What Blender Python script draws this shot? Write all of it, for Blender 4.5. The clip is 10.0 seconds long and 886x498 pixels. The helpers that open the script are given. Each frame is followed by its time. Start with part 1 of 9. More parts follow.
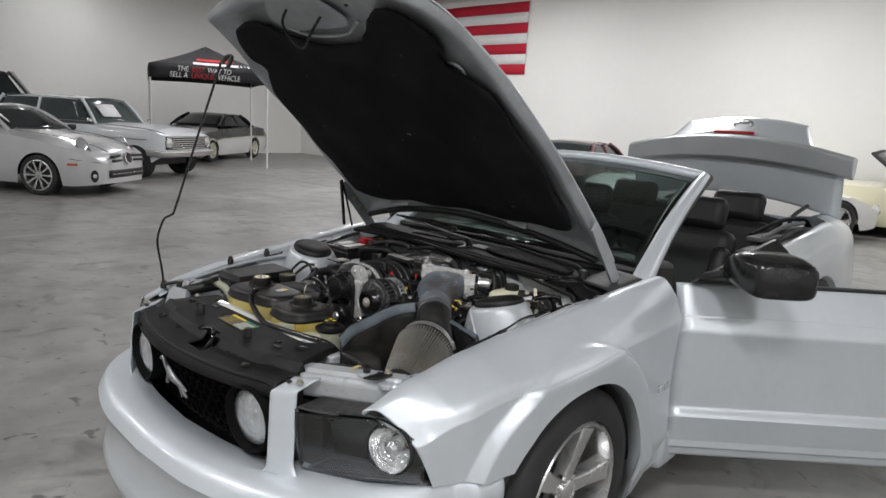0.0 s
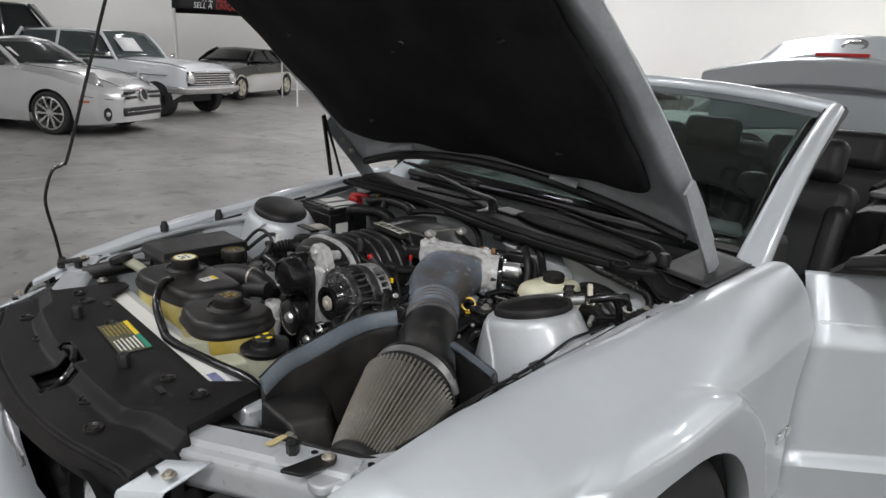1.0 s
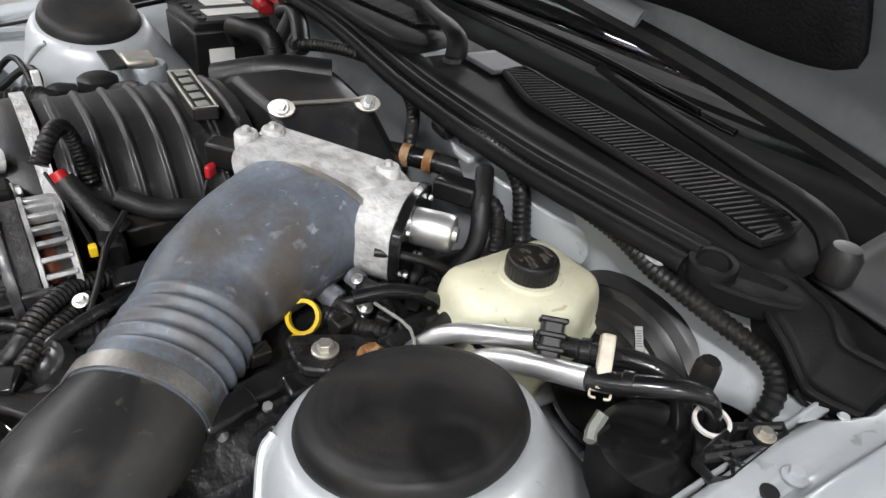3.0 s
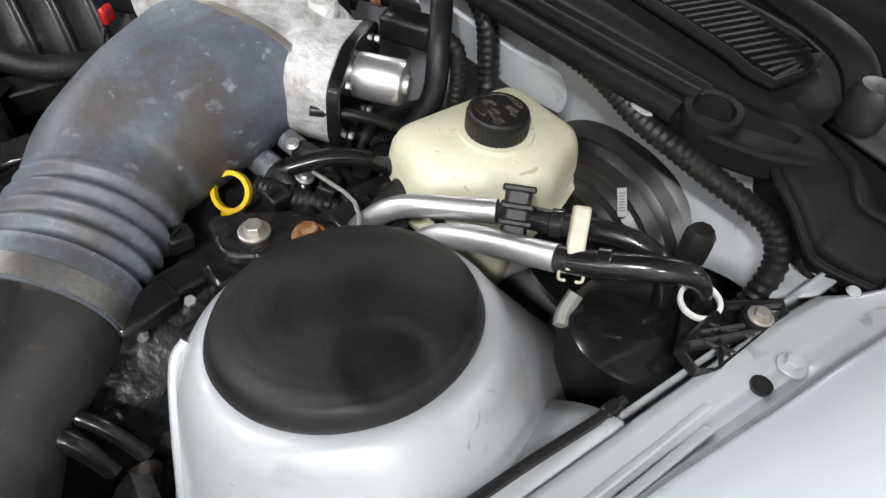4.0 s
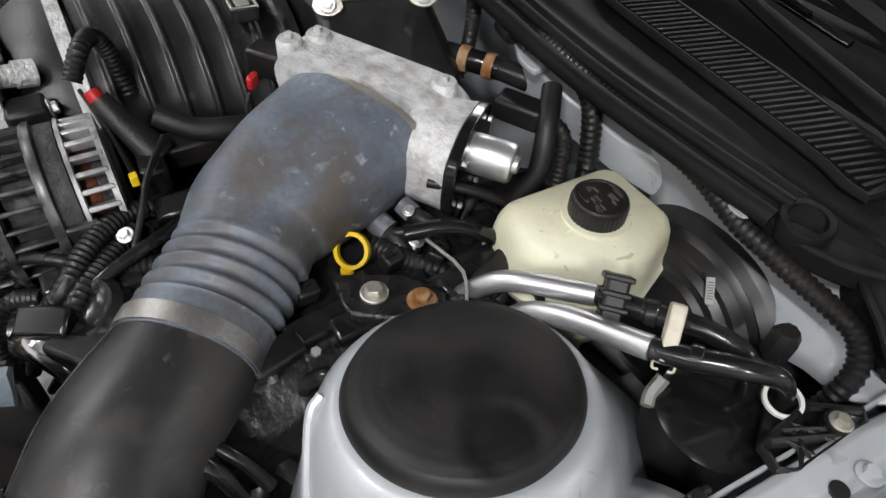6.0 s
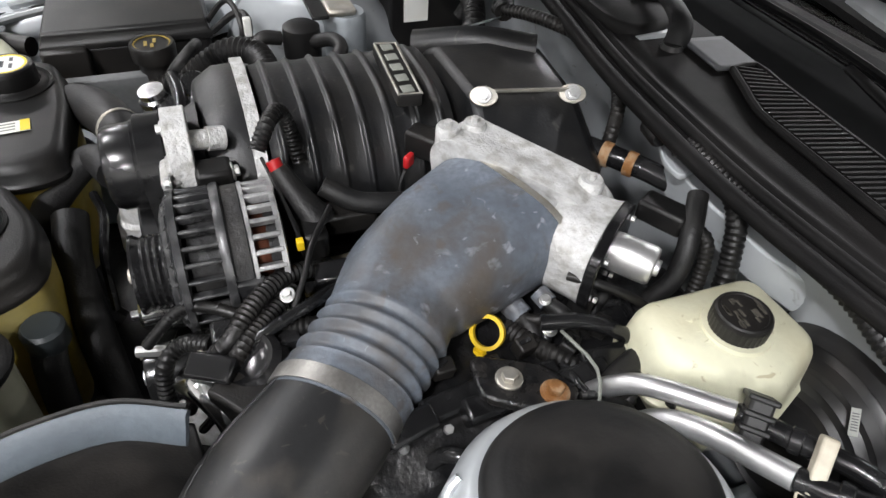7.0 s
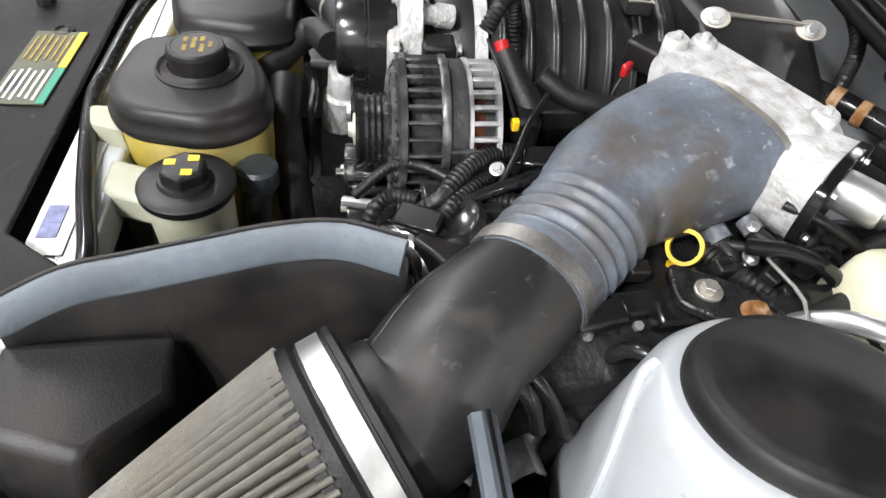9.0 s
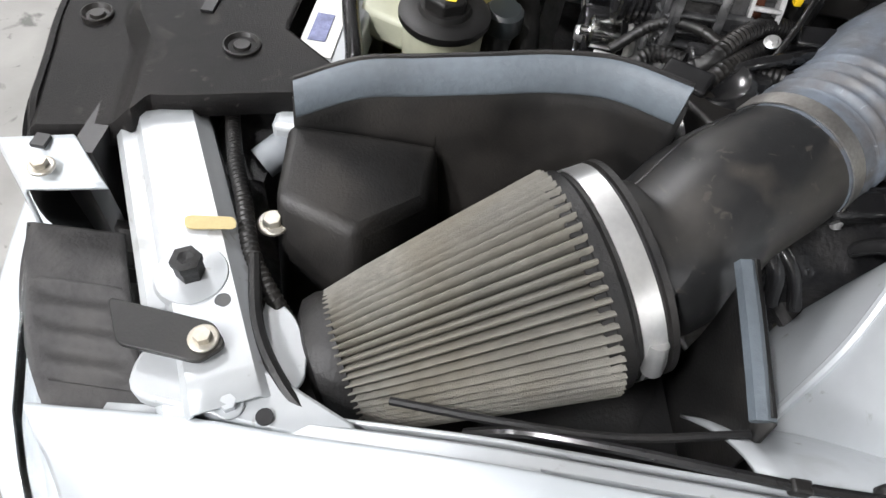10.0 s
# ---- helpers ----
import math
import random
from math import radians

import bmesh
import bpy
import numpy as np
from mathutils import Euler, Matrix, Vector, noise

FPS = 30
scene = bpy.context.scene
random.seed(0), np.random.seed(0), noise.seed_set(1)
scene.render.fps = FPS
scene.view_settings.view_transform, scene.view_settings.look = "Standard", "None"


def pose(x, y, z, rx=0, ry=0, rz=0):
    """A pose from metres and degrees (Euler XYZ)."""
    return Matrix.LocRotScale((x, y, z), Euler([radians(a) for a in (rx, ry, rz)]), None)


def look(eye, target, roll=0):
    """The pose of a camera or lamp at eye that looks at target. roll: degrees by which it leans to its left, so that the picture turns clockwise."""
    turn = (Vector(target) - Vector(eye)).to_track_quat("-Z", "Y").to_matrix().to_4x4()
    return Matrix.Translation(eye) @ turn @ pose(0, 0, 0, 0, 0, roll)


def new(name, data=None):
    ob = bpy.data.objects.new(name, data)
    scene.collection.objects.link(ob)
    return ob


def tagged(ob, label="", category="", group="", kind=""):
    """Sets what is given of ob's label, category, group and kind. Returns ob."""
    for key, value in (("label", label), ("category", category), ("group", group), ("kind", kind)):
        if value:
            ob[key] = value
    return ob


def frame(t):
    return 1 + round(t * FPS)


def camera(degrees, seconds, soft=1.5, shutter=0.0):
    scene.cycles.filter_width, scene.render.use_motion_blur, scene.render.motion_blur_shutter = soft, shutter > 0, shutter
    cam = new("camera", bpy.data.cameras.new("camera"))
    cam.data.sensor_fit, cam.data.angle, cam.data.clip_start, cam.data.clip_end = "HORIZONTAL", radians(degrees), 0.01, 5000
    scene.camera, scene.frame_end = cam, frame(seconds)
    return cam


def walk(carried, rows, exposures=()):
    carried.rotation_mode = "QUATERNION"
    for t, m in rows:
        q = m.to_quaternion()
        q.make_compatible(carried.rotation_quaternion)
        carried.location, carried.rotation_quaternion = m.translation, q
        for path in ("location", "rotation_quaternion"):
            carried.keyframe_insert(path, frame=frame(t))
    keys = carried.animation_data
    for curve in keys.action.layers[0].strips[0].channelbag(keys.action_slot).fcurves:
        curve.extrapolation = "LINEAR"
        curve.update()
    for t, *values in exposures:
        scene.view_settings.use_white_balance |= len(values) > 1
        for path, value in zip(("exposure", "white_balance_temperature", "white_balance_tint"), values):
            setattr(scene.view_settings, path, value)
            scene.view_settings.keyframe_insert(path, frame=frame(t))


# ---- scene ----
cam = camera(68.5, 10.0)
PATH = [
    (0, (1.846, -1.686, 1.504), (0.523, -0.236, 1.121), 3.4),
    (0.5, (1.554, -1.346, 1.463), (0.19, 0.051, 1.03), 3.2),
    (1, (1.348, -1.021, 1.422), (-0.027, 0.316, 0.855), 3.1),
    (1.5, (1.157, -0.785, 1.378), (-0.341, 0.251, 0.552), 4.9),
    (2, (0.992, -0.542, 1.347), (-0.48, 0.462, 0.438), 5.3),
    (2.5, (0.884, -0.324, 1.297), (-0.515, 0.743, 0.346), 6.6),
    (2.7, (0.844, -0.229, 1.283), (-0.524, 0.838, 0.289), 6.6),
    (3.8, (0.745, -0.078, 1.24), (-0.333, 0.8, -0.198), 5.0),
    (4, (0.75, -0.058, 1.231), (-0.27, 0.816, -0.251), 5.4),
    (4.5, (0.76, -0.031, 1.224), (0.001, 0.908, -0.371), 11.4),
    (5, (0.751, -0.05, 1.239), (-0.015, 0.905, -0.343), 11.7),
    (5.5, (0.734, -0.074, 1.272), (-0.208, 0.784, -0.27), 7.7),
    (6, (0.722, -0.1, 1.3), (-0.406, 0.662, -0.165), 5.3),
    (7.3, (0.692, -0.165, 1.339), (-0.693, 0.384, 0.004), 4.5),
    (7.5, (0.692, -0.173, 1.341), (-0.713, 0.358, 0.019), 4.5),
    (8, (0.694, -0.19, 1.325), (-0.734, 0.304, 0.015), 4.9),
    (8.5, (0.708, -0.218, 1.298), (-0.726, 0.17, -0.041), 5.5),
    (9, (0.736, -0.249, 1.268), (-0.637, 0.014, -0.163), 6.7),
    (9.5, (0.78, -0.297, 1.25), (-0.485, -0.15, -0.292), 9.0),
    (10, (0.802, -0.382, 1.229), (-0.367, -0.375, -0.394), 9.7),
]
walk(cam, [(t, look(eye, target, roll)) for t, eye, target, roll in PATH],
     exposures=[(0, -0.15), (1, -0.05), (1.5, 0.2), (2, 0.52), (2.5, 0.7), (3.8, 0.85), (4.5, 0.55), (5, 0.18), (5.5, 0.2), (6, 0.5), (7.5, 0.85), (8, 0.97), (8.5, 1.15), (9, 1.3), (9.5, 1.33), (10, 1.0)])

# ---- world, lamps ----
world = bpy.data.worlds.new("hall_air")
world.use_nodes = True
world.node_tree.nodes["Background"].inputs[0].default_value = (0.9, 0.95, 1.0, 1)
world.node_tree.nodes["Background"].inputs[1].default_value = 0.05
scene.world = world
scene.view_settings.exposure = 0.0

HALL = dict(x0=-19.5, x1=9.0, y0=-11.0, y1=13.2, h=6.6)
LAMPS = [(x, y) for x in (-14.0, -8.0, -2.6, 2.6, 6.6) for y in (-8.6, -5.6, -2.8, 6.6, 9.8) if (x, y) not in ((6.6, 9.8), (2.6, 6.6))] + [(-17.5, 5.0)]
for lx, ly in LAMPS:
    lamp = new("lamp", bpy.data.lights.new("lamp", "AREA"))
    lamp.data.shape, lamp.data.size, lamp.data.size_y = "RECTANGLE", 1.2, 0.34
    if ly > 0:
        watts = 45.0 if lx < -16 else 88.0 if lx < -12 else 170.0 if lx < 0 else 135.0
    else:
        watts = (185.0 if lx > 0 else 88.0) if ly > -4 else 36.0 if ly > -7 else 24.0
    lamp.data.energy, lamp.data.color = watts, (0.985, 0.975, 1.0)
    lamp.matrix_world = pose(lx, ly, HALL["h"] - 1.52)

# ---- materials ----
MATS = {}


def mat(name, color, rough=0.5, metal=0.0, vary=0.12, scale=6.0, bump=0.0, bscale=120.0, coat=0.0, dirt=None, dscale=9.0, damt=0.5, spec=0.5, rvary=0.1):
    """A surface with grain at two scales, optional dirt patches and fine relief."""
    if name in MATS:
        return MATS[name]
    m = bpy.data.materials.new(name)
    m.use_nodes = True
    nt, n = m.node_tree, m.node_tree.nodes
    b = n["Principled BSDF"]
    co = n.new("ShaderNodeTexCoord")

    def noise_tex(sc, detail=5.0):
        t = n.new("ShaderNodeTexNoise")
        t.inputs["Scale"].default_value, t.inputs["Detail"].default_value = sc, detail
        nt.links.new(co.outputs["Object"], t.inputs["Vector"])
        return t

    def ramp(src, lo, hi, a, c):
        r = n.new("ShaderNodeMapRange")
        for k, v in zip(("From Min", "From Max", "To Min", "To Max"), (lo, hi, a, c)):
            r.inputs[k].default_value = v
        nt.links.new(src, r.inputs["Value"])
        return r.outputs["Result"]

    def mix(fac, a, c, kind="MIX"):
        x = n.new("ShaderNodeMix")
        x.data_type, x.blend_type = "RGBA", kind
        for sock, v in ((x.inputs[0], fac), (x.inputs[6], a), (x.inputs[7], c)):
            if isinstance(v, (int, float)):
                sock.default_value = v
            elif isinstance(v, tuple):
                sock.default_value = (*v[:3], 1)
            else:
                nt.links.new(v, sock)
        return x.outputs[2]

    big, fine = noise_tex(scale), noise_tex(scale * 11.0, 8.0)
    lo, hi = tuple(c * (1 - vary) for c in color), tuple(min(1, c * (1 + vary)) for c in color)
    col = mix(ramp(big.outputs["Fac"], 0.3, 0.7, 0, 1), lo, hi)
    col = mix(ramp(fine.outputs["Fac"], 0.35, 0.65, 0, vary * 1.6), col, tuple(c * 0.6 for c in color))
    rsrc = ramp(big.outputs["Fac"], 0.3, 0.7, max(0.03, rough - rvary * rough), min(1, rough + rvary))
    if dirt:
        patch = noise_tex(dscale, 7.0)
        mask = ramp(patch.outputs["Fac"], 0.45, 0.68, 0, damt)
        col = mix(mask, col, dirt)
    nt.links.new(col, b.inputs["Base Color"])
    nt.links.new(rsrc, b.inputs["Roughness"])
    b.inputs["Metallic"].default_value = metal
    b.inputs["Coat Weight"].default_value = coat
    b.inputs["Coat Roughness"].default_value = 0.04
    b.inputs["Specular IOR Level"].default_value = spec
    if bump:
        bn = n.new("ShaderNodeBump")
        bn.inputs["Strength"].default_value, bn.inputs["Distance"].default_value = 1.0, bump
        nt.links.new(noise_tex(bscale, 6.0).outputs["Fac"], bn.inputs["Height"])
        nt.links.new(bn.outputs["Normal"], b.inputs["Normal"])
    MATS[name] = m
    return m


def glass(name, tint, rough=0.0, alpha=0.25):
    m = bpy.data.materials.new(name)
    m.use_nodes = True
    b = m.node_tree.nodes["Principled BSDF"]
    b.inputs["Base Color"].default_value = (*tint, 1)
    b.inputs["Roughness"].default_value = rough
    b.inputs["Transmission Weight"].default_value = 1.0
    b.inputs["IOR"].default_value = 1.45
    return m


SILVER = mat("silver_paint", (0.60, 0.643, 0.672), 0.36, 0.3, 0.03, 3.0, coat=0.8, rvary=0.03)
BAYSILVER = mat("bay_silver_paint", (0.47, 0.496, 0.513), 0.36, 0.22, 0.05, 7.0, coat=0.4, dirt=(0.38, 0.37, 0.35), dscale=6.0, damt=0.28)
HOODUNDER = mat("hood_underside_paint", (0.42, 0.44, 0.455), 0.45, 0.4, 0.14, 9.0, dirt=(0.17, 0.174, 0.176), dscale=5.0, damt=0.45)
PLASTIC = mat("black_plastic", (0.0085, 0.0083, 0.0082), 0.38, 0, 0.3, 8.0, 0.0003, 500.0, dirt=(0.036, 0.032, 0.028), dscale=11.0, damt=0.42, spec=0.4)
COVERPL = mat("cover_plastic", (0.0085, 0.008, 0.008), 0.5, 0, 0.25, 6.0, 0.0005, 700.0, dirt=(0.019, 0.0172, 0.0165), dscale=9.0, damt=0.5, spec=0.2)
COWLPL = mat("cowl_plastic", (0.0075, 0.0072, 0.0072), 0.55, 0, 0.25, 6.0, 0.0004, 700.0, dirt=(0.017, 0.0155, 0.0148), dscale=9.0, damt=0.5, spec=0.13)
DUSTYPL = mat("dusty_air_box", (0.0125, 0.0122, 0.012), 0.45, 0, 0.3, 8.0, 0.0004, 400.0, dirt=(0.05, 0.045, 0.040), dscale=12.0, damt=0.5, spec=0.4)
GLOSSBLACK = mat("gloss_black", (0.009, 0.009, 0.0095), 0.15, 0, 0.2, 8.0, dirt=(0.05, 0.05, 0.05), dscale=20.0, damt=0.3)
RUBBER = mat("rubber", (0.0085, 0.0085, 0.0087), 0.5, 0, 0.25, 9.0, 0.0006, 300.0, dirt=(0.032, 0.029, 0.026), dscale=16.0, damt=0.45)
FELT = mat("felt_insulation", (0.014, 0.014, 0.0155), 0.95, 0, 0.4, 5.0, 0.004, 260.0, dirt=(0.028, 0.028, 0.030), dscale=6.0, damt=0.5, spec=0.15)
BLUEGREY = mat("weathered_rubber_duct", (0.135, 0.157, 0.188), 0.42, 0, 0.34, 14.0, 0.0006, 160.0, dirt=(0.060, 0.053, 0.046), dscale=10.0, damt=0.85)
SEALGREY = mat("grey_foam_seal", (0.115, 0.138, 0.160), 0.5, 0, 0.16, 11.0, 0.0008, 200.0, dirt=(0.05, 0.058, 0.066), dscale=10.0, damt=0.5)
TUBEBLACK = mat("intake_tube_plastic", (0.018, 0.0185, 0.019), 0.40, 0, 0.2, 8.0, 0.00012, 300.0, dirt=(0.085, 0.075, 0.062), dscale=8.0, damt=0.5)
FILTERMEDIA = mat("filter_gauze", (0.205, 0.197, 0.172), 0.85, 0, 0.3, 9.0, 0.001, 900.0, dirt=(0.13, 0.112, 0.078), dscale=14.0, damt=0.5)
STEEL = mat("bright_steel", (0.74, 0.74, 0.73), 0.30, 0.85, 0.1, 20.0)
CASTALU = mat("cast_aluminium", (0.62, 0.62, 0.61), 0.5, 0.25, 0.15, 60.0, 0.0022, 220.0, dirt=(0.30, 0.285, 0.25), dscale=70.0, damt=0.7)
TUBEALU = mat("aluminium_tube", (0.66, 0.66, 0.66), 0.36, 0.95, 0.08, 20.0)
CHROME = mat("chrome", (0.8, 0.8, 0.8), 0.1, 1.0, 0.05, 10.0)
CREAM = mat("cream_plastic", (0.68, 0.67, 0.50), 0.42, 0, 0.06, 10.0, 0.0004, 200.0, dirt=(0.44, 0.38, 0.22), dscale=13.0, damt=0.4)
CLEARTANK = mat("yellowed_tank_plastic", (0.52, 0.40, 0.075), 0.36, 0, 0.22, 9.0, dirt=(0.50, 0.49, 0.33), dscale=7.0, damt=0.6)
PALETANK = mat("pale_tank_plastic", (0.46, 0.47, 0.36), 0.42, 0, 0.12, 9.0, dirt=(0.32, 0.31, 0.2), dscale=8.0, damt=0.5)
YELLOW = mat("yellow_plastic", (0.75, 0.50, 0.012), 0.35, 0, 0.06, 20.0)
LABELYELLOW = mat("label_yellow", (0.80, 0.60, 0.03), 0.5, 0, 0.05, 30.0)
WORNYELLOW = mat("worn_yellow_print", (0.36, 0.26, 0.05), 0.6, 0, 0.5, 90.0)
LABELWHITE = mat("label_white", (0.76, 0.76, 0.72), 0.5, 0, 0.05, 30.0, dirt=(0.6, 0.58, 0.5), dscale=30.0, damt=0.3)
LABELGREEN = mat("label_green", (0.02, 0.26, 0.16), 0.5, 0, 0.1, 30.0)
LABELGREY = mat("label_print_grey", (0.24, 0.25, 0.22), 0.5, 0, 0.2, 30.0)
RED = mat("red_plastic", (0.45, 0.012, 0.015), 0.4, 0, 0.1, 20.0)
GREEN = mat("green_plastic", (0.14, 0.38, 0.16), 0.5, 0, 0.1, 20.0)
WHITEPL = mat("white_plastic", (0.74, 0.73, 0.69), 0.45, 0, 0.06, 20.0, dirt=(0.45, 0.42, 0.34), dscale=30.0, damt=0.4)
BEIGE = mat("beige_clip_plastic", (0.56, 0.52, 0.42), 0.5, 0, 0.1, 30.0, dirt=(0.3, 0.25, 0.17), dscale=40.0, damt=0.5)
RUST = mat("rusty_steel", (0.30, 0.13, 0.035), 0.75, 0.2, 0.4, 60.0, 0.001, 300.0, dirt=(0.5, 0.42, 0.3), dscale=60.0, damt=0.6)
DULLZINC = mat("dull_zinc", (0.52, 0.50, 0.45), 0.45, 0.8, 0.15, 40.0, dirt=(0.4, 0.32, 0.2), dscale=60.0, damt=0.4)
DARKBAY = mat("grimy_black_metal", (0.02, 0.02, 0.021), 0.55, 0.1, 0.5, 12.0, 0.004, 60.0, dirt=(0.06, 0.055, 0.048), dscale=14.0, damt=0.6)
ENGINEBLACK = mat("engine_composite", (0.0105, 0.011, 0.0118), 0.36, 0, 0.3, 8.0, 0.0003, 260.0, dirt=(0.05, 0.046, 0.041), dscale=10.0, damt=0.42, spec=0.45)
COPPER = mat("copper_winding", (0.13, 0.045, 0.025), 0.4, 0.8, 0.4, 200.0)
TYRE = mat("tyre_rubber", (0.018, 0.018, 0.019), 0.75, 0, 0.25, 12.0, 0.001, 200.0, dirt=(0.05, 0.048, 0.045), dscale=6.0, damt=0.4)
RIM = mat("polished_rim", (0.66, 0.66, 0.66), 0.24, 0.95, 0.05, 10.0)
LEATHER = mat("black_leather", (0.010, 0.0095, 0.0095), 0.42, 0, 0.25, 6.0, 0.001, 160.0, spec=0.3)
CARPET = mat("dark_carpet", (0.018, 0.018, 0.018), 0.95, 0, 0.3, 30.0, 0.002, 400.0)
WINDSCREEN = glass("windscreen_glass", (0.20, 0.275, 0.255))
LENS = glass("clear_lens", (0.95, 0.97, 0.98))
MATTE = mat("matte_black", (0.006, 0.006, 0.0062), 0.9, 0, 0.3, 9.0, spec=0.08)
BLACKOUT = mat("headlamp_black", (0.012, 0.012, 0.013), 0.35, 0, 0.2, 12.0)

# ---- builders ----
def shade(mesh, angle=38):
    for p in mesh.polygons:
        p.use_smooth = True
    mesh.set_sharp_from_angle(angle=radians(angle))


def part(name, bm, material, parent=None, label="", solid=0.0, bevel=0.0, angle=38, seg=2):
    """One mesh object under a thing or a part."""
    me = bpy.data.meshes.new(name)
    bmesh.ops.recalc_face_normals(bm, faces=bm.faces)
    bm.to_mesh(me)
    bm.free()
    shade(me, angle)
    me.materials.append(material)
    ob = new(name, me)
    ob.parent = parent
    if solid:
        s = ob.modifiers.new("thickness", "SOLIDIFY")
        s.thickness, s.offset = solid, -1.0
    if bevel:
        b = ob.modifiers.new("edge", "BEVEL")
        b.width, b.segments, b.limit_method = bevel, seg, "ANGLE"
    if label:
        tagged(ob, label)
    return ob


def thing(name, label, category, group="", kind="", at=None):
    return tagged(new(name), label, category, group, kind) if at is None else _placed(name, label, category, group, kind, at)


def _placed(name, label, category, group, kind, at):
    ob = tagged(new(name), label, category, group, kind)
    ob.matrix_basis = at
    return ob


def box(c, size, m=None, bm=None):
    bm = bm or bmesh.new()
    geo = bmesh.ops.create_cube(bm, size=1.0)
    mm = (m or Matrix()) @ Matrix.Translation(c) @ Matrix.Diagonal((*size, 1))
    bmesh.ops.transform(bm, matrix=mm, verts=geo["verts"])
    return bm


def lathe(profile, m=None, seg=28, bm=None, cap=True, squash=None):
    """Turns (radius, height) pairs round z; m puts it in place."""
    bm = bm or bmesh.new()
    m = m or Matrix()
    rings = []
    for r, z in profile:
        ring = []
        for k in range(seg):
            a = 2 * math.pi * k / seg
            f = squash(a) if squash else 1.0
            ring.append(bm.verts.new(m @ Vector((r * f * math.cos(a), r * f * math.sin(a), z))))
        rings.append(ring)
    skin(bm, rings, cap)
    return bm


def skin(bm, rings, cap=True, closed=True):
    for a, b in zip(rings, rings[1:]):
        n = len(a)
        for k in range(n if closed else n - 1):
            q = (a[k], a[(k + 1) % n], b[(k + 1) % n], b[k])
            try:
                bm.faces.new(q)
            except ValueError:
                pass
    if cap and closed:
        for ring in (rings[0], rings[-1]):
            try:
                bm.faces.new(ring)
            except ValueError:
                pass


def loft(rings, bm=None, cap=True, closed=True):
    bm = bm or bmesh.new()
    skin(bm, [[bm.verts.new(p) for p in ring] for ring in rings], cap, closed)
    return bm


def spline(points, n=8):
    """Points on a smooth curve through the given ones."""
    p = [Vector(q) for q in points]
    p = [2 * p[0] - p[1], *p, 2 * p[-1] - p[-2]]
    out = []
    for i in range(1, len(p) - 2):
        for k in range(n):
            t = k / n
            a, b, c, d = p[i - 1 : i + 3]
            out.append(0.5 * (2 * b + (c - a) * t + (2 * a - 5 * b + 4 * c - d) * t * t + (3 * b - a - 3 * c + d) * t ** 3))
    return out + [p[-2]]


def tube(points, r, seg=12, n=8, rib=0.0, pitch=0.008, bm=None, cap=True, flat=1.0, straight=False):
    """A round hose along points. rib: depth of its corrugation. r: a number or one per given point."""
    pts = [Vector(q) for q in points] if straight else spline(points, n)
    radii = [r] * len(points) if isinstance(r, (int, float)) else list(r)
    length = [0.0]
    for a, b in zip(pts, pts[1:]):
        length.append(length[-1] + (b - a).length)
    if rib:
        count = max(4, int(length[-1] / (pitch / 2)))
        even, j = [], 0
        for k in range(count + 1):
            s = length[-1] * k / count
            while j < len(pts) - 2 and length[j + 1] < s:
                j += 1
            even.append(pts[j].lerp(pts[j + 1], (s - length[j]) / max(1e-9, length[j + 1] - length[j])))
        pts = even
    bm = bm or bmesh.new()
    rings, up = [], None
    for i, p in enumerate(pts):
        d = (pts[min(i + 1, len(pts) - 1)] - pts[max(i - 1, 0)]).normalized()
        if up is None:
            up = d.orthogonal().normalized()
        up = (up - d * up.dot(d)).normalized()
        side = d.cross(up)
        f = i / (len(pts) - 1) * (len(radii) - 1)
        k = min(int(f), len(radii) - 2)
        rr = radii[k] + (radii[k + 1] - radii[k]) * (f - k)
        if rib and i % 2:
            rr -= rib
        rings.append([bm.verts.new(p + rr * (math.cos(a) * up + flat * math.sin(a) * side)) for a in (2 * math.pi * q / seg for q in range(seg))])
    skin(bm, rings, cap)
    return bm


def sheet(fn, nu, nv, bm=None):
    """A surface fn(u, v), u and v from 0 to 1."""
    bm = bm or bmesh.new()
    g = [[bm.verts.new(fn(i / nu, j / nv)) for j in range(nv + 1)] for i in range(nu + 1)]
    for i in range(nu):
        for j in range(nv):
            try:
                bm.faces.new((g[i][j], g[i + 1][j], g[i + 1][j + 1], g[i][j + 1]))
            except ValueError:
                pass
    return bm


def prism(outline, z0, z1, m=None, bm=None, taper=1.0):
    bm = bm or bmesh.new()
    m = m or Matrix()
    cx, cy = sum(p[0] for p in outline) / len(outline), sum(p[1] for p in outline) / len(outline)
    rings = [[bm.verts.new(m @ Vector((cx + (x - cx) * f, cy + (y - cy) * f, z))) for x, y in outline] for z, f in ((z0, 1.0), (z1, taper))]
    skin(bm, rings, True)
    return bm


def rounded(outline, r=0.02, n=4):
    """An outline with rounded corners."""
    out, k = [], len(outline)
    for i in range(k):
        p, a, b = Vector(outline[i]), Vector(outline[i - 1]), Vector(outline[(i + 1) % k])
        rr = min(r, (a - p).length * 0.45, (b - p).length * 0.45)
        s, e = p + (a - p).normalized() * rr, p + (b - p).normalized() * rr
        for j in range(n + 1):
            t = j / n
            out.append(tuple((1 - t) ** 2 * s + 2 * t * (1 - t) * p + t * t * e))
    return out


def aim(p, d, roll=0.0):
    """A pose at p with local z along d."""
    return Matrix.Translation(p) @ Vector(d).normalized().to_track_quat("Z", "Y").to_matrix().to_4x4() @ pose(0, 0, 0, 0, 0, roll)


def merged(bm):
    bmesh.ops.remove_doubles(bm, verts=bm.verts, dist=1e-5)
    return bm


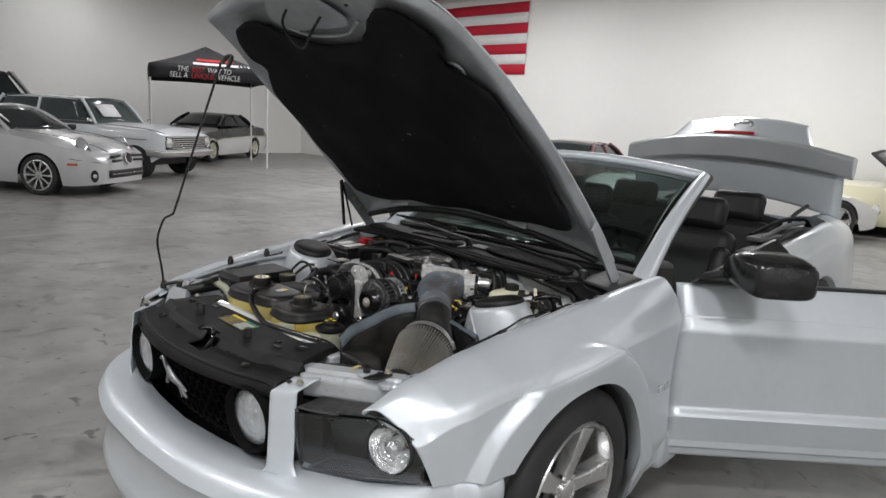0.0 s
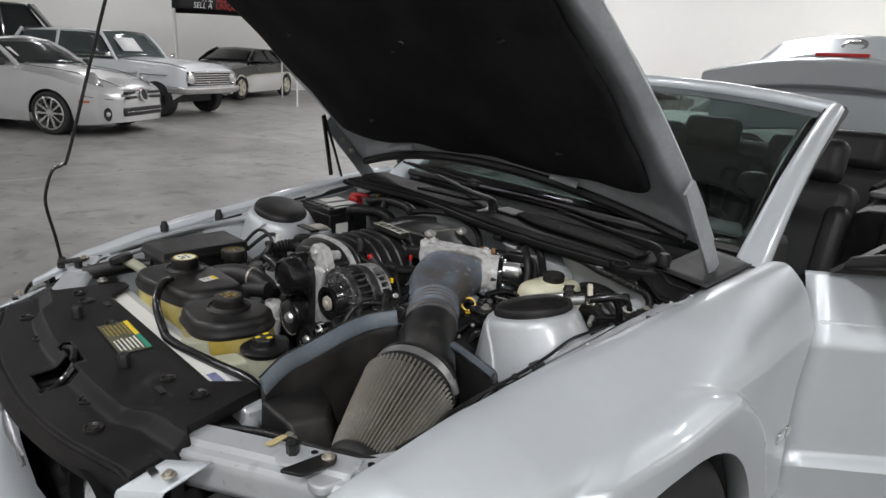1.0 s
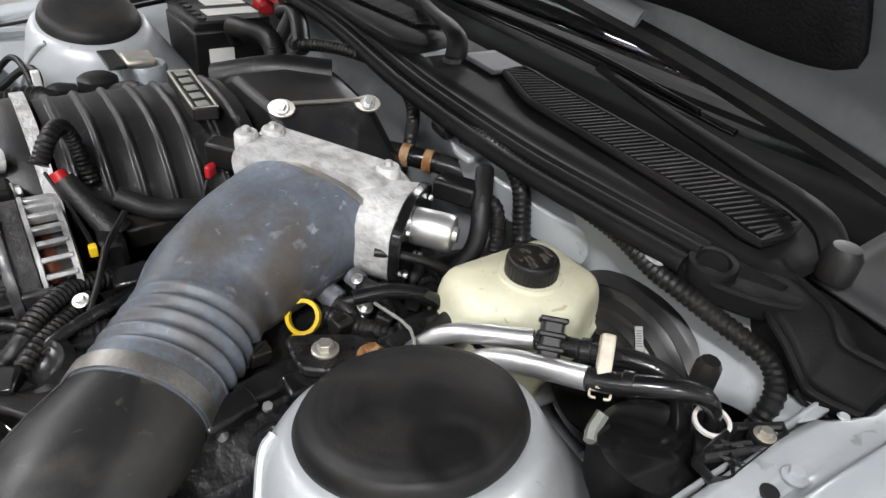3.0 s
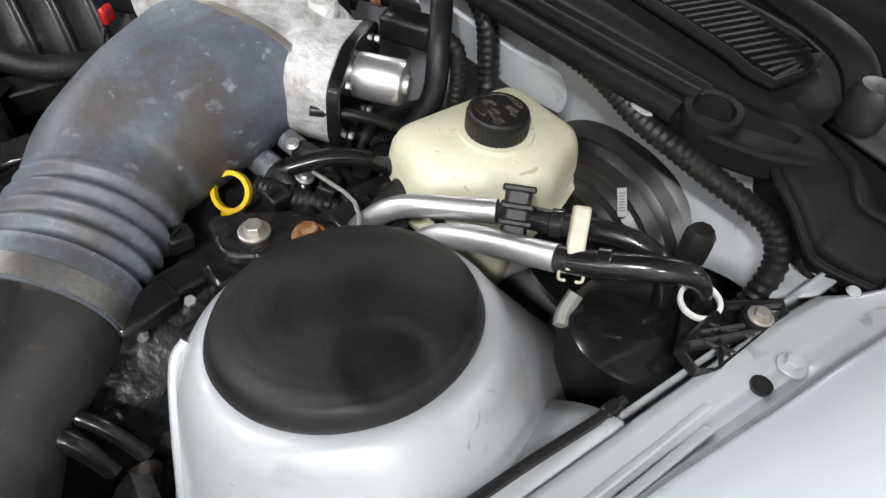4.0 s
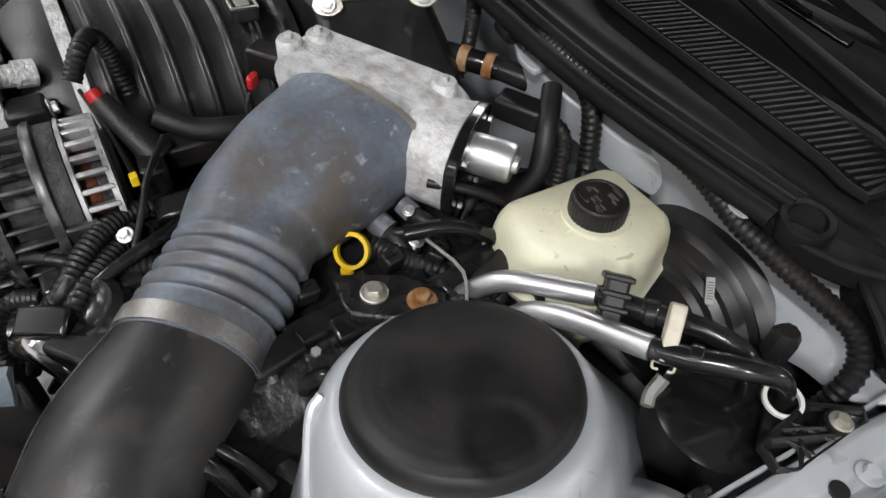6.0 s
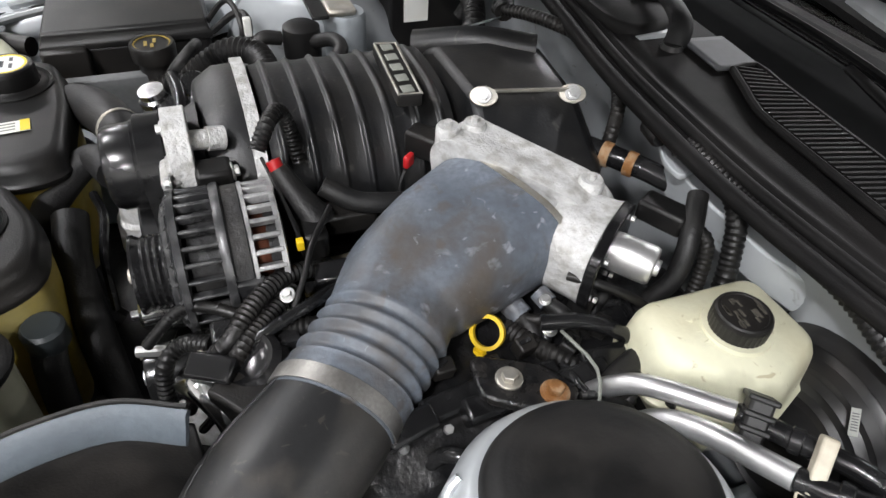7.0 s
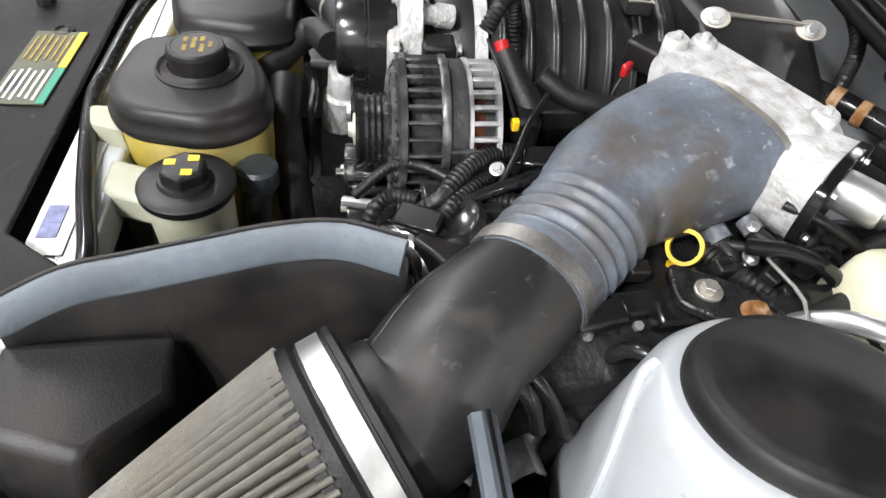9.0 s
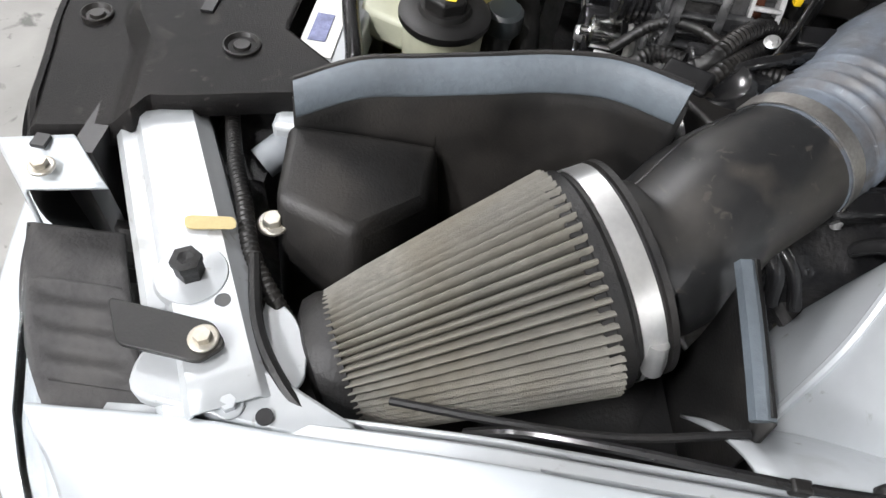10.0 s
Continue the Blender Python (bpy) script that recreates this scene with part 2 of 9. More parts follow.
def table(pairs, x):
    """Smooth value between (x, y) pairs."""
    if x <= pairs[0][0]:
        return pairs[0][1]
    for (a, p), (b, q) in zip(pairs, pairs[1:]):
        if x <= b:
            t = (x - a) / (b - a)
            return p + (q - p) * (t * t * (3 - 2 * t) * 0.35 + t * 0.65)
    return pairs[-1][1]


def stack_levels(outline, levels, r=0.02, n=5):
    """One outline at several heights; levels are (height, scale) pairs."""
    o = rounded(outline, r, n)
    cx, cy = sum(p[0] for p in o) / len(o), sum(p[1] for p in o) / len(o)
    return loft([[Vector((cx + (x - cx) * f, cy + (y - cy) * f, z)) for x, y in o] for z, f in levels])


def mirror_bm(bm):
    """Adds the mirror image in x."""
    got = bmesh.ops.duplicate(bm, geom=bm.verts[:] + bm.edges[:] + bm.faces[:])
    vs = [g for g in got["geom"] if isinstance(g, bmesh.types.BMVert)]
    bmesh.ops.scale(bm, vec=(-1, 1, 1), verts=vs)
    return merged(bm)


def flipped(bm):
    bmesh.ops.scale(bm, vec=(-1, 1, 1), verts=bm.verts)
    return bm


def bolt(p, d, r, parent, material=DULLZINC, washer=True, name="bolt"):
    m = aim(p, d)
    bm = lathe([(r * 0.55, r * 0.75), (r * 0.6, r * 0.7), (r * 0.62, 0.0)], m, 6)
    if washer:
        lathe([(r, 0.0), (r, r * 0.18), (r * 0.9, r * 0.24)], m, 20, bm)
    return part(name, bm, material, parent, angle=30)

# ---- the hall ----
CONCRETE = mat("polished_concrete", (0.285, 0.281, 0.266), 0.36, 0, 0.22, 0.5, 0.0006, 60.0, dirt=(0.115, 0.112, 0.104), dscale=2.4, damt=0.55)


def scuffed(m, dark, layers=((9.0, 0.635, 0.70, 0.75), (3.2, 0.60, 0.72, 0.5), (38.0, 0.66, 0.72, 0.5))):
    """Small dark scuffs and drips over a material's own colour."""
    nt = m.node_tree
    b = nt.nodes["Principled BSDF"]
    src = b.inputs["Base Color"].links[0].from_socket
    co = nt.nodes.new("ShaderNodeTexCoord")
    for scale, lo, hi, amount in layers:
        t = nt.nodes.new("ShaderNodeTexNoise")
        t.inputs["Scale"].default_value, t.inputs["Detail"].default_value, t.inputs["Distortion"].default_value = scale, 5.0, 0.7
        r = nt.nodes.new("ShaderNodeMapRange")
        for k, v in zip(("From Min", "From Max", "To Min", "To Max"), (lo, hi, 0.0, amount)):
            r.inputs[k].default_value = v
        x = nt.nodes.new("ShaderNodeMix")
        x.data_type = "RGBA"
        x.inputs[7].default_value = (*dark, 1)
        nt.links.new(co.outputs["Object"], t.inputs["Vector"])
        nt.links.new(t.outputs["Fac"], r.inputs["Value"])
        nt.links.new(r.outputs["Result"], x.inputs[0])
        nt.links.new(src, x.inputs[6])
        src = x.outputs[2]
    nt.links.new(src, b.inputs["Base Color"])


scuffed(CONCRETE, (0.05, 0.049, 0.047))
scuffed(BLUEGREY, (0.085, 0.066, 0.046), ((10.0, 0.50, 0.68, 0.75), (38.0, 0.58, 0.70, 0.5)))
scuffed(BLUEGREY, (0.36, 0.38, 0.42), ((60.0, 0.66, 0.72, 0.6), (22.0, 0.64, 0.72, 0.5)))
scuffed(CREAM, (0.30, 0.24, 0.12), ((70.0, 0.64, 0.70, 0.55), (16.0, 0.60, 0.72, 0.35)))
scuffed(BAYSILVER, (0.20, 0.185, 0.16), ((48.0, 0.66, 0.72, 0.5), (14.0, 0.62, 0.74, 0.35)))
scuffed(TUBEBLACK, (0.075, 0.066, 0.056), ((11.0, 0.55, 0.70, 0.5), (90.0, 0.64, 0.70, 0.5)))
scuffed(COVERPL, (0.055, 0.051, 0.047), ((120.0, 0.65, 0.70, 0.5), (24.0, 0.62, 0.72, 0.4)))
scuffed(ENGINEBLACK, (0.07, 0.065, 0.058), ((60.0, 0.64, 0.70, 0.5),))
WALLPAINT = mat("white_wall_paint", (0.80, 0.80, 0.77), 0.7, 0, 0.02, 0.6, 0.001, 90.0)
CEILPAINT = mat("ceiling_deck", (0.45, 0.45, 0.44), 0.8, 0, 0.2, 0.8)
DARKSTEEL = mat("dark_roof_steel", (0.06, 0.06, 0.062), 0.6, 0.2, 0.2, 3.0)
FABRICBLACK = mat("black_canvas", (0.016, 0.016, 0.018), 0.8, 0, 0.25, 4.0, 0.001, 300.0)
PRINTWHITE = mat("white_print", (0.72, 0.72, 0.72), 0.6, 0, 0.04, 8.0)
PRINTRED = mat("red_print", (0.45, 0.02, 0.025), 0.6, 0, 0.06, 8.0)
FLAGRED = mat("flag_red_cloth", (0.50, 0.012, 0.035), 0.8, 0, 0.08, 3.0)
FLAGWHITE = mat("flag_white_cloth", (0.78, 0.77, 0.76), 0.8, 0, 0.04, 3.0)
FLAGBLUE = mat("flag_blue_cloth", (0.02, 0.035, 0.15), 0.8, 0, 0.08, 3.0)
WHITESTEEL = mat("white_steel", (0.7, 0.7, 0.69), 0.45, 0, 0.04, 8.0)
GLOW = bpy.data.materials.new("lamp_diffuser")
GLOW.use_nodes = True
GLOW.node_tree.nodes["Principled BSDF"].inputs["Emission Color"].default_value = (0.985, 0.975, 1.0, 1)
GLOW.node_tree.nodes["Principled BSDF"].inputs["Emission Strength"].default_value = 6.0

H = HALL
lx, ly = H["x1"] - H["x0"], H["y1"] - H["y0"]
mx, my = (H["x1"] + H["x0"]) / 2, (H["y1"] + H["y0"]) / 2
tagged(part("floor", box((mx, my, -0.1), (lx + 0.6, ly + 0.6, 0.2)), CONCRETE), "grey polished concrete floor with faint stains", "floor", kind="structure")
tagged(part("ceiling", box((mx, my, H["h"] + 0.1), (lx + 0.6, ly + 0.6, 0.2)), CEILPAINT), "pale grey steel roof deck", "ceiling", kind="structure")
for nm, c, s in (("wall_north", (mx, H["y1"] + 0.15, H["h"] / 2), (lx, 0.3, H["h"])), ("wall_south", (mx, H["y0"] - 0.15, H["h"] / 2), (lx, 0.3, H["h"])),
                 ("wall_west", (H["x0"] - 0.15, my, H["h"] / 2), (0.3, ly + 0.6, H["h"])), ("wall_east", (H["x1"] + 0.15, my, H["h"] / 2), (0.3, ly + 0.6, H["h"]))):
    tagged(part(nm, box(c, s), WALLPAINT), "plain white painted hall wall", "wall", kind="structure")
bm = bmesh.new()
for y in (-9.0, -6.0, -2.2, 2.4, 7.2, 11.4):
    box((mx, y, H["h"] - 0.16), (lx, 0.16, 0.3), bm=bm)
tagged(part("roof_beam", bm, DARKSTEEL), "dark steel roof beams", "beam", kind="structure")
bm = bmesh.new()
for a, b in (((-19.4, -2.05), (8.9, -2.05)), ((-6.3, -10.9), (-6.3, 13.0)), ((3.1, -10.9), (3.1, 13.0)), ((-19.4, 6.9), (8.9, 6.9))):
    w = (abs(b[0] - a[0]) + 0.006, abs(b[1] - a[1]) + 0.006, 0.003)
    box(((a[0] + b[0]) / 2, (a[1] + b[1]) / 2, 0.0016), w, bm=bm)
tagged(part("floor_joint", bm, mat("joint_filler", (0.5, 0.49, 0.46), 0.7, 0, 0.1, 3.0)), "pale filled saw-cut joints in the floor", "joint", kind="structure")
for i, (x, y) in enumerate(LAMPS):
    t = thing("ceiling_light", "long white ceiling light with a glowing diffuser", "light", "hall lights", at=pose(x, y, H["h"] - 1.36))
    part("housing", box((0, 0, 0), (1.3, 0.42, 0.08)), WHITESTEEL, t, bevel=0.01)
    part("diffuser", box((0, 0, -0.046), (1.2, 0.34, 0.012)), GLOW, t)
    part("hanger", tube([(0.5, 0, 0.04), (0.5, 0, 1.36)], 0.006, 6, 2), DARKSTEEL, t)
    part("hanger", tube([(-0.5, 0, 0.04), (-0.5, 0, 1.36)], 0.006, 6, 2), DARKSTEEL, t)

# conduit on the far wall
cond = thing("wall_conduit", "thin grey steel conduit with a switch box on the wall", "conduit")
part("pipe", tube([(-0.25, H["y1"] - 0.03, 1.6), (-0.25, H["y1"] - 0.03, 6.5)], 0.016, 8, 2), WHITESTEEL, cond)
part("switch_box", box((-0.25, H["y1"] - 0.04, 1.52), (0.1, 0.08, 0.16)), WHITESTEEL, cond, bevel=0.006)

# the flag, hung flat on the far wall
FX1, FZ0, SH = -9.1, 2.90, 0.272
flag = thing("wall_flag", "large striped flag with a blue canton hung on the wall", "flag")
FL = SH * 13 * 1.75
for k in range(13):
    z = FZ0 + SH * (k + 0.5)
    lo = FX1 - FL if k < 6 else FX1 - FL + 1.95

    def stripe(u, v, z=z, lo=lo):
        x = lo + (FX1 - lo) * u
        return Vector((x, H["y1"] - 0.03 - 0.012 * math.sin(x * 3.1 + z) - 0.006 * math.sin(x * 9.0), z + SH * (v - 0.5)))
    part("stripe", sheet(stripe, 40, 2), FLAGRED if k % 2 == 0 else FLAGWHITE, flag, solid=0.003)
part("canton", sheet(lambda u, v: Vector((FX1 - FL + 1.95 * u, H["y1"] - 0.034 - 0.01 * math.sin(u * 8), FZ0 + SH * (6 + 7 * v))), 20, 4), FLAGBLUE, flag, solid=0.003)


def words(body, size, m, material, parent, name="lettering", shear=0.0):
    cu = bpy.data.curves.new(name, "FONT")
    cu.body, cu.size, cu.extrude, cu.align_x, cu.shear = body, size, 0.0015, "CENTER", shear
    ob = new(name, cu)
    dg = bpy.context.evaluated_depsgraph_get()
    me = bpy.data.meshes.new_from_object(ob.evaluated_get(dg))
    bpy.data.objects.remove(ob)
    me.materials.clear()
    me.materials.append(material)
    o = new(name, me)
    o.parent, o.matrix_basis = parent, m
    return o


# canopy tent: local x along the printed front edge, y back, z up
A, B = Vector((-14.6, 5.35, 0)), Vector((-13.5, 8.0, 0))
ax = (B - A).normalized()
ay = Vector((-ax.y, ax.x, 0))
if ay.x > 0:
    ay = -ay
CW = (B - A).length
CM = Matrix((( ax.x, ay.x, 0, A.x), (ax.y, ay.y, 0, A.y), (0, 0, 1, 0), (0, 0, 0, 1)))
tent = thing("canopy_tent", "black pop-up canopy with white and red lettering on white poles", "canopy", at=CM)
Z0, Z1, ZP, CD = 2.17, 2.50, 3.12, 2.9
corners = [(0, 0), (CW, 0), (CW, CD), (0, CD)]
for i in range(4):
    (x0, y0), (x1, y1) = corners[i], corners[(i + 1) % 4]
    part("valance", sheet(lambda u, v: Vector((x0 + (x1 - x0) * u, y0 + (y1 - y0) * u, Z0 + (Z1 - Z0) * v + 0.05 * (1 - v) * (4 * u * (1 - u)) * 0.6)), 12, 3), FABRICBLACK, tent, solid=0.004)
    part("roof_panel", sheet(lambda u, v: Vector(((x0 + (x1 - x0) * u) * (1 - v) + CW / 2 * v, (y0 + (y1 - y0) * u) * (1 - v) + CD / 2 * v, Z1 + (ZP - Z1) * v - 0.08 * math.sin(math.pi * v) * 0.5)), 10, 8), FABRICBLACK, tent, solid=0.004)
    part("pole", tube([(x0 + (0.03 if x0 == 0 else -0.03), y0 + (0.03 if y0 == 0 else -0.03), 0), (x0 + (0.03 if x0 == 0 else -0.03), y0 + (0.03 if y0 == 0 else -0.03), 2.42)], 0.022, 8, 2), WHITESTEEL, tent)
FRONT = Matrix(((1, 0, 0, 0), (0, 0, -1, -0.008), (0, 1, 0, 0), (0, 0, 0, 1)))
sl = math.atan2(ZP - Z1, CD / 2)
SLOPE = Matrix.Translation((0, 0.0, Z1)) @ Euler((sl, 0, 0)).to_matrix().to_4x4()
for body, at, z, mt in (("THE", 0.27, 2.36, PRINTWHITE), ("BEST", 0.395, 2.36, PRINTRED), ("WAY TO", 0.57, 2.36, PRINTWHITE),
                        ("SELL A", 0.235, 2.21, PRINTWHITE), ("UNIQUE", 0.43, 2.21, PRINTRED), ("VEHICLE", 0.65, 2.21, PRINTWHITE)):
    words(body, 0.185, Matrix.Translation((CW * at, 0, z)) @ FRONT @ Matrix.Diagonal((0.78, 1, 1, 1)), mt, tent, shear=0.2)
for k, (w, mt) in enumerate(((0.9, PRINTRED), (1.1, PRINTWHITE))):
    part("trade_mark_bar", box((CW * 0.55, 0.45 - 0.26 * k, 0.0), (w, 0.16, 0.004), SLOPE @ Matrix.Translation((0, 0, 0.012))), mt, tent)
for k in range(8):
    part("trade_mark_check", box((CW * 0.55 + 0.62 + 0.09 * (k % 4), 0.16 + 0.09 * (k // 4) + 0.09 * (k % 2) * 0.5, 0.0), (0.045, 0.045, 0.004), SLOPE @ Matrix.Translation((0, 0, 0.012))), PRINTWHITE, tent)


# ---- parked cars in the hall ----
def wheel_parts(parent, c, r, w, side, rim_r, spokes, rim_mat=RIM, name="wheel"):
    """Tyre with a rim inside; the axle lies along local y, side is +1 or -1."""
    m = Matrix.Translation(c) @ Euler((-radians(90) * side, 0, 0)).to_matrix().to_4x4()
    prof = [(rim_r, -w / 2), (r - 0.03, -w / 2), (r - 0.006, -w / 2 + 0.025), (r, 0), (r - 0.006, w / 2 - 0.025), (r - 0.03, w / 2), (rim_r + 0.01, w / 2), (rim_r, w / 2 - 0.012), (rim_r, -w / 2)]
    ty = part("tyre", lathe(prof, m, 40, cap=False), TYRE, parent)
    bm = lathe([(rim_r + 0.004, w / 2 - 0.004), (rim_r - 0.012, w / 2 + 0.002), (rim_r - 0.028, w / 2 - 0.025), (rim_r - 0.03, -w / 2 + 0.02)], m, 40, cap=False)
    lathe([(0.055, w / 2 - 0.02), (0.05, w / 2 - 0.012), (0.0, w / 2 - 0.01)], m, 16, bm, cap=False)
    n, wd = spokes
    for k in range(n):
        a = 2 * math.pi * k / n
        mm = m @ Matrix.Rotation(a, 4, "Z")
        loft([[mm @ Vector(q) for q in ((0.03, -wd * 0.6, w / 2 - 0.04), (0.03, wd * 0.6, w / 2 - 0.04), (0.03, wd * 0.6, w / 2 - 0.015), (0.03, -wd * 0.6, w / 2 - 0.015))],
              [mm @ Vector(q) for q in ((rim_r - 0.02, -wd, w / 2 - 0.04), (rim_r - 0.02, wd, w / 2 - 0.04), (rim_r - 0.02, wd, w / 2 - 0.008), (rim_r - 0.02, -wd, w / 2 - 0.008))]], bm)
    part("rim", bm, rim_mat, ty)
    part("wheel_back", lathe([(rim_r - 0.03, 0.0), (0.0, 0.0)], m, 24, cap=False), DARKBAY, ty)
    return ty


def car_body(parent, fo, ro, wb, half, top, shoulder, low, arch, material, name="body"):
    """The lower body: x forward from the front axle, arches cut round both axles."""
    xs = sorted(set([fo - (fo + wb + ro) * i / 60 for i in range(61)] + [c + arch * math.cos(math.pi * k / 14) * 0.999 for c in (0, -wb) for k in range(15)]))
    nv1, nv2 = 9, 7
    bm = bmesh.new()
    for s in (1, -1):
        cols = []
        for x in xs:
            w, zt, zs, zl = table(half, x), table(top, x), table(shoulder, x), table(low, x)
            wr = arch_r = 0.33
            for c in (0, -wb):
                if abs(x - c) < arch:
                    zl = max(zl, 0.31 + math.sqrt(max(0, arch ** 2 - (x - c) ** 2)))
            col = []
            for j in range(nv1 + 1):
                t = j / nv1
                z = zl + (zs - zl) * t
                tuck = 0.045 * max(0, (0.45 - z) / 0.3) ** 2 + 0.05 * max(0, (z - 0.55) / 0.4) ** 2
                col.append(Vector((x, s * (w - tuck), z)))
            w2 = abs(col[-1].y)
            for j in range(1, nv2 + 1):
                t = j / nv2
                col.append(Vector((x, s * w2 * (1 - t), zs + (zt - zs) * math.sin(t * math.pi / 2) ** 0.8)))
            cols.append([bm.verts.new(p) for p in col])
        skin(bm, cols, False, False)
        for col in (cols[0], cols[-1]):
            mid = [bm.verts.new(Vector((v.co.x, 0, v.co.z))) for v in col[:-1]]
            for a, b, c, d in zip(col, col[1:-1], mid[1:], mid):
                bm.faces.new((a, b, c, d))
    ob = part(name, merged(bm), material, parent, angle=35)
    inner = box((-wb / 2 - 0.15, 0, 0.47), (wb + 0.75, 1.15, 0.40))
    part("underbody", inner, DARKBAY, parent)
    return ob


def glasshouse(parent, pts, zb, zt, wb_, wt, paint, glass_m, pillars=True, roof=True, name=""):
    """pts: x of windscreen base, windscreen top, rear top, rear base."""
    x0, x1, x2, x3 = pts
    base = [(x0, wb_), (x3, wb_)]
    topc = lambda x, y: Vector((x, y, zt + 0.05 * (1 - (y / wt) ** 2)))
    if roof:
        part("roof", sheet(lambda u, v: topc(x1 + (x2 - x1) * u, wt * (1 - 2 * v)) - Vector((0, 0, 0.05 * (2 * u - 1) ** 4)), 14, 10), paint, parent, solid=0.03)
    bowed = lambda xa, xb, u, v: Vector((xa + (xb - xa) * v + 0.10 * (1 - (2 * u - 1) ** 2) * (1 if xa > x2 - 0.01 and xa > -0.9 * 9 and xb > xa - 9 and xa == x0 else -1), (wb_ + (wt - wb_) * v) * (1 - 2 * u) * 0.97, zb + (zt - zb) * v + 0.03 * (1 - (2 * u - 1) ** 2) * v))
    part("windscreen", sheet(lambda u, v: bowed(x0, x1, u, v), 12, 6), glass_m, parent, solid=0.006)
    if roof:
        part("rear_window", sheet(lambda u, v: bowed(x3, x2, u, v), 12, 6), glass_m, parent, solid=0.006)
    for s in (1, -1):
        if roof:
            part("side_window", sheet(lambda u, v: Vector(((x0 - 0.12) + (x3 + 0.15 - x0 + 0.12) * u + ((x1 - x0 + 0.06) * (1 - u) + (x2 - x3 - 0.08) * u) * v, s * (wb_ + (wt - wb_) * v) * 0.985, zb + (zt - zb) * v)), 8, 4), glass_m, parent, solid=0.006)
        for xa, xb in (((x0, x1), (x3, x2)) if roof else ((x0, x1),)):
            part("pillar", tube([(xa, s * wb_, zb - 0.03), ((xa + xb) / 2, s * (wb_ + wt) / 2 * 1.01, (zb + zt) / 2 + 0.02), (xb, s * wt, zt + 0.005)], 0.032, 8, 5), paint, parent)
    if roof:
        xm = x1 + (x2 - x1) * 0.52
        for s in (1, -1):
            part("pillar", tube([(xm - 0.05, s * wb_, zb - 0.02), (xm, s * wt, zt)], 0.03, 8, 3), paint, parent)
    else:
        part("windscreen_header", tube([(x1, wt, zt), (x1 + 0.05, 0, zt + 0.05), (x1, -wt, zt)], 0.026, 8, 8), paint, parent)


def seat_at(parent, x, y, z, f=1):
    """A seat whose back leans away from the direction f along x."""
    part("seat_cushion", box((x, y, z + 0.08), (0.52, 0.5, 0.16)), LEATHER, parent, bevel=0.05, seg=3)
    part("seat_back", box((0, 0, 0.3), (0.13, 0.48, 0.62), Matrix.Translation((x - 0.28 * f, y, z + 0.1)) @ Euler((0, radians(-14) * f, 0)).to_matrix().to_4x4()), LEATHER, parent, bevel=0.05, seg=3)
    part("headrest", box((x - 0.47 * f, y, z + 0.8), (0.1, 0.26, 0.18)), LEATHER, parent, bevel=0.04, seg=3)


DARKGLASS = mat("dark_car_glass", (0.02, 0.024, 0.025), 0.06, 0, 0.1, 4.0)
PALEGLASS = mat("pale_car_glass", (0.07, 0.085, 0.085), 0.08, 0, 0.15, 2.0)
ROADSTERPAINT = mat("roadster_silver", (0.58, 0.585, 0.59), 0.32, 0.45, 0.03, 3.0, coat=1.0)
WAGONPAINT = mat("wagon_pale_blue", (0.70, 0.735, 0.755), 0.3, 0.05, 0.03, 3.0, coat=0.8)
COUPEWHITE = mat("coupe_white", (0.72, 0.72, 0.70), 0.3, 0, 0.03, 3.0, coat=0.8)
COUPEBLACK = mat("coupe_black", (0.012, 0.012, 0.014), 0.22, 0, 0.1, 3.0, coat=0.8)
MAROON = mat("maroon_paint", (0.10, 0.022, 0.03), 0.25, 0, 0.1, 3.0, coat=1.0)
CREAMPAINT = mat("cream_yellow_paint", (0.66, 0.63, 0.45), 0.3, 0, 0.04, 3.0, coat=0.8)
GREENBLACK = mat("dark_suv_paint", (0.02, 0.025, 0.027), 0.3, 0, 0.1, 3.0, coat=0.8)


# silver two-seat roadster
open_two_seater = thing("roadster", "silver two-seat roadster with ten-spoke alloy wheels", "car", "parked cars", at=pose(-10.24, 2.21, 0, 0, 0, 36.6))
car_body(open_two_seater, 0.93, 0.82, 2.43, [(-3.25, 0.62), (-3.0, 0.82), (-2.4, 0.88), (-1.0, 0.87), (0.2, 0.89), (0.45, 0.875), (0.68, 0.79), (0.84, 0.62), (0.93, 0.40)],
         [(-3.25, 0.80), (-3.0, 0.93), (-2.2, 0.98), (-0.6, 1.01), (0.0, 0.945), (0.5, 0.84), (0.76, 0.75), (0.88, 0.68), (0.93, 0.60)],
         [(-3.25, 0.72), (-3.0, 0.86), (-2.0, 0.90), (-0.6, 0.93), (0.0, 0.86), (0.5, 0.75), (0.76, 0.65), (0.93, 0.54)],
         [(-3.25, 0.3), (-2.9, 0.2), (0.5, 0.17), (0.93, 0.21)], 0.36, ROADSTERPAINT)
glasshouse(open_two_seater, (-0.58, -1.15, -1.9, -2.3), 1.0, 1.32, 0.72, 0.58, ROADSTERPAINT, DARKGLASS, roof=False)
for x, y in ((0, 1), (0, -1), (-2.43, 1), (-2.43, -1)):
    wheel_parts(open_two_seater, (x, y * 0.79, 0.318), 0.318, 0.225, y, 0.238, (10, 0.017))
CARLENS = mat("lamp_chrome_lens", (0.62, 0.64, 0.66), 0.12, 0.6, 0.3, 40.0, coat=1.0)
AMBER = mat("amber_marker", (0.5, 0.09, 0.02), 0.3)
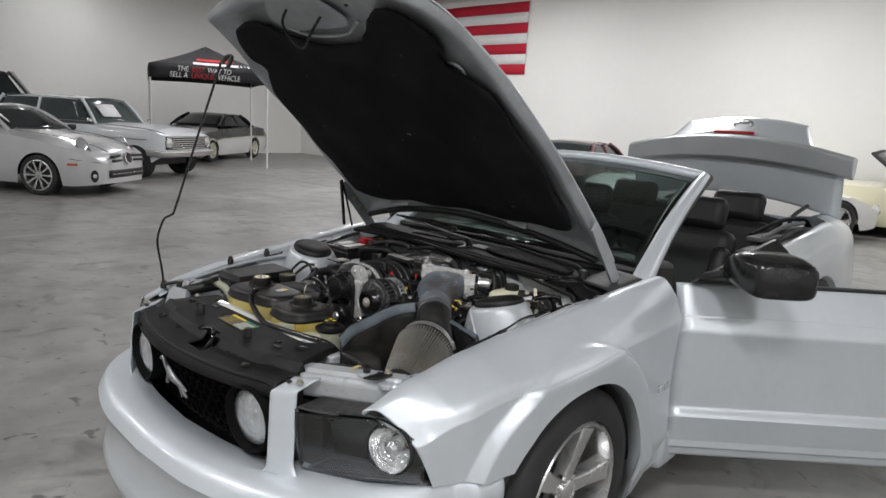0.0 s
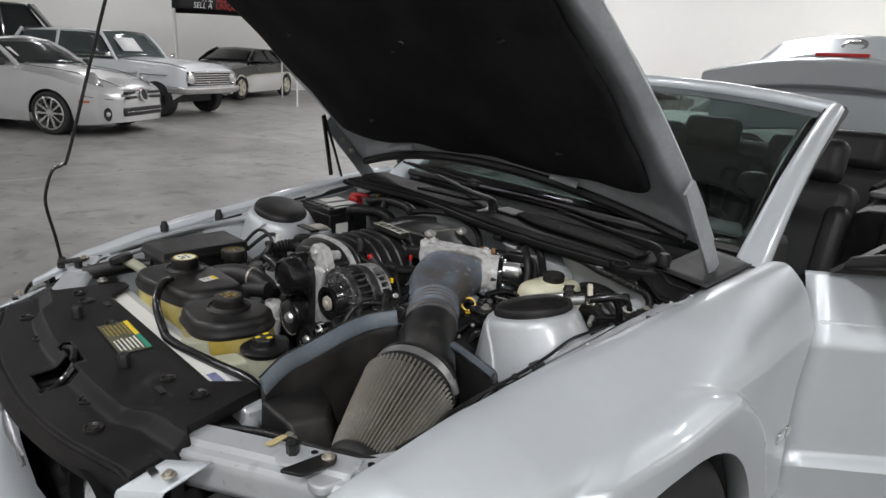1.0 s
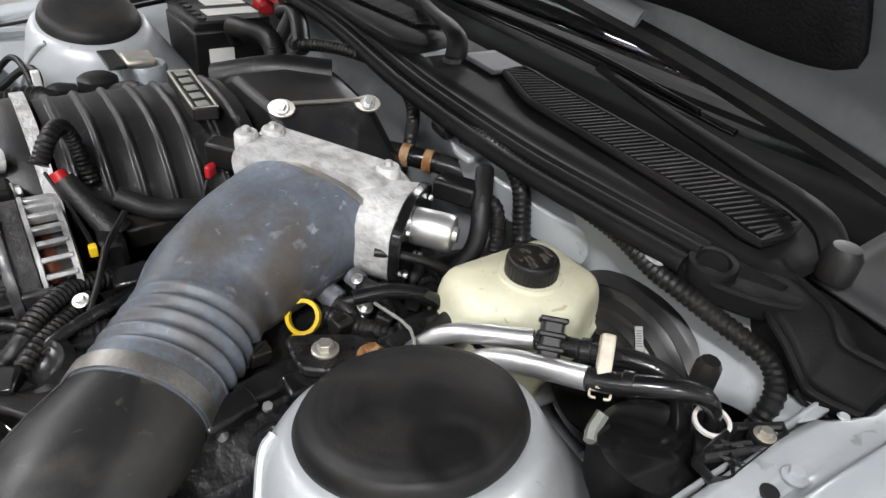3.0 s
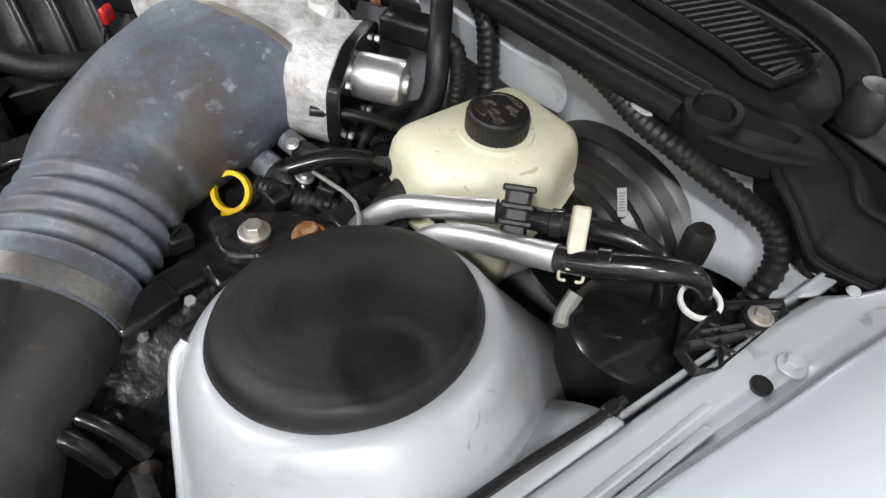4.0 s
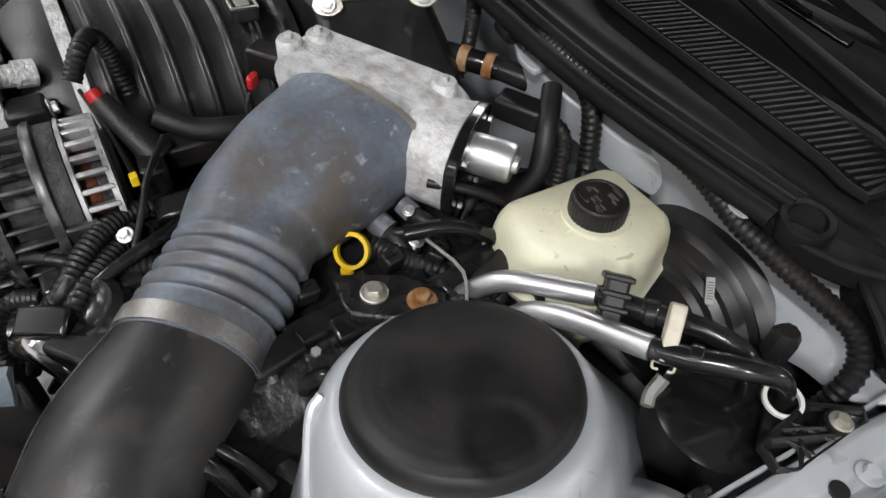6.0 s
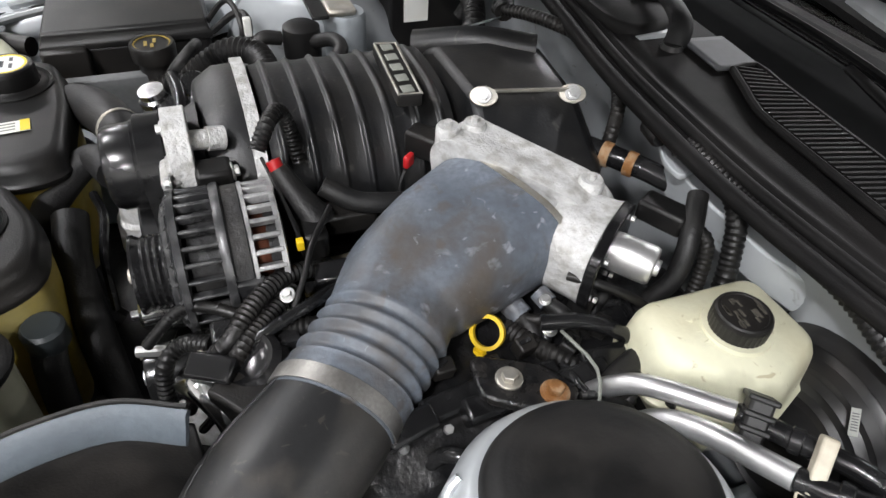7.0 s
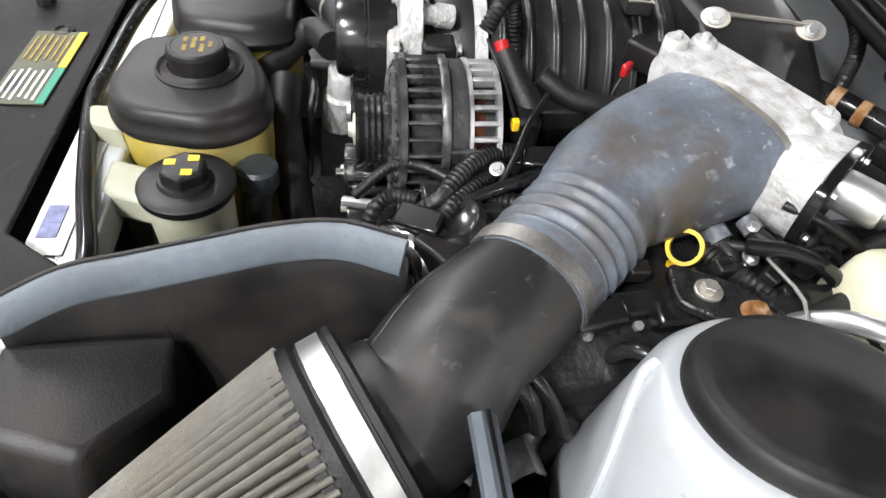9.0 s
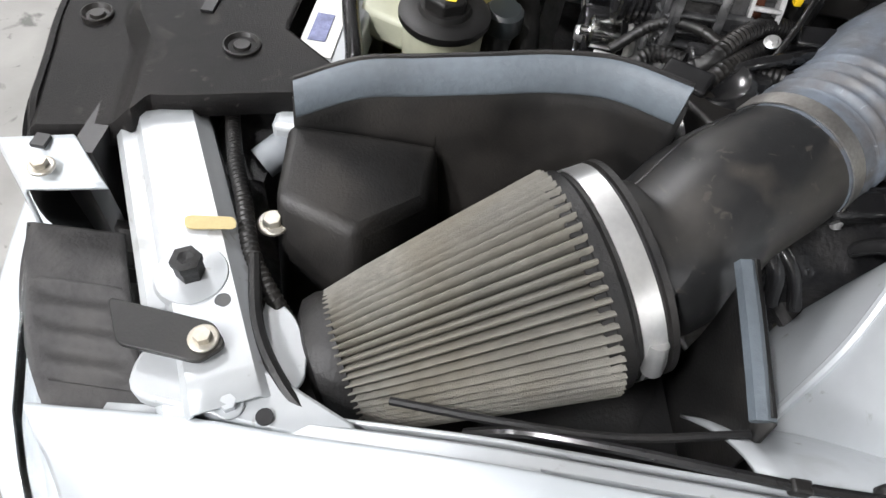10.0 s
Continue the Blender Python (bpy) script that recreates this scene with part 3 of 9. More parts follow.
for s in (1, -1):
    lm = part("headlamp", lathe([(0.27, -0.03), (0.26, 0.0), (0.20, 0.022), (0.10, 0.034), (0.0, 0.036)], aim((0.60, s * 0.635, 0.705), (0.66, s * 0.55, 0.52)) @ Matrix.Diagonal((0.40, 1.0, 1.0, 1)), 28), CARLENS, open_two_seater)
    for a in (-0.09, 0.09):
        part("reflector", lathe([(0.055, 0.0), (0.05, 0.012), (0.03, 0.004), (0, 0.002)], aim((0.60 - 0.55 * a, s * (0.652 + 0.5 * a * 0.9), 0.728), (0.66, s * 0.55, 0.52)), 20), CHROME, lm)
    for z in (0.655, 0.585):
        part("grille_bar", box((0, 0, 0), (0.06, 0.32, 0.042), pose(0.928 if z < 0.6 else 0.900, s * 0.27, z - 0.015, 0, 0, -s * 12)), BLACKOUT, open_two_seater, bevel=0.012)
    fg = part("fog_recess", lathe([(0.10, 0), (0.09, 0.016), (0, 0.012)], aim((0.79, s * 0.66, 0.335), (0.8, s * 0.6, 0)) @ Matrix.Diagonal((0.6, 1.0, 1.0, 1)), 20), BLACKOUT, open_two_seater)
    part("fog_lamp", lathe([(0.035, 0.010), (0.032, 0.022), (0, 0.024)], aim((0.79, s * 0.66, 0.335), (0.8, s * 0.6, 0)), 16), CHROME, fg)
    part("side_marker", box((0, 0, 0), (0.15, 0.03, 0.032), pose(0.55, s * 0.845, 0.515, 0, 0, -s * 24)), AMBER, open_two_seater, bevel=0.008)
    part("bumper_seam", tube([(0.37, s * 0.872, 0.62), (0.62, s * 0.815, 0.585), (0.86, s * 0.60, 0.545)], 0.005, 6, 6), BLACKOUT, open_two_seater)
    part("mirror", box((-0.70, s * 0.93, 1.02), (0.1, 0.15, 0.10)), BLACKOUT, open_two_seater, bevel=0.03, seg=3)
    seat_at(open_two_seater, -1.35, s * 0.36, 0.40)
part("lower_intake", loft([[Vector((x, y, z)) for z in (0.295, 0.425) for x in ((0.70, 0.945) if z < 0.3 else (0.945, 0.70))] for x0, y in ((0, -0.46), (0, 0.46))]), BLACKOUT, open_two_seater, bevel=0.02)
part("intake_bar", box((0.95, 0, 0.36), (0.012, 0.86, 0.012)), CHROME, open_two_seater, bevel=0.004)
part("bonnet_seam", tube([(0.86, 0.36, 0.676), (0.905, 0.0, 0.668), (0.86, -0.36, 0.676)], 0.005, 6, 6), BLACKOUT, open_two_seater)
for s in (1, -1):
    part("bonnet_seam", tube([(-0.55, s * 0.62, 0.985), (0.1, s * 0.56, 0.925), (0.55, s * 0.47, 0.832), (0.84, s * 0.37, 0.715)], 0.005, 6, 6), BLACKOUT, open_two_seater)
part("badge", lathe([(0.10, 0), (0.10, 0.02), (0.082, 0.024), (0.08, 0.006)], aim((0.945, 0, 0.60), (1, 0, 0.25)), 24, cap=False), CHROME, open_two_seater, "round chrome badge")
part("badge_field", lathe([(0.085, 0.0), (0.08, 0.008), (0, 0.008)], aim((0.940, 0, 0.60), (1, 0, 0.25)), 24), BLACKOUT, open_two_seater)
part("price_sheet", sheet(lambda u, v: Vector((-0.72 - 0.2 * v, -0.55 + 0.5 * u, 1.10 + 0.12 * v)), 1, 1), PRINTWHITE, open_two_seater, "white paper sheet on the windscreen", solid=0.002)
part("steering_wheel", lathe([(0.19, -0.012), (0.2, 0), (0.19, 0.012), (0.17, 0.012), (0.165, 0), (0.17, -0.012), (0.19, -0.012)], aim((-0.95, 0.36, 1.0), (-0.9, 0, 0.45)), 24, cap=False), LEATHER, open_two_seater)

# pale blue two-door wagon
estate_car = thing("station_wagon", "pale blue vintage two-door station wagon with chrome grille", "car", "parked cars", at=pose(-12.28, 4.58, 0, 0, 0, 31.5))
car_body(estate_car, 0.64, 1.05, 2.79, [(-3.84, 0.80), (-3.5, 0.87), (-2.0, 0.89), (0.2, 0.885), (0.5, 0.865), (0.64, 0.82)],
         [(-3.84, 1.02), (-3.6, 1.07), (-0.9, 1.10), (-0.2, 1.09), (0.4, 1.05), (0.64, 0.95)],
         [(-3.84, 0.96), (-3.5, 1.01), (-0.9, 1.03), (0.4, 0.97), (0.64, 0.89)],
         [(-3.84, 0.44), (-3.3, 0.32), (0.3, 0.32), (0.64, 0.48)], 0.37, WAGONPAINT)
glasshouse(estate_car, (-0.95, -1.36, -3.25, -3.55), 1.07, 1.55, 0.77, 0.65, WAGONPAINT, PALEGLASS)
for x, y in ((0, 1), (0, -1), (-2.79, 1), (-2.79, -1)):
    wheel_parts(estate_car, (x, y * 0.74, 0.335), 0.335, 0.20, y, 0.19, (8, 0.02), DARKBAY)
part("grille_panel", box((0.648, 0, 0.75), (0.03, 1.56, 0.27)), BLACKOUT, estate_car, bevel=0.01)
for k in range(6):
    part("grille_bar", box((0.668, 0, 0.645 + 0.045 * k), (0.03, 1.20, 0.02)), CHROME, estate_car, bevel=0.004)
part("bumper", tube([(0.32, 0.92, 0.53), (0.66, 0.86, 0.53), (0.75, 0.5, 0.53), (0.78, 0, 0.53), (0.75, -0.5, 0.53), (0.66, -0.86, 0.53), (0.32, -0.92, 0.53)], 0.085, 10, 5, flat=0.5), CHROME, estate_car)
for s in (1, -1):
    part("headlamp", lathe([(0.12, 0), (0.12, 0.04), (0.102, 0.05), (0.09, 0.035), (0, 0.05)], aim((0.65, s * 0.69, 0.76), (1, 0, 0)), 24), CHROME, estate_car)
    part("hood_trim", tube([(-0.7, s * 0.80, 1.055), (0.2, s * 0.80, 1.015), (0.62, s * 0.78, 0.945)], 0.01, 6, 4), CHROME, estate_car)
    part("door_trim", tube([(-3.7, s * 0.9, 0.80), (-0.5, s * 0.905, 0.80), (0.3, s * 0.90, 0.80)], 0.01, 6, 4), CHROME, estate_car)
    part("window_trim", tube([(-3.4, s * 0.785, 1.09), (-0.98, s * 0.785, 1.09)], 0.012, 6, 2), CHROME, estate_car)
    part("mirror", box((-0.95, s * 0.96, 1.13), (0.06, 0.1, 0.08)), CHROME, estate_car, bevel=0.02)
    seat_at(estate_car, -1.9, s * 0.38, 0.50)
part("price_sheet", sheet(lambda u, v: Vector((-0.935 + 0.04 * u - 0.215 * v, -0.55 + 0.5 * u, 1.20 + 0.25 * v)), 1, 1), PRINTWHITE, estate_car, "white paper sheet on the windscreen", solid=0.002)

# black and white coupe
cp = thing("coupe", "black over white coupe with a thin stripe and pale wheels", "car", "parked cars", at=pose(-16.32, 7.0, 0, 0, 0, -55.8))
wst = [(-3.9, 0.80), (-3.5, 0.90), (-1.0, 0.92), (0.4, 0.90), (0.85, 0.78), (1.0, 0.62)]
tpt = [(-3.9, 0.85), (-3.5, 1.0), (-2.6, 1.03), (-0.7, 0.98), (0.3, 0.86), (1.0, 0.62)]
sht = [(-3.9, 0.78), (-3.5, 0.93), (-2.6, 0.95), (-0.7, 0.90), (0.3, 0.79), (1.0, 0.55)]
car_body(cp, 1.0, 1.15, 2.75, wst, tpt, [(x, z - 0.24) for x, z in sht], [(-3.9, 0.3), (-3.5, 0.2), (0.6, 0.18), (1.0, 0.25)], 0.36, COUPEWHITE)
bm = bmesh.new()
for s in (1, -1):
    sheet(lambda u, v: Vector((1.0 - 4.9 * u, s * (table(wst, 1.0 - 4.9 * u) * (1.004 - 0.06 * max(0, v))), table(sht, 1.0 - 4.9 * u) - 0.25 + 0.27 * v)), 40, 4, bm)
sheet(lambda u, v: Vector((1.0 - 4.9 * u, table(wst, 1.0 - 4.9 * u) * 0.945 * (1 - 2 * v), table(sht, 1.0 - 4.9 * u) + 0.02 + (table(tpt, 1.0 - 4.9 * u) - table(sht, 1.0 - 4.9 * u)) * (1 - (2 * v - 1) ** 4))), 40, 12, bm)
part("upper_body", merged(bm), COUPEBLACK, cp, "gloss black upper body")
glasshouse(cp, (-0.65, -1.35, -2.35, -2.95), 1.0, 1.33, 0.76, 0.58, COUPEBLACK, DARKGLASS)
for x, y in ((0, 1), (0, -1), (-2.75, 1), (-2.75, -1)):
    wheel_parts(cp, (x, y * 0.80, 0.325), 0.325, 0.225, y, 0.215, (5, 0.045), mat("pale_wheel", (0.66, 0.64, 0.52), 0.35, 0.2, 0.05))
for s in (1, -1):
    part("side_stripe", sheet(lambda u, v: Vector((0.6 - 4.2 * u, s * (table(wst, 0.6 - 4.2 * u) * 1.006), table(sht, 0.6 - 4.2 * u) - 0.262 + 0.03 * v)), 30, 1), CREAMPAINT, cp, solid=0.003)

# others, mostly hidden: a maroon coupe, a cream convertible, a white saloon, a dark van
def plain_car(name, label, at, paint, roof_z, gl, top=1.0, frame_paint=None, roofed=True, wb_=2.7):
    t = thing(name, label, "car", "parked cars", at=at)
    car_body(t, 0.9, 1.05, wb_, [(-wb_ - 1.05, 0.72), (-wb_ - 0.7, 0.87), (-1.0, 0.90), (0.4, 0.88), (0.75, 0.80), (0.9, 0.62)],
             [(-wb_ - 1.05, top - 0.2), (-wb_ - 0.7, top), (-0.7, top), (0.2, top - 0.08), (0.9, top - 0.32)],
             [(-wb_ - 1.05, top - 0.28), (-wb_ - 0.7, top - 0.09), (-0.7, top - 0.08), (0.2, top - 0.16), (0.9, top - 0.4)],
             [(-wb_ - 1.05, 0.3), (-wb_ - 0.7, 0.2), (0.6, 0.19), (0.9, 0.28)], 0.36, paint)
    glasshouse(t, (-0.6, -1.2, -wb_ * 0.82, -wb_ * 1.05), top - 0.02, roof_z, 0.76, 0.58, frame_paint or paint, gl, roof=roofed)
    for x, y in ((0, 1), (0, -1), (-wb_, 1), (-wb_, -1)):
        wheel_parts(t, (x, y * 0.79, 0.325), 0.325, 0.22, y, 0.215, (5, 0.04))
    for s in (1, -1):
        part("mirror", box((-0.75, s * 0.98, top + 0.04), (0.09, 0.16, 0.1)), BLACKOUT, t, bevel=0.03)
        part("headlamp", lathe([(0.09, 0), (0.085, 0.03), (0, 0.04)], aim((0.84, s * 0.62, top - 0.36), (1, 0, 0.1)), 20), CHROME, t)
        seat_at(t, -1.45, s * 0.38, 0.38)
    return t


plain_car("coupe_maroon", "maroon coupe parked near the wall", pose(-5.5, 9.1, 0, 0, 0, -80), MAROON, 1.24, DARKGLASS, 0.95)
plain_car("convertible_cream", "cream yellow convertible with its top folded", pose(0.75, 12.25, 0, 0, 0, 0), CREAMPAINT, 1.40, DARKGLASS, 0.92, BLACKOUT, roofed=False)
plain_car("saloon_white", "white car parked by the wall", pose(-1.15, 10.6, 0, 0, 0, 50), COUPEWHITE, 1.18, DARKGLASS, 0.86)
plain_car("van_dark", "dark green black vehicle behind the wagon", pose(-17.66, 0.72, 0, 0, 0, 255), GREENBLACK, 2.06, DARKGLASS, 1.15, wb_=2.9)

# ---- the silver convertible: front axle at the origin, nose towards -y, driver's side at +x ----
main_car = thing("convertible", "silver convertible with its bonnet, boot and driver's door open", "car")

XIN = [(-0.655, 0.656), (-0.42, 0.670), (-0.2, 0.682), (0.0, 0.705), (0.12, 0.721), (0.25, 0.735), (0.36, 0.747), (0.5, 0.757), (0.72, 0.775)]
ZIN = [(-0.655, 0.764), (-0.5, 0.815), (-0.3, 0.852), (0.0, 0.888), (0.25, 0.918), (0.5, 0.943), (0.72, 0.958)]
XO = [(-0.655, 0.735), (-0.55, 0.806), (-0.42, 0.856), (-0.25, 0.893), (0.0, 0.918), (0.4, 0.925), (0.72, 0.915)]
ZC = [(-0.655, 0.685), (-0.5, 0.735), (-0.3, 0.775), (0.2, 0.805), (0.72, 0.818)]
AC, AR = (0.01, 0.36), 0.385


FR = AR + 0.120                                            # outer edge of the flare round the wheel


def flare(y, z):
    k = min(1.0, max(0.0, (FR - math.hypot(y - AC[0], z - AC[1])) / 0.028))
    return 0.036 * k * k * (3 - 2 * k)


def side_x(y, z, plain=False):
    xo, zc = table(XO, y), table(ZC, y)
    x = xo - 0.012 * min(1, max(0, (y + 0.5) / 0.6)) * max(0, math.sin((zc - z) / (zc - 0.34) * math.pi)) * (1 if z > 0.34 else 0) - 0.35 * max(0, 0.34 - z)
    return x if plain else x + flare(y, z)


def fender_bm():
    bm = bmesh.new()
    ys = sorted(set([-0.655 + 1.37 * i / 230 for i in range(231)] + [AC[0] + AR * math.cos(math.pi * k / 60) * 0.9995 for k in range(61)]))
    cols = []
    for y in ys:
        xi, zi, xo, zc = table(XIN, y), table(ZIN, y), table(XO, y), table(ZC, y)
        top = spline([(xi, 0, zi - 0.014), (xi + 0.004, 0, zi), (xi + min(0.05, 0.38 * (xo - xi)), 0, zi + 0.002), (xi + (xo - xi) * 0.72, 0, zi + (zc - zi) * 0.36), (xo - 0.014, 0, zc + 0.032), (xo, 0, zc)], 12)
        arch = abs(y - AC[0]) < AR
        zl = 0.20 if y > 0 else 0.566
        if arch:
            zl = AC[1] + math.sqrt(AR ** 2 - (y - AC[0]) ** 2)
            if y < 0:
                zl = max(zl, 0.566)
        zl = min(zl, zc - 0.02)
        pts = [Vector((p.x, y, p.z)) for p in top]
        for k in range(1, 51):
            z = zc + (zl - zc) * k / 50
            pts.append(Vector((side_x(y, z, True), y, z)))
        back = max(0, 1 - (y + 0.655) / 0.26)
        out = []
        for k, p in enumerate(pts):
            a, b = pts[max(k - 1, 0)], pts[min(k + 1, len(pts) - 1)]
            n = Vector((a.z - b.z, 0, b.x - a.x)).normalized()
            q = p.copy()
            if back:
                sx = min(1, max(0, (p.x - xi - 0.004) / (xo - xi - 0.004)))
                q.y += back * (0.072 * sx + (0.045 * (zc - p.z) / 0.11 if p.z < zc else 0))
                w = min(1, max(0, (zi - p.z) / max(0.01, zi - zc)))
                q.x += (table(XO, q.y) - xo) * w
            if k > 14:
                q += n * flare(q.y, q.z) * min(1.0, max(0.0, (zc + 0.062 - p.z) / 0.06))
            out.append(q)
        e = out[-1]
        out.append(Vector((e.x - (0.05 if arch else 0.02), e.y, e.z - 0.004)))
        cols.append([bm.verts.new(p) for p in out])
    skin(bm, cols, False, False)
    return bm


fd = part("fender", fender_bm(), SILVER, main_car, solid=0.004, angle=50)
part("fender", flipped(fender_bm()), SILVER, main_car, solid=0.004, angle=50)


def lip(u, v):
    """The bolted flange between the wing's painted edge and the inner apron."""
    y = -0.60 + 1.28 * u
    xi, zi = table(XIN, y), table(ZIN, y)
    inner = table([(-0.6, 0.645), (-0.42, 0.652), (0.0, 0.672), (0.28, 0.688), (0.32, 0.694), (0.355, 0.717), (0.7, 0.738)], y)
    x = xi + 0.002 + (inner - xi) * v
    step = 0.009 * max(0, 1 - abs(v - 0.32) / 0.16)
    return Vector((x, y, zi - 0.014 - 0.004 * v - step * (1 if -0.3 < y < 0.28 else 0) - 0.004 * max(0, v - 0.86) / 0.14))


for s in (1, -1):
    f = (lambda u, v: lip(u, v)) if s == 1 else (lambda u, v: Vector((-lip(u, v).x, lip(u, v).y, lip(u, v).z)))
    part("wing_flange", sheet(f, 64, 26), BAYSILVER, main_car, solid=0.003)

# inner aprons, bay floor and firewall
for s in (1, -1):
    part("inner_apron", sheet(lambda u, v: Vector((s * (table([(-0.6, 0.645), (-0.42, 0.652), (0.0, 0.672), (0.35, 0.692), (0.7, 0.72)], -0.53 + 1.06 * u) - 0.10 * v * v - 0.004), -0.53 + 1.06 * u, table(ZIN, -0.53 + 1.06 * u) - 0.03 - 0.36 * v + 0.01 * math.sin(u * 25) * v)), 30, 10), BAYSILVER, main_car, solid=0.003)
    part("wheel_well", sheet(lambda u, v: Vector((s * (0.50 + 0.40 * v), AC[0] + 0.40 * math.cos(math.pi * u), AC[1] - 0.02 + 0.40 * math.sin(math.pi * u) - 0.0)), 24, 4), RUBBER, main_car, solid=0.004)
    part("chassis_rail", box((s * 0.52, -0.05, 0.50), (0.12, 0.98, 0.14)), BAYSILVER, main_car, bevel=0.015)
part("bay_floor", sheet(lambda u, v: Vector((-0.75 + 1.5 * u, -0.78 + 1.35 * v, 0.40 + 0.03 * math.sin(u * 17) * math.sin(v * 13))), 24, 24), DARKBAY, main_car, solid=0.01)


def wall_fire(u, v):
    x = -0.72 + 1.44 * u
    return Vector((x, 0.395 + 0.09 * (abs(x) / 0.72) ** 2 + 0.03 * (1 - v), 0.45 + 0.49 * v))


part("firewall", sheet(wall_fire, 30, 12), BAYSILVER, main_car, solid=0.004)
# flat-topped brace plate along the firewall, driver's side
part("cowl_side_panel", loft([[Vector((x, y0 + dy, z0 + dz)) for dy, dz in ((0.06, -0.05), (0.0, -0.045), (-0.004, 0.0), (0.06, 0.012))] for x, y0, z0 in ((0.22, 0.325, 0.925), (0.30, 0.318, 0.925), (0.38, 0.335, 0.915), (0.43, 0.36, 0.905))], cap=True), BAYSILVER, main_car, bevel=0.003)

# cowl: sealed front edge, moulded panels, and the dark well in front of the glass
SEAL = [(-0.66, 0.400, 0.945), (-0.42, 0.362, 0.962), (-0.20, 0.345, 0.970), (-0.08, 0.330, 0.971), (0.09, 0.308, 0.967), (0.20, 0.305, 0.962), (0.33, 0.307, 0.957), (0.45, 0.320, 0.953), (0.545, 0.336, 0.948), (0.615, 0.356, 0.941)]
seal_line = spline(SEAL, 6)
SEALY, SEALZ = [(p.x, p.y) for p in seal_line], [(p.x, p.z) for p in seal_line]


def cowl(x, y):
    """The moulded cowl deck over the plan."""
    yf, zf = table(SEALY, x), table(SEALZ, x)
    yr = cowl_rear(x)
    v = (y - yf) / (yr - yf)
    dip = 0.006 * max(0.0, 1 - abs(v - 0.24) / 0.07)
    return Vector((x, y, zf + 0.002 + 0.013 * min(1, max(0, v) / 0.18) + 0.006 * v - dip - 0.022 * max(0, v - 0.95) / 0.05))


def cowl_rear(x):
    return 0.482 + 0.030 * (abs(x) / 0.66) ** 2


def cowl_sheet(u, v):
    x = -0.66 + 1.275 * u
    yf = table(SEALY, x)
    return cowl(x, yf + (cowl_rear(x) - yf) * v)


cw = part("cowl_panel", sheet(cowl_sheet, 80, 40), COWLPL, main_car, solid=0.004)
part("cowl_skirt", sheet(lambda u, v: cowl_sheet(u, 1.0) + Vector((0, 0.004 + 0.012 * v, -0.10 * v)), 60, 4), MATTE, main_car, solid=0.003)
part("wiper_well", sheet(lambda u, v: Vector((-0.69 + 1.38 * u, 0.47 + 0.22 * v + 0.06 * (2 * u - 1) ** 2, 0.880 + 0.05 * v * v)), 30, 6), MATTE, main_car, solid=0.004)
for off, r in ((Vector((0, -0.004, 0.004)), 0.0095), (Vector((0, 0.017, 0.011)), 0.0062), (Vector((0, 0.032, 0.012)), 0.004)):
    part("cowl_seal", tube([Vector(p) + off for p in SEAL[:-1]], r, 10, 6), COWLPL, main_car)


def vent(x0, x1, n, front, rear, lift, slant):
    """A slatted intake: a dark bed, a rim and separate slats across it."""
    at = lambda x, y: cowl(x, y) + Vector((0, 0, lift))
    part("vent_bed", sheet(lambda u, v: at(x0 + (x1 - x0) * u, front(x0 + (x1 - x0) * u) + (rear - front(x0 + (x1 - x0) * u)) * v) + Vector((0, 0, 0.0015)), 40, 3), BLACKOUT, cw, solid=0.001)
    bm = bmesh.new()
    for k in range(n + 1):
        x = x0 + (x1 - x0) * k / n
        p, q = at(x, front(x)), at(min(x + slant, x1), rear)
        loft([[c + Vector((dx, 0, dz)) for dx, dz in ((-0.0024, 0.002), (0.0024, 0.002), (0.0017, 0.0085), (-0.0017, 0.0085))] for c in (p, q)], bm)
    tagged(part("vent_slats", bm, COWLPL, cw), kind="stuff")
    xs = [x0 + (x1 - x0) * k / 10 for k in range(11)]
    edge = [at(x, front(x) - 0.004) for x in xs] + [at(x, rear + 0.004) for x in xs[::-1]]
    part("vent_rim", tube([p + Vector((0, 0, 0.004)) for p in edge + edge[:1]], 0.0048, 8, 2), COWLPL, cw)


vent(0.165, 0.572, 50, lambda x: 0.404 + 0.030 * min(1, max(0, (0.25 - x) / 0.085)), 0.459, 0.003, 0.016)
# raised intake cover on the passenger's side, with its own vent
rp = part("raised_cowl_cover", stack_levels([(-0.57, 0.402), (-0.30, 0.372), (-0.10, 0.352), (0.015, 0.350), (0.052, 0.372), (0.046, 0.425), (0.015, 0.462), (-0.30, 0.482), (-0.57, 0.50)], [(0.950, 1.0), (0.985, 1.0), (0.992, 0.985), (0.996, 0.95)], 0.02), COWLPL, cw, angle=50)
bm = bmesh.new()
for k in range(27):
    x = -0.235 + 0.0082 * k
    box((0, 0, 0), (0.0042, 0.062, 0.006), Matrix.Translation((x, 0.425 + 0.02 * (k / 26), 0.9985)) @ Matrix.Rotation(radians(-24), 4, "Z"), bm)
tagged(part("vent_slats", bm, COWLPL, cw), kind="stuff")
part("cover_lip", tube([(0.062, 0.372, 0.975), (0.060, 0.42, 0.978), (0.034, 0.462, 0.976)], 0.008, 8, 6, flat=2.0), BAYSILVER, cw)
GREYPLATE = mat("grey_cowl_plate", (0.085, 0.088, 0.095), 0.5, 0.1, 0.15, 9.0, dirt=(0.07, 0.07, 0.072), dscale=12.0, damt=0.5)
part("cowl_plate", sheet(lambda u, v: cowl(0.082 + 0.075 * u + 0.012 * v, 0.415 + 0.075 * v) + Vector((0, 0, 0.006)), 8, 8), GREYPLATE, main_car, solid=0.003)


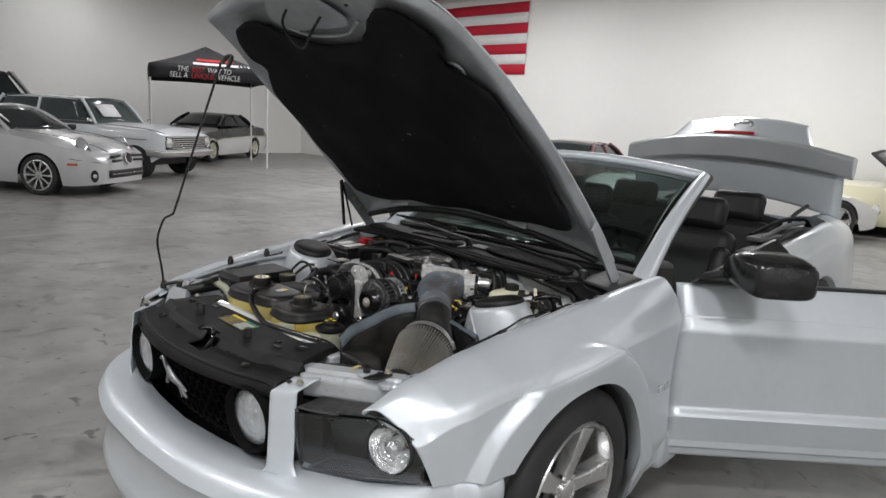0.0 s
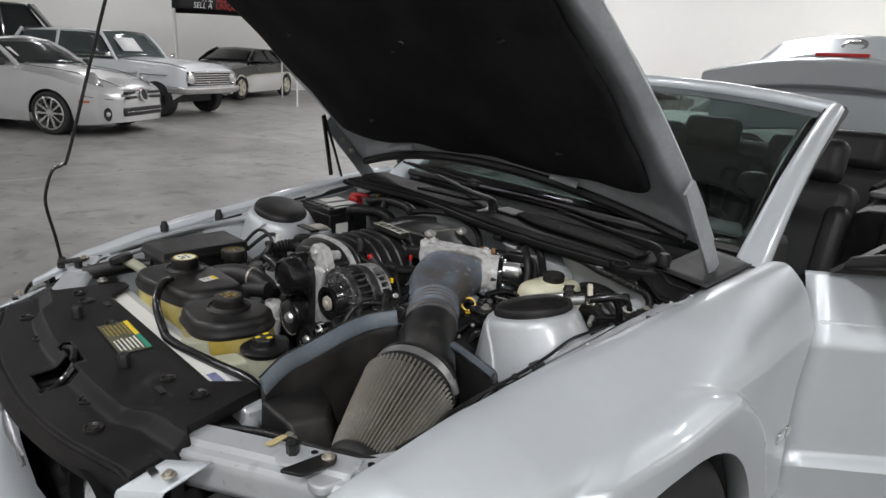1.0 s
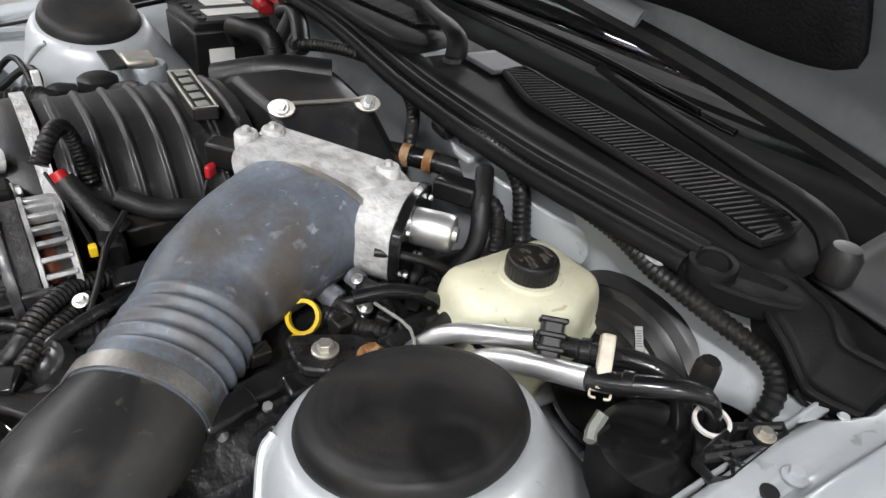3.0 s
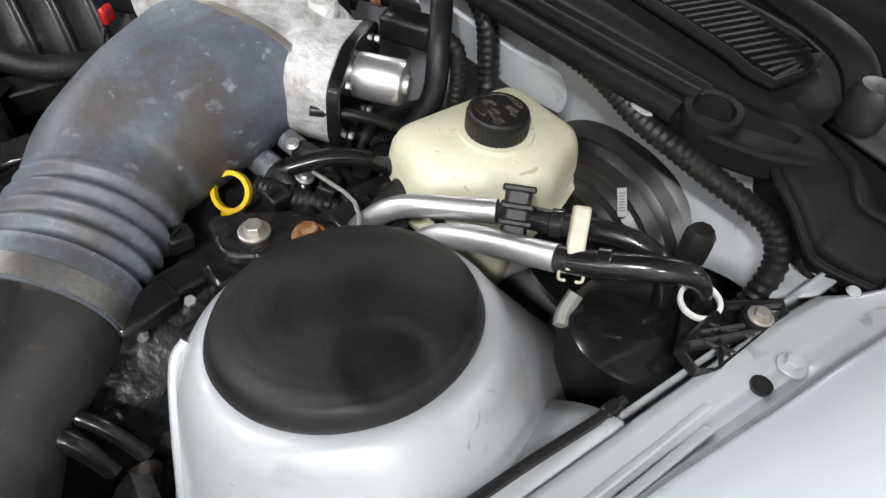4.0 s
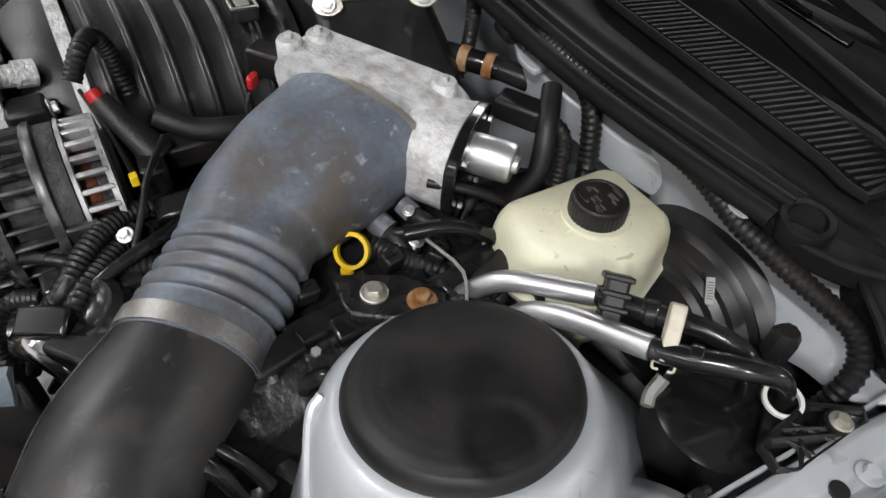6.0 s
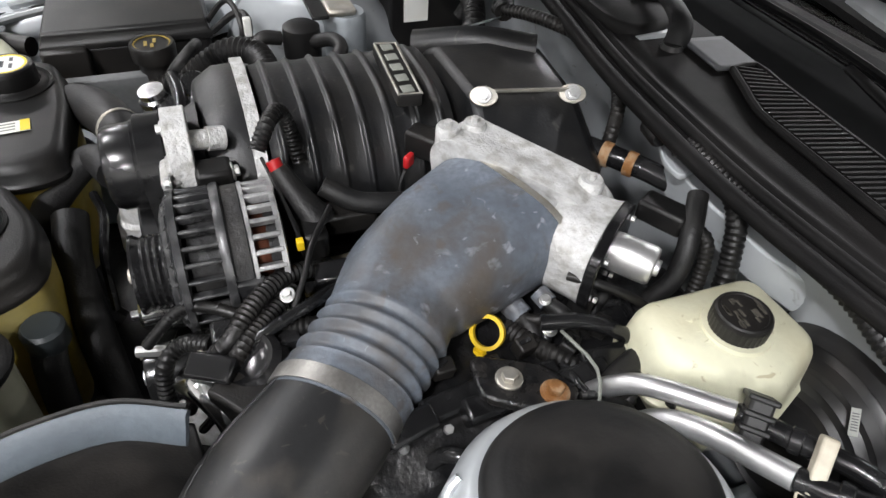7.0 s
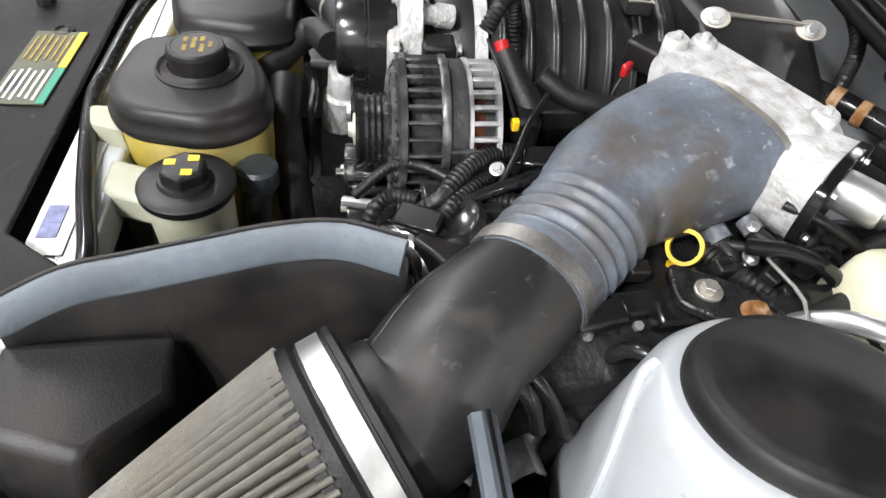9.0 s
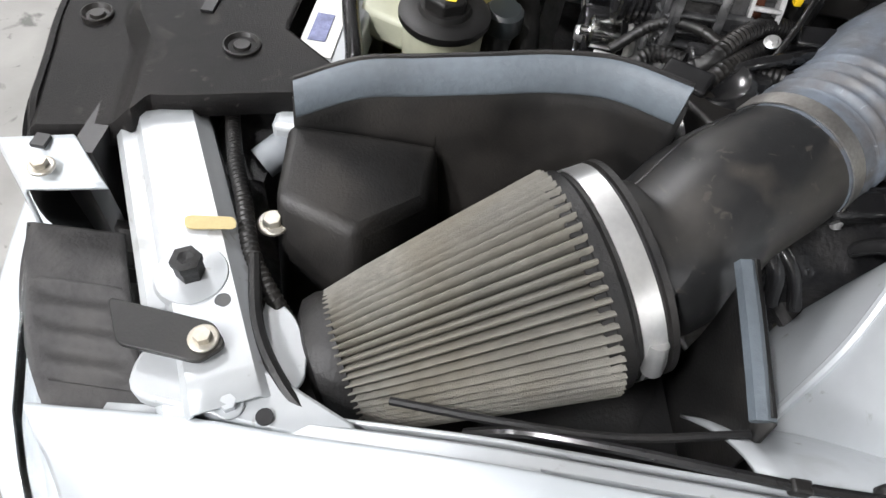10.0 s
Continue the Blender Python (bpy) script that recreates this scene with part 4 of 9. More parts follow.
# driver's end of the cowl: stepped black box, round boss, tab, painted wall under it
# faceted end moulding of the cowl, falling towards the wing
LOW = spline([(0.585, 0.366, 0.949), (0.612, 0.362, 0.947), (0.629, 0.352, 0.943), (0.650, 0.348, 0.932), (0.668, 0.345, 0.918), (0.678, 0.349, 0.908), (0.698, 0.354, 0.907), (0.716, 0.360, 0.908)], 3)
RIDGE = spline([(0.580, 0.412, 0.956), (0.600, 0.408, 0.956), (0.632, 0.398, 0.955), (0.654, 0.391, 0.951), (0.664, 0.384, 0.944), (0.674, 0.382, 0.936), (0.692, 0.392, 0.930), (0.716, 0.404, 0.925)], 3)
nl = len(LOW) - 1
em = part("cowl_end_moulding", sheet(lambda u, v: LOW[round(u * nl)].lerp(RIDGE[round(u * nl)], v) + Vector((0, 0, 0.0025 * math.sin(math.pi * v))), nl, 6), COWLPL, cw, solid=0.003, angle=30)
part("moulding_skirt", sheet(lambda u, v: LOW[round(u * nl)] + Vector((0.004 * v, 0.010 * v, -0.055 * v)), nl, 4), COWLPL, em, solid=0.003, angle=30)
part("moulding_lip", tube([p + Vector((-0.001, -0.003, -0.004)) for p in LOW], 0.0032, 8, 1, straight=True), COWLPL, em)
part("moulding_lip", tube([p + Vector((0.001, -0.004, -0.016)) for p in LOW[12:]], 0.0026, 8, 1, straight=True), COWLPL, em)
part("moulding_ridge", tube(RIDGE, 0.0034, 8, 1, straight=True), COWLPL, em)
part("moulding_recess", sheet(lambda u, v: RIDGE[round(u * nl)].lerp(Vector((0.585 + 0.14 * u, 0.47, 0.944 - 0.014 * u)), v) + Vector((0, 0, -0.010 * math.sin(math.pi * min(1, v * 1.3)) if v > 0 else 0)), nl, 6), COWLPL, em, solid=0.003, angle=30)
part("cowl_boss", lathe([(0.0225, -0.012), (0.0225, 0.003), (0.0212, 0.005), (0.0160, 0.005), (0.0152, 0.002), (0.0140, -0.003), (0.0, -0.004)], aim((0.562, 0.350, 0.956), (0.05, -0.1, 1)), 32), COWLPL, cw)
part("boss_collar", prism(rounded([(0.520, 0.334), (0.575, 0.330), (0.612, 0.346), (0.640, 0.372), (0.628, 0.40), (0.55, 0.40)], 0.012), 0.930, 0.953), COWLPL, cw, bevel=0.004)
part("cowl_tab", prism(rounded([(0.512, 0.318), (0.530, 0.318), (0.536, 0.336), (0.514, 0.338)], 0.005), 0.945, 0.9475), BAYSILVER, cw, "small pale metal tab")
bolt((0.522, 0.326, 0.9475), (0, 0, 1), 0.0048, cw, DULLZINC, False)
part("cowl_side_cover", sheet(lambda u, v: Vector((0.612 + 0.135 * u, 0.432 + 0.26 * v, 0.9485 - 0.012 * u + 0.012 * v)), 8, 8), mat("grey_side_cover", (0.020, 0.0205, 0.022), 0.55, 0, 0.2, 14.0, dirt=(0.025, 0.025, 0.026), dscale=20.0, damt=0.5), main_car, solid=0.004)
PTOP = [(0.40, 0.330, 0.940), (0.50, 0.338, 0.940), (0.57, 0.352, 0.938), (0.62, 0.372, 0.930), (0.66, 0.382, 0.918), (0.70, 0.380, 0.905)]
PLOW = [(0.42, 0.352, 0.85), (0.51, 0.350, 0.83), (0.58, 0.338, 0.83), (0.63, 0.335, 0.85), (0.668, 0.318, 0.875), (0.694, 0.330, 0.894)]
ptop, plow = spline(PTOP, 4), spline(PLOW, 4)
part("firewall_wing", sheet(lambda u, v: ptop[min(20, round(u * 20))].lerp(plow[min(20, round(u * 20))], v) + Vector((0, 0.012 * math.sin(math.pi * v), 0)), 20, 8), BAYSILVER, main_car, solid=0.003, angle=60)

# wipers
WIPER = mat("satin_wiper_black", (0.006, 0.006, 0.0065), 0.5, 0, 0.2, 9.0, spec=0.25)


def wiper(arm, radii, blade):
    w = part("wiper_arm", tube(arm, radii, 10, 8, flat=0.6), WIPER, main_car)
    part("wiper_nut", lathe([(0.0165, -0.012), (0.0165, 0.012), (0.012, 0.020), (0, 0.021)], Matrix.Translation(arm[0]), 20), PLASTIC, w)
    part("wiper_blade", tube(blade, 0.0055, 8, 6, flat=0.8), GLOSSBLACK, w)
    up = Vector((0, -0.008, 0.011))
    mid = Vector(blade[1])
    part("blade_frame", tube([mid.lerp(Vector(blade[0]), 0.8) + up * 0.5, mid + up * 1.3, mid.lerp(Vector(blade[2]), 0.8) + up * 0.5], 0.0048, 6, 6), WIPER, w)


wiper([(0.628, 0.436, 0.968), (0.588, 0.458, 0.990), (0.487, 0.490, 0.990), (0.36, 0.530, 0.988), (0.20, 0.572, 0.992)], [0.013, 0.0125, 0.011, 0.009, 0.006], [(0.42, 0.580, 0.982), (0.15, 0.590, 0.990), (-0.24, 0.592, 0.994)])
wiper([(0.088, 0.400, 0.970), (0.080, 0.412, 1.004), (0.045, 0.424, 1.016), (-0.08, 0.465, 1.014), (-0.36, 0.59, 1.008)], [0.0150, 0.0150, 0.013, 0.010, 0.006], [(-0.16, 0.600, 1.004), (-0.42, 0.625, 1.004), (-0.68, 0.70, 1.000)])

# windscreen, pillars and header
def screen(u, v):
    a = 2 * u - 1
    b = Vector((0.715 * a, 0.63 + 0.13 * a * a, 0.995 - 0.035 * a * a))
    t = Vector((0.635 * a, 1.36 + 0.07 * a * a, 1.355 - 0.05 * a * a))
    return b.lerp(t, v) + Vector((0, -0.02, 0.02)) * 4 * v * (1 - v)


ws = part("windscreen", sheet(screen, 24, 14), WINDSCREEN, main_car, solid=0.005)
ws.visible_shadow = False
part("screen_frit", sheet(lambda u, v: screen(0.02 + 0.96 * u, 0.04 * v) + Vector((0, 0.006, -0.006)), 24, 3), MATTE, ws, "black band along the foot of the glass", solid=0.002)
for s in (0, 1):
    sg = 1 if s else -1
    pts = [screen(s, v) + Vector((0.008 * sg, 0.012, 0.004)) for v in (-0.12, 0.0, 0.3, 0.6, 0.9, 1.02)]
    pl = part("windscreen_pillar", tube(pts, [0.045, 0.042, 0.036, 0.032, 0.03, 0.028], 12, 5), SILVER, main_car)
    part("pillar_seal", tube([p + Vector((0.012 * sg, 0.028, 0.0)) for p in pts], 0.02, 8, 4), RUBBER, pl)
    part("screen_edge", tube([screen(s, v) + Vector((-0.012 * sg, -0.004, 0.004)) for v in (0, 0.5, 1.0)], 0.016, 6, 5), GLOSSBLACK, pl)
part("windscreen_header", tube([screen(k / 8, 1.02) + Vector((0, 0.02, 0.006)) for k in range(9)], 0.028, 10, 4), SILVER, main_car)
part("header_seal", tube([screen(k / 8, 1.02) + Vector((0, 0.05, 0.0)) for k in range(9)], 0.018, 8, 4), RUBBER, main_car)
part("screen_base", tube([screen(k / 8, 0.0) + Vector((0, -0.004, -0.008)) for k in range(9)], 0.014, 8, 4), RUBBER, main_car)
part("rear_view_mirror", box((0.02, 1.22, 1.24), (0.22, 0.05, 0.07)), PLASTIC, main_car, bevel=0.02, seg=3)

# cabin
part("dashboard", loft([[Vector((x, 0.75 + dy, 0.80 + dz)) for dy, dz in ((0, -0.2), (0.0, 0.13), (0.22, 0.17), (0.42, 0.14), (0.46, -0.2))] for x in (-0.68, -0.34, 0, 0.34, 0.68)]), LEATHER, main_car, bevel=0.03)
part("steering_wheel", lathe([(0.178, -0.014), (0.192, 0), (0.178, 0.014), (0.164, 0), (0.178, -0.014)], aim((0.36, 1.28, 0.90), (0, 0.9, 0.42)), 36, cap=False), LEATHER, main_car)
part("wheel_hub", lathe([(0.07, -0.01), (0.07, 0.03), (0.05, 0.04), (0, 0.04)], aim((0.36, 1.26, 0.89), (0, 0.9, 0.42)), 20), PLASTIC, main_car)
for a in (0, 120, 240):
    d = Euler((0, 0, 0)).to_matrix() @ Vector((math.cos(radians(a + 90)), math.sin(radians(a + 90)), 0))
    m = aim((0.36, 1.27, 0.893), (0, 0.9, 0.42))
    part("wheel_spoke", tube([m @ Vector((0, 0, 0)), m @ (d * 0.17)], 0.014, 6, 2), PLASTIC, main_car)
part("cabin_floor", box((0, 1.75, 0.30), (1.45, 2.3, 0.08)), CARPET, main_car)
part("console", box((0, 1.6, 0.5), (0.22, 1.3, 0.36)), LEATHER, main_car, bevel=0.04)
for s in (1, -1):
    for y, nm in ((1.95, "front_seat"), (2.62, "rear_seat")):
        b = part(nm, box((s * 0.37, y - 0.27, 0.52), (0.52, 0.54, 0.2)), LEATHER, main_car, bevel=0.06, seg=3)
        mm = Matrix.Translation((s * 0.37, y, 0.5)) @ Euler((radians(-18), 0, 0)).to_matrix().to_4x4()
        part("backrest", box((0, 0, 0.22), (0.50, 0.16, 0.58), mm), LEATHER, b, bevel=0.06, seg=3)
        part("bolster", box((0.21, -0.06, 0.18), (0.1, 0.12, 0.46), mm), LEATHER, b, bevel=0.045, seg=3)
        part("bolster", box((-0.21, -0.06, 0.18), (0.1, 0.12, 0.46), mm), LEATHER, b, bevel=0.045, seg=3)
        part("headrest", box((0, 0.0, 0.60), (0.33, 0.12, 0.20), mm), LEATHER, b, bevel=0.05, seg=3)
    part("sill", box((s * 0.84, 1.5, 0.27), (0.14, 1.62, 0.18)), SILVER, main_car, bevel=0.03)

# rear quarters, tail and boot
def quarter(u, v, s=1):
    y = 2.10 + 1.88 * u
    w = table([(1.98, 0.915), (2.4, 0.93), (2.72, 0.962), (3.1, 0.985), (3.5, 0.965), (3.8, 0.87), (3.98, 0.66)], y)
    zt = table([(1.98, 0.935), (2.3, 0.955), (2.9, 1.02), (3.5, 1.02), (3.98, 0.94)], y)
    roll = table([(2.1, 0.025), (2.5, 0.035), (3.0, 0.06), (3.3, 0.15), (3.8, 0.18)], y)
    zl = 0.22
    d = abs(y - 2.72)
    if d < 0.37:
        zl = 0.35 + math.sqrt(0.37 ** 2 - d * d)
    if y > 3.2:
        zl = 0.3
    if v > 0.72:
        t = (v - 0.72) / 0.28
        a = t * math.pi / 2
        return Vector((s * (w - 0.05 - roll * (1 - math.cos(a)) - 0.3 * roll * t), y, zt - 0.10 + 0.10 * math.sin(a)))
    t = v / 0.72
    z = zl + (zt - 0.10 - zl) * t
    return Vector((s * (w - 0.05 * max(0, (z - 0.55) / 0.4) ** 2 - 0.05 * max(0, 0.4 - z)), y, z))


for s in (1, -1):
    part("rear_quarter", sheet(lambda u, v: quarter(u, v, s), 60, 22), SILVER, main_car, solid=0.005, angle=50)
for s in (1, -1):
    part("door_jamb", box((s * 0.80, 2.07, 0.60), (0.12, 0.12, 0.66)), PLASTIC, main_car, bevel=0.02)
    part("cabin_side_trim", loft([[Vector((s * x, y, z)) for x, z in ((0.60, zz - 0.25), (0.60, zz - 0.03), (0.66, zz), (xo - 0.02, zz + 0.012), (xo, zz - 0.02), (xo, zz - 0.25))] for y, xo, zz in ((2.10, 0.845, 0.900), (2.4, 0.855, 0.915), (2.8, 0.850, 0.955), (3.1, 0.83, 0.955), (3.3, 0.77, 0.93))]), LEATHER, main_car, "black trim beside the folded roof", bevel=0.006)
part("tail_panel", sheet(lambda u, v: Vector((-0.66 + 1.32 * u, 3.975 + 0.03 * math.sin(math.pi * u), 0.3 + 0.62 * v)), 12, 6), SILVER, main_car, solid=0.01)
part("boot_floor", box((0, 3.2, 0.5), (1.4, 1.1, 0.06)), CARPET, main_car)
part("tonneau_well", loft([[Vector((x, y, z)) for x, y, z in ((-0.7, 2.78, zz), (0.7, 2.78, zz), (0.66, 3.1, zz + 0.02), (-0.66, 3.1, zz + 0.02))] for zz in (0.72, 0.93)]), RUBBER, main_car, bevel=0.03)
part("folded_roof", tube([(-0.62, 2.9, 0.95), (-0.3, 2.86, 0.99), (0.3, 2.86, 0.99), (0.62, 2.9, 0.95)], 0.07, 10, 6, flat=0.6), LEATHER, main_car)
for s in (1, -1):
    part("roof_linkage", tube([(s * 0.58, 2.45, 0.94), (s * 0.64, 2.8, 1.01), (s * 0.68, 3.15, 1.0), (s * 0.70, 3.3, 0.93)], 0.020, 8, 5, flat=0.6), PLASTIC, main_car)
    part("linkage_arm", tube([(s * 0.68, 2.35, 0.945), (s * 0.72, 2.65, 1.0), (s * 0.74, 2.95, 1.0)], 0.013, 8, 5), mat("linkage_grey", (0.16, 0.16, 0.165), 0.4, 0.5), main_car)
    part("linkage_plate", prism(rounded([(s * 0.60, 2.30), (s * 0.70, 2.30), (s * 0.72, 2.62), (s * 0.62, 2.62)][::s], 0.03), 0.925, 0.95), mat("linkage_cover_grey", (0.11, 0.11, 0.112), 0.6), main_car, bevel=0.006)

# boot lid, raised: its skin faces forward, the spoiler crosses it
def lid(u, v):
    a = 2 * u - 1
    y, z = table([(0, 3.64), (0.6, 3.61), (1, 3.585)], v), table([(0, 0.985), (1, 1.32)], v)
    return Vector((a * (0.795 - 0.01 * v), y + 0.04 * a * a, z + 0.11 * (1 - a * a)))


bl = part("boot_lid", sheet(lid, 24, 12), SILVER, main_car, solid=0.02)
part("lid_rear_face", sheet(lambda u, v: Vector(((2 * u - 1) * (0.60 - 0.15 * v ** 0.7), 3.63 + 0.22 * v, 1.42 + 0.12 * (1 - (2 * u - 1) ** 2) * (1 - 0.6 * v) + 0.20 * v)), 20, 8), SILVER, bl, solid=0.02)
# body silver toned down: the spoiler's shade is put into its colour
SHADESILVER = mat("shaded_silver_paint", (0.44, 0.465, 0.48), 0.35, 0.4, 0.03, 3.0, coat=0.8)
part("spoiler", loft([[Vector((0.845 * a, 3.58 + 0.05 * a * a + dy, 1.36 + 0.115 * (1 - a * a) + dz)) for dy, dz in ((0.0, -0.095 - 0.03 * (1 - a * a)), (-0.075, -0.075 - 0.03 * (1 - a * a)), (-0.085, 0.045), (-0.04, 0.066), (0.05, 0.055), (0.03, -0.06))] for a in (-1, -0.95, -0.75, -0.5, -0.25, 0, 0.25, 0.5, 0.75, 0.95, 1)]), SHADESILVER, bl, "silver boot spoiler, colour darkened as if shaded", bevel=0.008)
part("brake_light", box((0.0, 3.60, 1.556), (0.30, 0.03, 0.022)), RED, bl, "long red brake light", bevel=0.005)
part("lid_badge", lathe([(0.075, 0), (0.075, 0.014), (0.058, 0.018), (0.05, 0.01), (0, 0.012)], aim((0.02, 3.73, 1.605), (0, -0.62, 0.78)), 28), CHROME, bl, "round dark and chrome badge")
for s in (1, -1):
    part("lid_hinge", tube([(s * 0.60, 3.15, 0.88), (s * 0.60, 3.22, 1.0), (s * 0.60, 3.56, 1.06)], 0.014, 6, 5), PLASTIC, bl)

# doors: driver's open, passenger's shut
def door(u, v):
    """Hinge edge at u = 0; local x outward, y back."""
    y = 1.23 * u
    z = 0.235 + 0.705 * v
    k = min(1, max(0, (z - 0.42) / 0.03))
    x = 0.0 - 0.22 * max(0, 0.42 - z) - 0.026 * k * (1 - max(0, (z - 0.45) / 0.315)) ** 0.7 if z < 0.765 else 0.0
    if z > 0.765:
        x -= 0.088 * ((z - 0.765) / 0.175) ** 1.08
    return Vector((x, y, z))


def door_parts(m, s):
    d = part("door", sheet(door, 20, 70), SILVER, main_car, solid=0.005, angle=28)
    d.matrix_basis = m
    inner = part("door_card", box((-0.085 - 0.03, 0.63, 0.58), (0.09, 1.16, 0.62)), LEATHER, d, "black door card", bevel=0.02)
    part("door_frame", box((-0.06, 0.62, 0.55), (0.07, 1.2, 0.56)), SILVER, d, bevel=0.01)
    part("belt_seal", box((-0.104, 0.66, 0.945), (0.03, 1.13, 0.014)), RUBBER, d, bevel=0.004)
    part("mirror_sail", prism([(0.055, 0.945), (0.43, 0.95), (0.425, 1.06), (0.400, 1.095), (0.352, 1.135), (0.325, 1.12)], -0.012, 0.012, Matrix(((0, 0, 1, -0.075), (1, 0, 0, 0), (0, 1, 0, 0), (0, 0, 0, 1)))), PLASTIC, d)
    rings = []
    lift = Matrix.Translation((0, -0.016, 0.036))
    for x, cy, ry, cz, rz in ((-0.05, 0.195, 0.018, 0.975, 0.012), (-0.03, 0.20, 0.035, 0.980, 0.022), (0.01, 0.21, 0.062, 0.990, 0.038), (0.06, 0.23, 0.092, 1.004, 0.058), (0.11, 0.248, 0.112, 1.012, 0.070), (0.17, 0.262, 0.118, 1.006, 0.072), (0.215, 0.272, 0.113, 0.998, 0.068), (0.232, 0.276, 0.106, 0.996, 0.062), (0.24, 0.278, 0.09, 0.995, 0.05)):
        rings.append([lift @ Vector((x, cy + ry * (abs(math.cos(a)) ** 0.45 * (1 if math.cos(a) > 0 else -1)), cz + rz * (abs(math.sin(a)) ** 0.42 * (1 if math.sin(a) > 0 else -1)))) for a in (2 * math.pi * q / 28 for q in range(28))])
    mr = part("door_mirror", loft(rings), GLOSSBLACK, d, "gloss black door mirror", angle=60)
    part("mirror_stalk", loft([[Vector((-0.07 + 0.09 * t, 0.16 + dy + 0.05 * t, 0.968 + 0.035 * t + dz)) for dy, dz in ((-0.09, -0.012), (0.09, -0.012), (0.07, 0.024), (-0.07, 0.024))] for t in (0, 1)]), PLASTIC, mr, bevel=0.008)
    part("door_handle", box((0.005, 1.08, 0.79), (0.035, 0.18, 0.035)), SILVER, d, bevel=0.012, seg=3)
    return d


door_parts(pose(0.905, 0.716, 0, 0, 0, -48), 1)
pd = door_parts(Matrix.Translation((-0.912, 0.73, 0)) @ Matrix.Diagonal((-1, 1, 1, 1)), -1)

# wheels
def road_wheel(x, y, s):
    m = Matrix.Translation((x, y, 0.355)) @ Euler((0, radians(90) * s, 0)).to_matrix().to_4x4()
    prof = [(0.24, -0.12), (0.315, -0.12), (0.345, -0.095), (0.355, -0.03), (0.355, 0.03), (0.345, 0.095), (0.325, 0.116), (0.29, 0.122), (0.25, 0.116), (0.238, 0.10), (0.238, -0.10), (0.24, -0.12)]
    ty = part("tyre", lathe(prof, m, 56, cap=False), TYRE, main_car)
    bm = lathe([(0.245, 0.108), (0.238, 0.118), (0.228, 0.112), (0.222, 0.08), (0.215, -0.09)], m, 56, cap=False)
    part("rim", bm, RIM, ty)
    for k in range(5):
        mm = m @ Matrix.Rotation(2 * math.pi * k / 5 + 0.35, 4, "Z")
        bm = loft([[mm @ Vector(q) for q in ring] for ring in (
            ((0.035, -0.032, 0.03), (0.035, 0.032, 0.03), (0.035, 0.026, 0.075), (0.035, -0.026, 0.075)),
            ((0.12, -0.034, 0.045), (0.12, 0.034, 0.045), (0.12, 0.024, 0.092), (0.12, -0.024, 0.092)),
            ((0.222, -0.046, 0.06), (0.222, 0.046, 0.06), (0.222, 0.036, 0.108), (0.222, -0.036, 0.108)))])
        part("spoke", bm, RIM, ty, bevel=0.006)
        part("wheel_nut", lathe([(0.011, 0.07), (0.011, 0.09), (0.006, 0.094), (0, 0.094)], mm @ Matrix.Rotation(0.6, 4, "Z") @ Matrix.Translation((0.055, 0, -0.012)), 6), CHROME, ty)
    part("hub_cap", lathe([(0.045, 0.06), (0.042, 0.088), (0.034, 0.093), (0, 0.093)], m, 24), CHROME, ty)
    part("brake_disc", lathe([(0.155, 0.0), (0.155, 0.012), (0.08, 0.014), (0.08, 0.03), (0, 0.03)], m, 40), mat("disc_steel", (0.16, 0.155, 0.15), 0.4, 0.8, 0.2, 30.0), ty)
    part("brake_caliper", box((0.13, 0.03, 0.01), (0.07, 0.16, 0.07), m), mat("caliper_grey", (0.34, 0.30, 0.22), 0.5, 0.4), ty, bevel=0.012)


for x, y, s in ((0.80, 0.03, 1), (-0.80, 0.03, -1), (0.845, 2.72, 1), (-0.845, 2.72, -1)):
    road_wheel(x, y, s)
BADGEM = Matrix(((0, 0, 1, 0.934), (1, 0, 0, 0.565), (0, 1, 0, 0.58), (0, 0, 0, 1)))
for k, (a, b) in enumerate(((-0.028, 0.02), (0.024, 0.02))):
    part("wing_badge", box((a, 0.01, 0.003), (0.04, 0.03, 0.008), BADGEM), CHROME, main_car, bevel=0.003)
part("sill_wing_tip", box((0.86, 0.60, 0.24), (0.07, 0.26, 0.08)), SILVER, main_car, bevel=0.025)

# ---- nose: bumper, grille, lamps, cover, bonnet ----
NOSE = spline([(0, -0.965, 0), (0.30, -0.945, 0), (0.55, -0.87, 0), (0.70, -0.755, 0), (0.775, -0.63, 0), (0.810, -0.54, 0), (0.850, -0.42, 0), (0.868, -0.345, 0)], 8)


